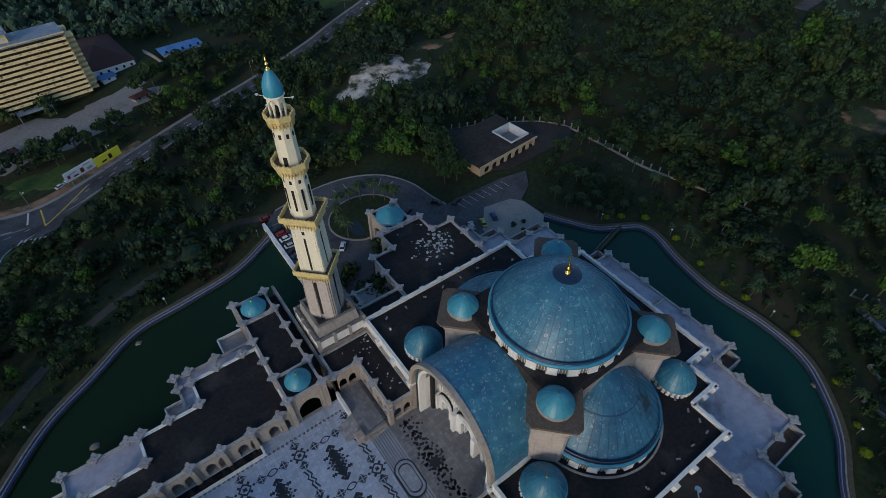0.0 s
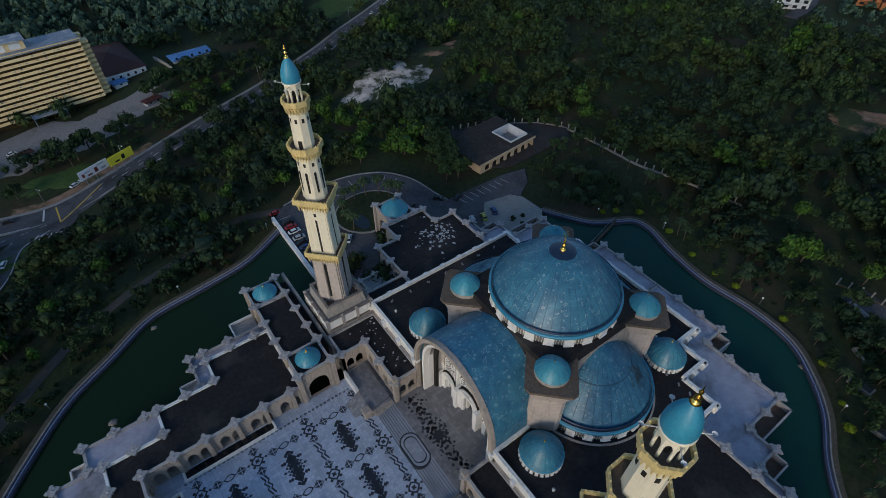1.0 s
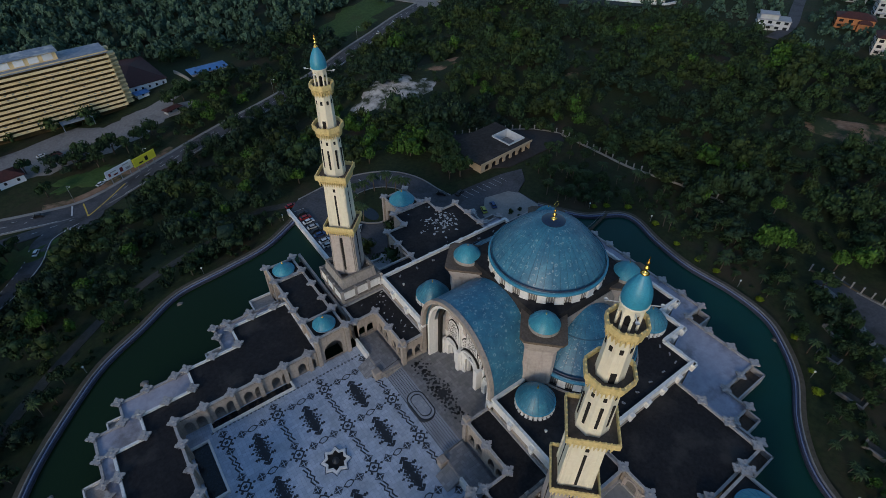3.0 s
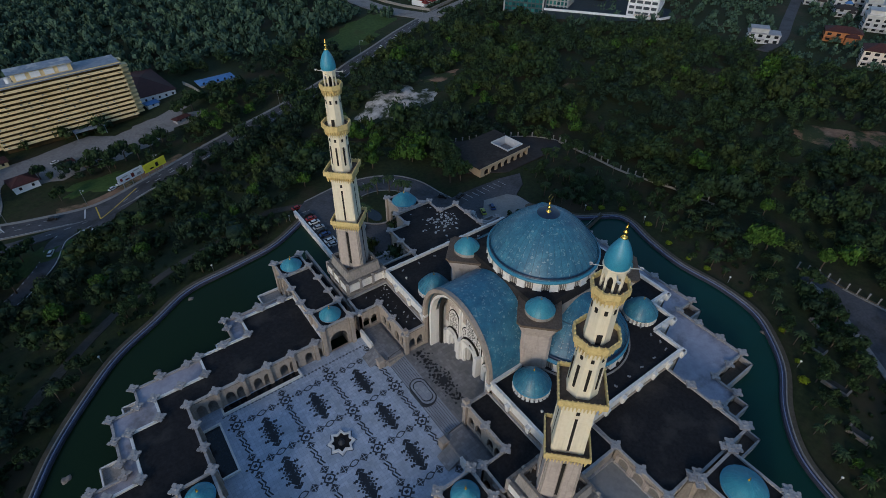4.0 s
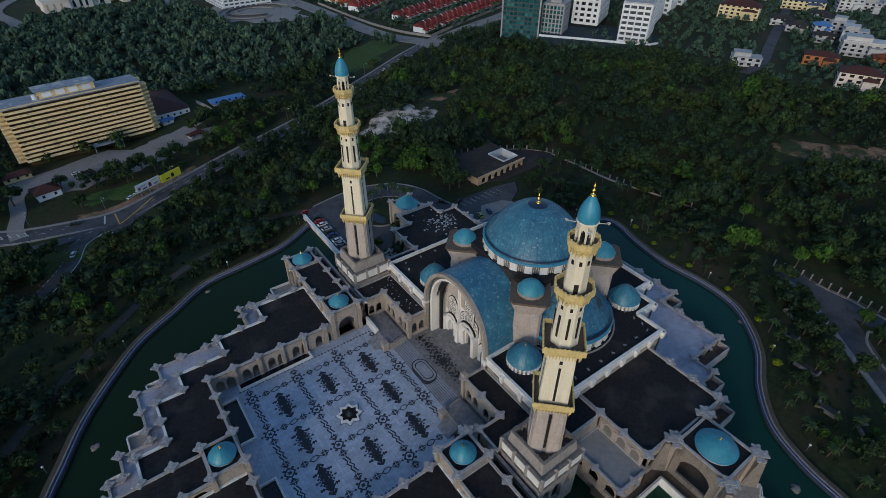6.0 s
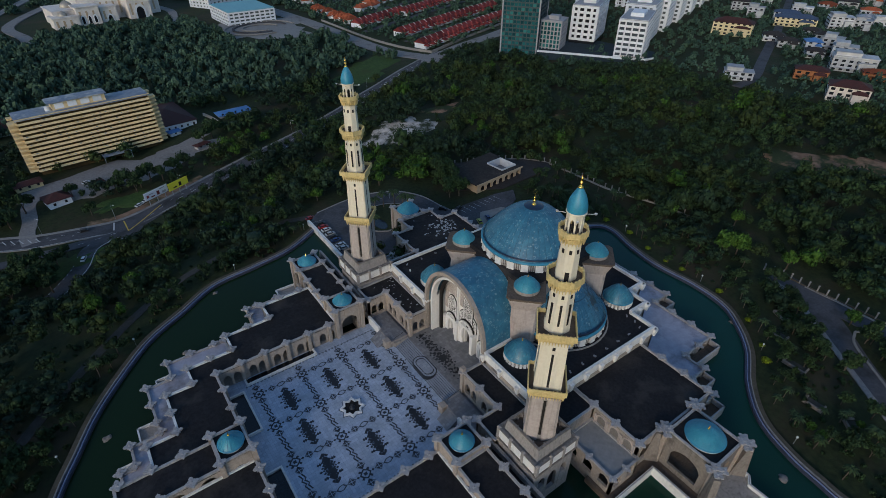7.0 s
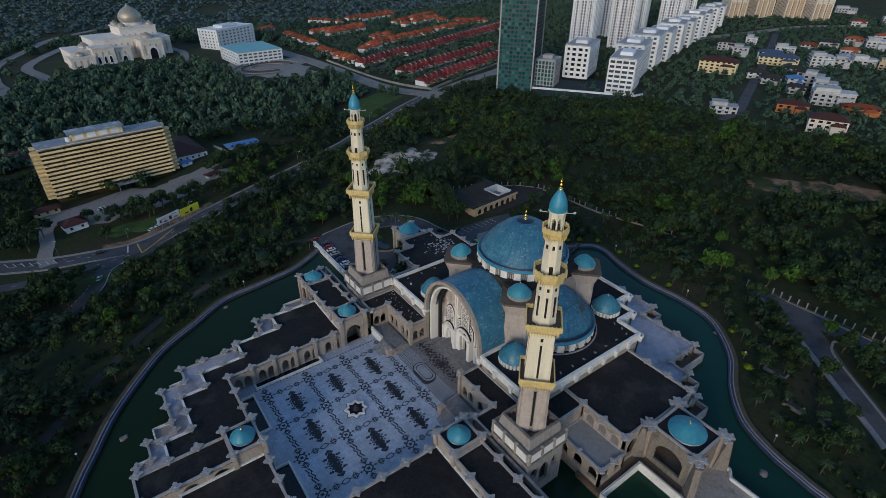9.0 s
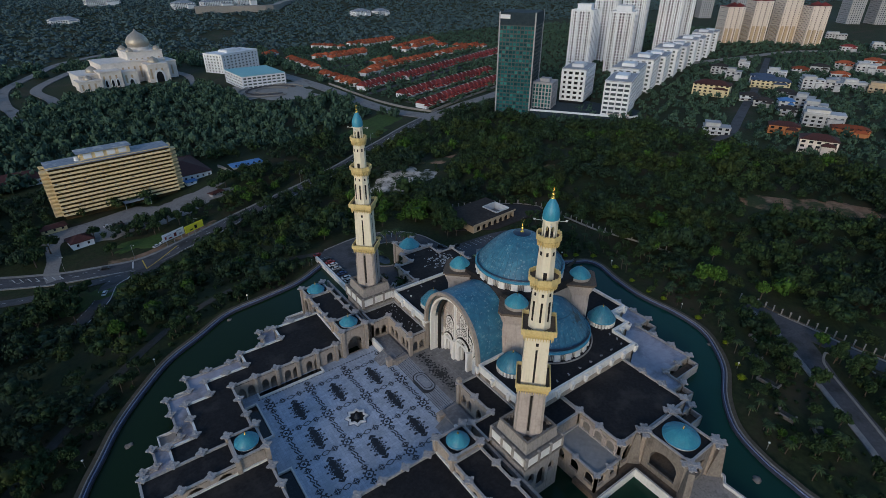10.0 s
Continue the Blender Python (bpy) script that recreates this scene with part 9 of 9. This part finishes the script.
CAR_GLASS = GLASS_DARK
TYRE = surface("tyre_rubber", (0.015, 0.015, 0.015), (0.025, 0.025, 0.025), 0.8, 4.0)
car_paints = {n: surface(n + "_car_paint", c, tuple(min(1, 1.12 * v_) for v_ in c), 0.3, 1.0, bump=0) for n, c in (("white", (0.62, 0.63, 0.65)), ("silver", (0.4, 0.41, 0.43)), ("red", (0.3, 0.02, 0.02)), ("black", (0.018, 0.018, 0.02)), ("blue", (0.02, 0.05, 0.15)), ("yellow", (0.35, 0.36, 0.06)))}


def car_meshes(paint):
    b = M()
    prof = [(-2.15, 0.35), (-2.2, 0.75), (-1.9, 0.92), (-1.3, 0.98), (1.0, 0.98), (1.9, 0.85), (2.15, 0.65), (2.12, 0.35)]
    n = len(prof)
    b.add([(x, -0.86, z) for x, z in prof] + [(x, 0.86, z) for x, z in prof], [tuple(range(n)), tuple(range(2 * n - 1, n - 1, -1))] + [(i, n + i, n + (i + 1) % n, (i + 1) % n) for i in range(n)])
    b.taper(-0.25, 0, 1.36, 0.95, 0.62, 1.46, 0.8, 0.56)
    g = M().taper(-0.25, 0, 0.97, 1.5, 0.8, 1.38, 0.98, 0.64)
    return b.mesh("body", paint), g.mesh("glass", CAR_GLASS)


wheel = M().tube((0, -0.1, 0), (0, 0.1, 0), 0.33, 12).mesh("wheel", TYRE)
CARS = {n: car_meshes(p) for n, p in car_paints.items()}


def car(x, y, turn, paint, z=None, group="parked cars"):
    c = thing("car", paint + " saloon car standing on grey asphalt", "car", Matrix.Translation((x, y, (-1.9 if z is None else z))) @ Matrix.Rotation(turn, 4, "Z"), group)
    part("body", CARS[paint][0], None, c)
    part("window_glass", CARS[paint][1], None, c, "dark car windows")
    for u in (-1.35, 1.35):
        for w in (-0.8, 0.8):
            part("wheel", wheel, None, c, at=Matrix.Translation((u, w, 0.33)))


for k, (y, p) in enumerate(((98.5, "black"), (95.6, "red"), (92.6, "white"), (88.6, "silver"), (85.8, "black"), (83.0, "blue"), (78.6, "white"), (75.8, "silver"))):
    car(-28.9, y, 0.05 * (-1) ** k, p)
for x, y, a, p in ((29.5, 74.2, 0.35, "black"), (23.2, 78.0, -0.9, "black"), (35.3, 59.8, 1.2, "blue"), (30.2, 59.4, 1.2, "yellow"), (25.9, 60.5, 1.2, "silver"), (-15.2, 77.9, 0.9, "white"), (12.0, 79.8, 0.5, "black")):
    car(x, y, a, p)
car(-30, 107.4, 0.0, "red", gz(-30, 107.4) + 0.16)
for x, y, a, p in ((-110, 244, 0.3, "white"), (-90, 200.6, 0.5, "white"), (-86, 203.3, 0.5, "white"), (-117, 189.3, -0.2, "black"), (-120, 158, 1.2, "white"), (140, 306, 0.55, "white"), (120, 296, 0.55, "white"), (-132, 237, 1.5, "black"), (-129, 232, 1.5, "silver")):
    car(x, y, a, p, gz(x, y) + 0.45, "cars on the road")
# bay lines in the car park
for k in range(10):
    solid("bay_line", M().box(-31.0, 75.0 + 3.0 * k, -1.896, -26.4, 75.12 + 3.0 * k, -1.89), MARK_WHITE, "white parking bay line", kind="structure")
for k in range(9):
    a = radians(150 - 15 * k)
    x, y = 1 + 17 * math.cos(a), 89 + 17 * math.sin(a)
    solid("bay_line", M().box(-2.3, -0.07, -1.896, 2.3, 0.07, -1.89), MARK_WHITE, "white parking bay line", kind="structure", at=Matrix.Translation((x, y, 0)) @ Matrix.Rotation(a, 4, "Z"))
for k in range(8):
    solid("bay_line", M().box(-0.07, -2.2, -1.896, 0.07, 2.2, -1.89), MARK_WHITE, "white parking bay line", kind="structure", at=Matrix.Translation((30 + 3.0 * k, 72.0, 0)) @ Matrix.Rotation(0.2, 4, "Z"))
# yellow box and zebra at the junction
for p0, p1 in (((-99.6, 189.6), (-99.2, 176.8)), ((-99.2, 176.8), (-80.5, 194.6))):
    ln = [(p0[0] + (p1[0] - p0[0]) * t / 6, p0[1] + (p1[1] - p0[1]) * t / 6) for t in range(7)]
    solid("box_line", ribbon(ln, -0.3, 0.3, 0.42), MARK_YELLOW, "yellow box junction line", kind="structure")
for k in range(9):
    x, y = -108.5 + 1.6 * k, 170.2 - 0.75 * k
    solid("crossing_bar", ribbon([(x - 0.8, y - 1.6), (x + 0.8, y + 1.6)], -0.28, 0.28, 0.5), MARK_WHITE, "worn white hatching bar", kind="structure")
# low stone terraces in the lakeside garden
for (ax, ay), (bx, by) in (((68.4, -51), (68.1, -57)), ((58, -61), (58, -68)), ((47, -72.4), (47, -77.8)), ((81, -47), (78.5, -51.5)), ((50.2, -82), (46.5, -86))):
    g = thing("garden_terrace", "low grey stone planter terrace in the garden", "planter", Matrix.Translation(((ax + bx) / 2, (ay + by) / 2, gz((ax + bx) / 2, (ay + by) / 2))) @ Matrix.Rotation(math.atan2(by - ay, bx - ax), 4, "Z"), "garden planters")
    L = math.dist((ax, ay), (bx, by)) / 2
    part("wall", M().box(-L, -0.3, -1, L, 0.3, 1.0).box(-L, 0.3, -1, -L + 0.5, 3.0, 0.9).box(L - 0.5, 0.3, -1, L, 3.0, 0.9), STONE_DARK, g)
    part("paving", M().box(-L + 0.5, 0.3, -1, L - 0.5, 3.0, 0.35), OLD_DRIVE, g, "grey worn paving")


def lamp(x, y, h, arm, label):
    t = thing("street_lamp", label, "street lamp", Matrix.Translation((x, y, gz(x, y))), "street lamps")
    part("pole", M().tube((0, 0, -0.5), (0, 0, h), 0.09, 6, 0.06), STEEL, t)
    if arm:
        part("arm", M().tube((0, 0, h), (arm * 0.5, -arm, h + 0.4), 0.05, 5), STEEL, t)
        part("head", M().taper(arm * 0.55, -arm * 1.05, h + 0.3, 0.3, 0.3, h + 0.5, 0.15, 0.15), LAMP_GLASS, t)
    else:
        part("globe", M().ball((0, 0, h + 0.25), 0.34), LAMP_GLASS, t, "pale round globe")


for k in range(24, len(MAIN) - 1, 17):
    (ax, ay), (bx, by) = MAIN[k], MAIN[k + 1]
    d = Vector((bx - ax, by - ay)).normalized()
    lamp(ax - d.y * 8.2, ay + d.x * 8.2, 9, 2.2, "tall grey street lamp beside the main road")
for k in range(3, len(SHORE_LINE) - 2, 17):
    (ax, ay), (bx, by) = SHORE_LINE[k], SHORE_LINE[k + 1]
    if ax > 15 or ay > -20:
        d = Vector((bx - ax, by - ay)).normalized()
        lamp(ax + d.y * 4.4, ay - d.x * 4.4, 2.6, 0, "short lamp post with a round globe by the lake")
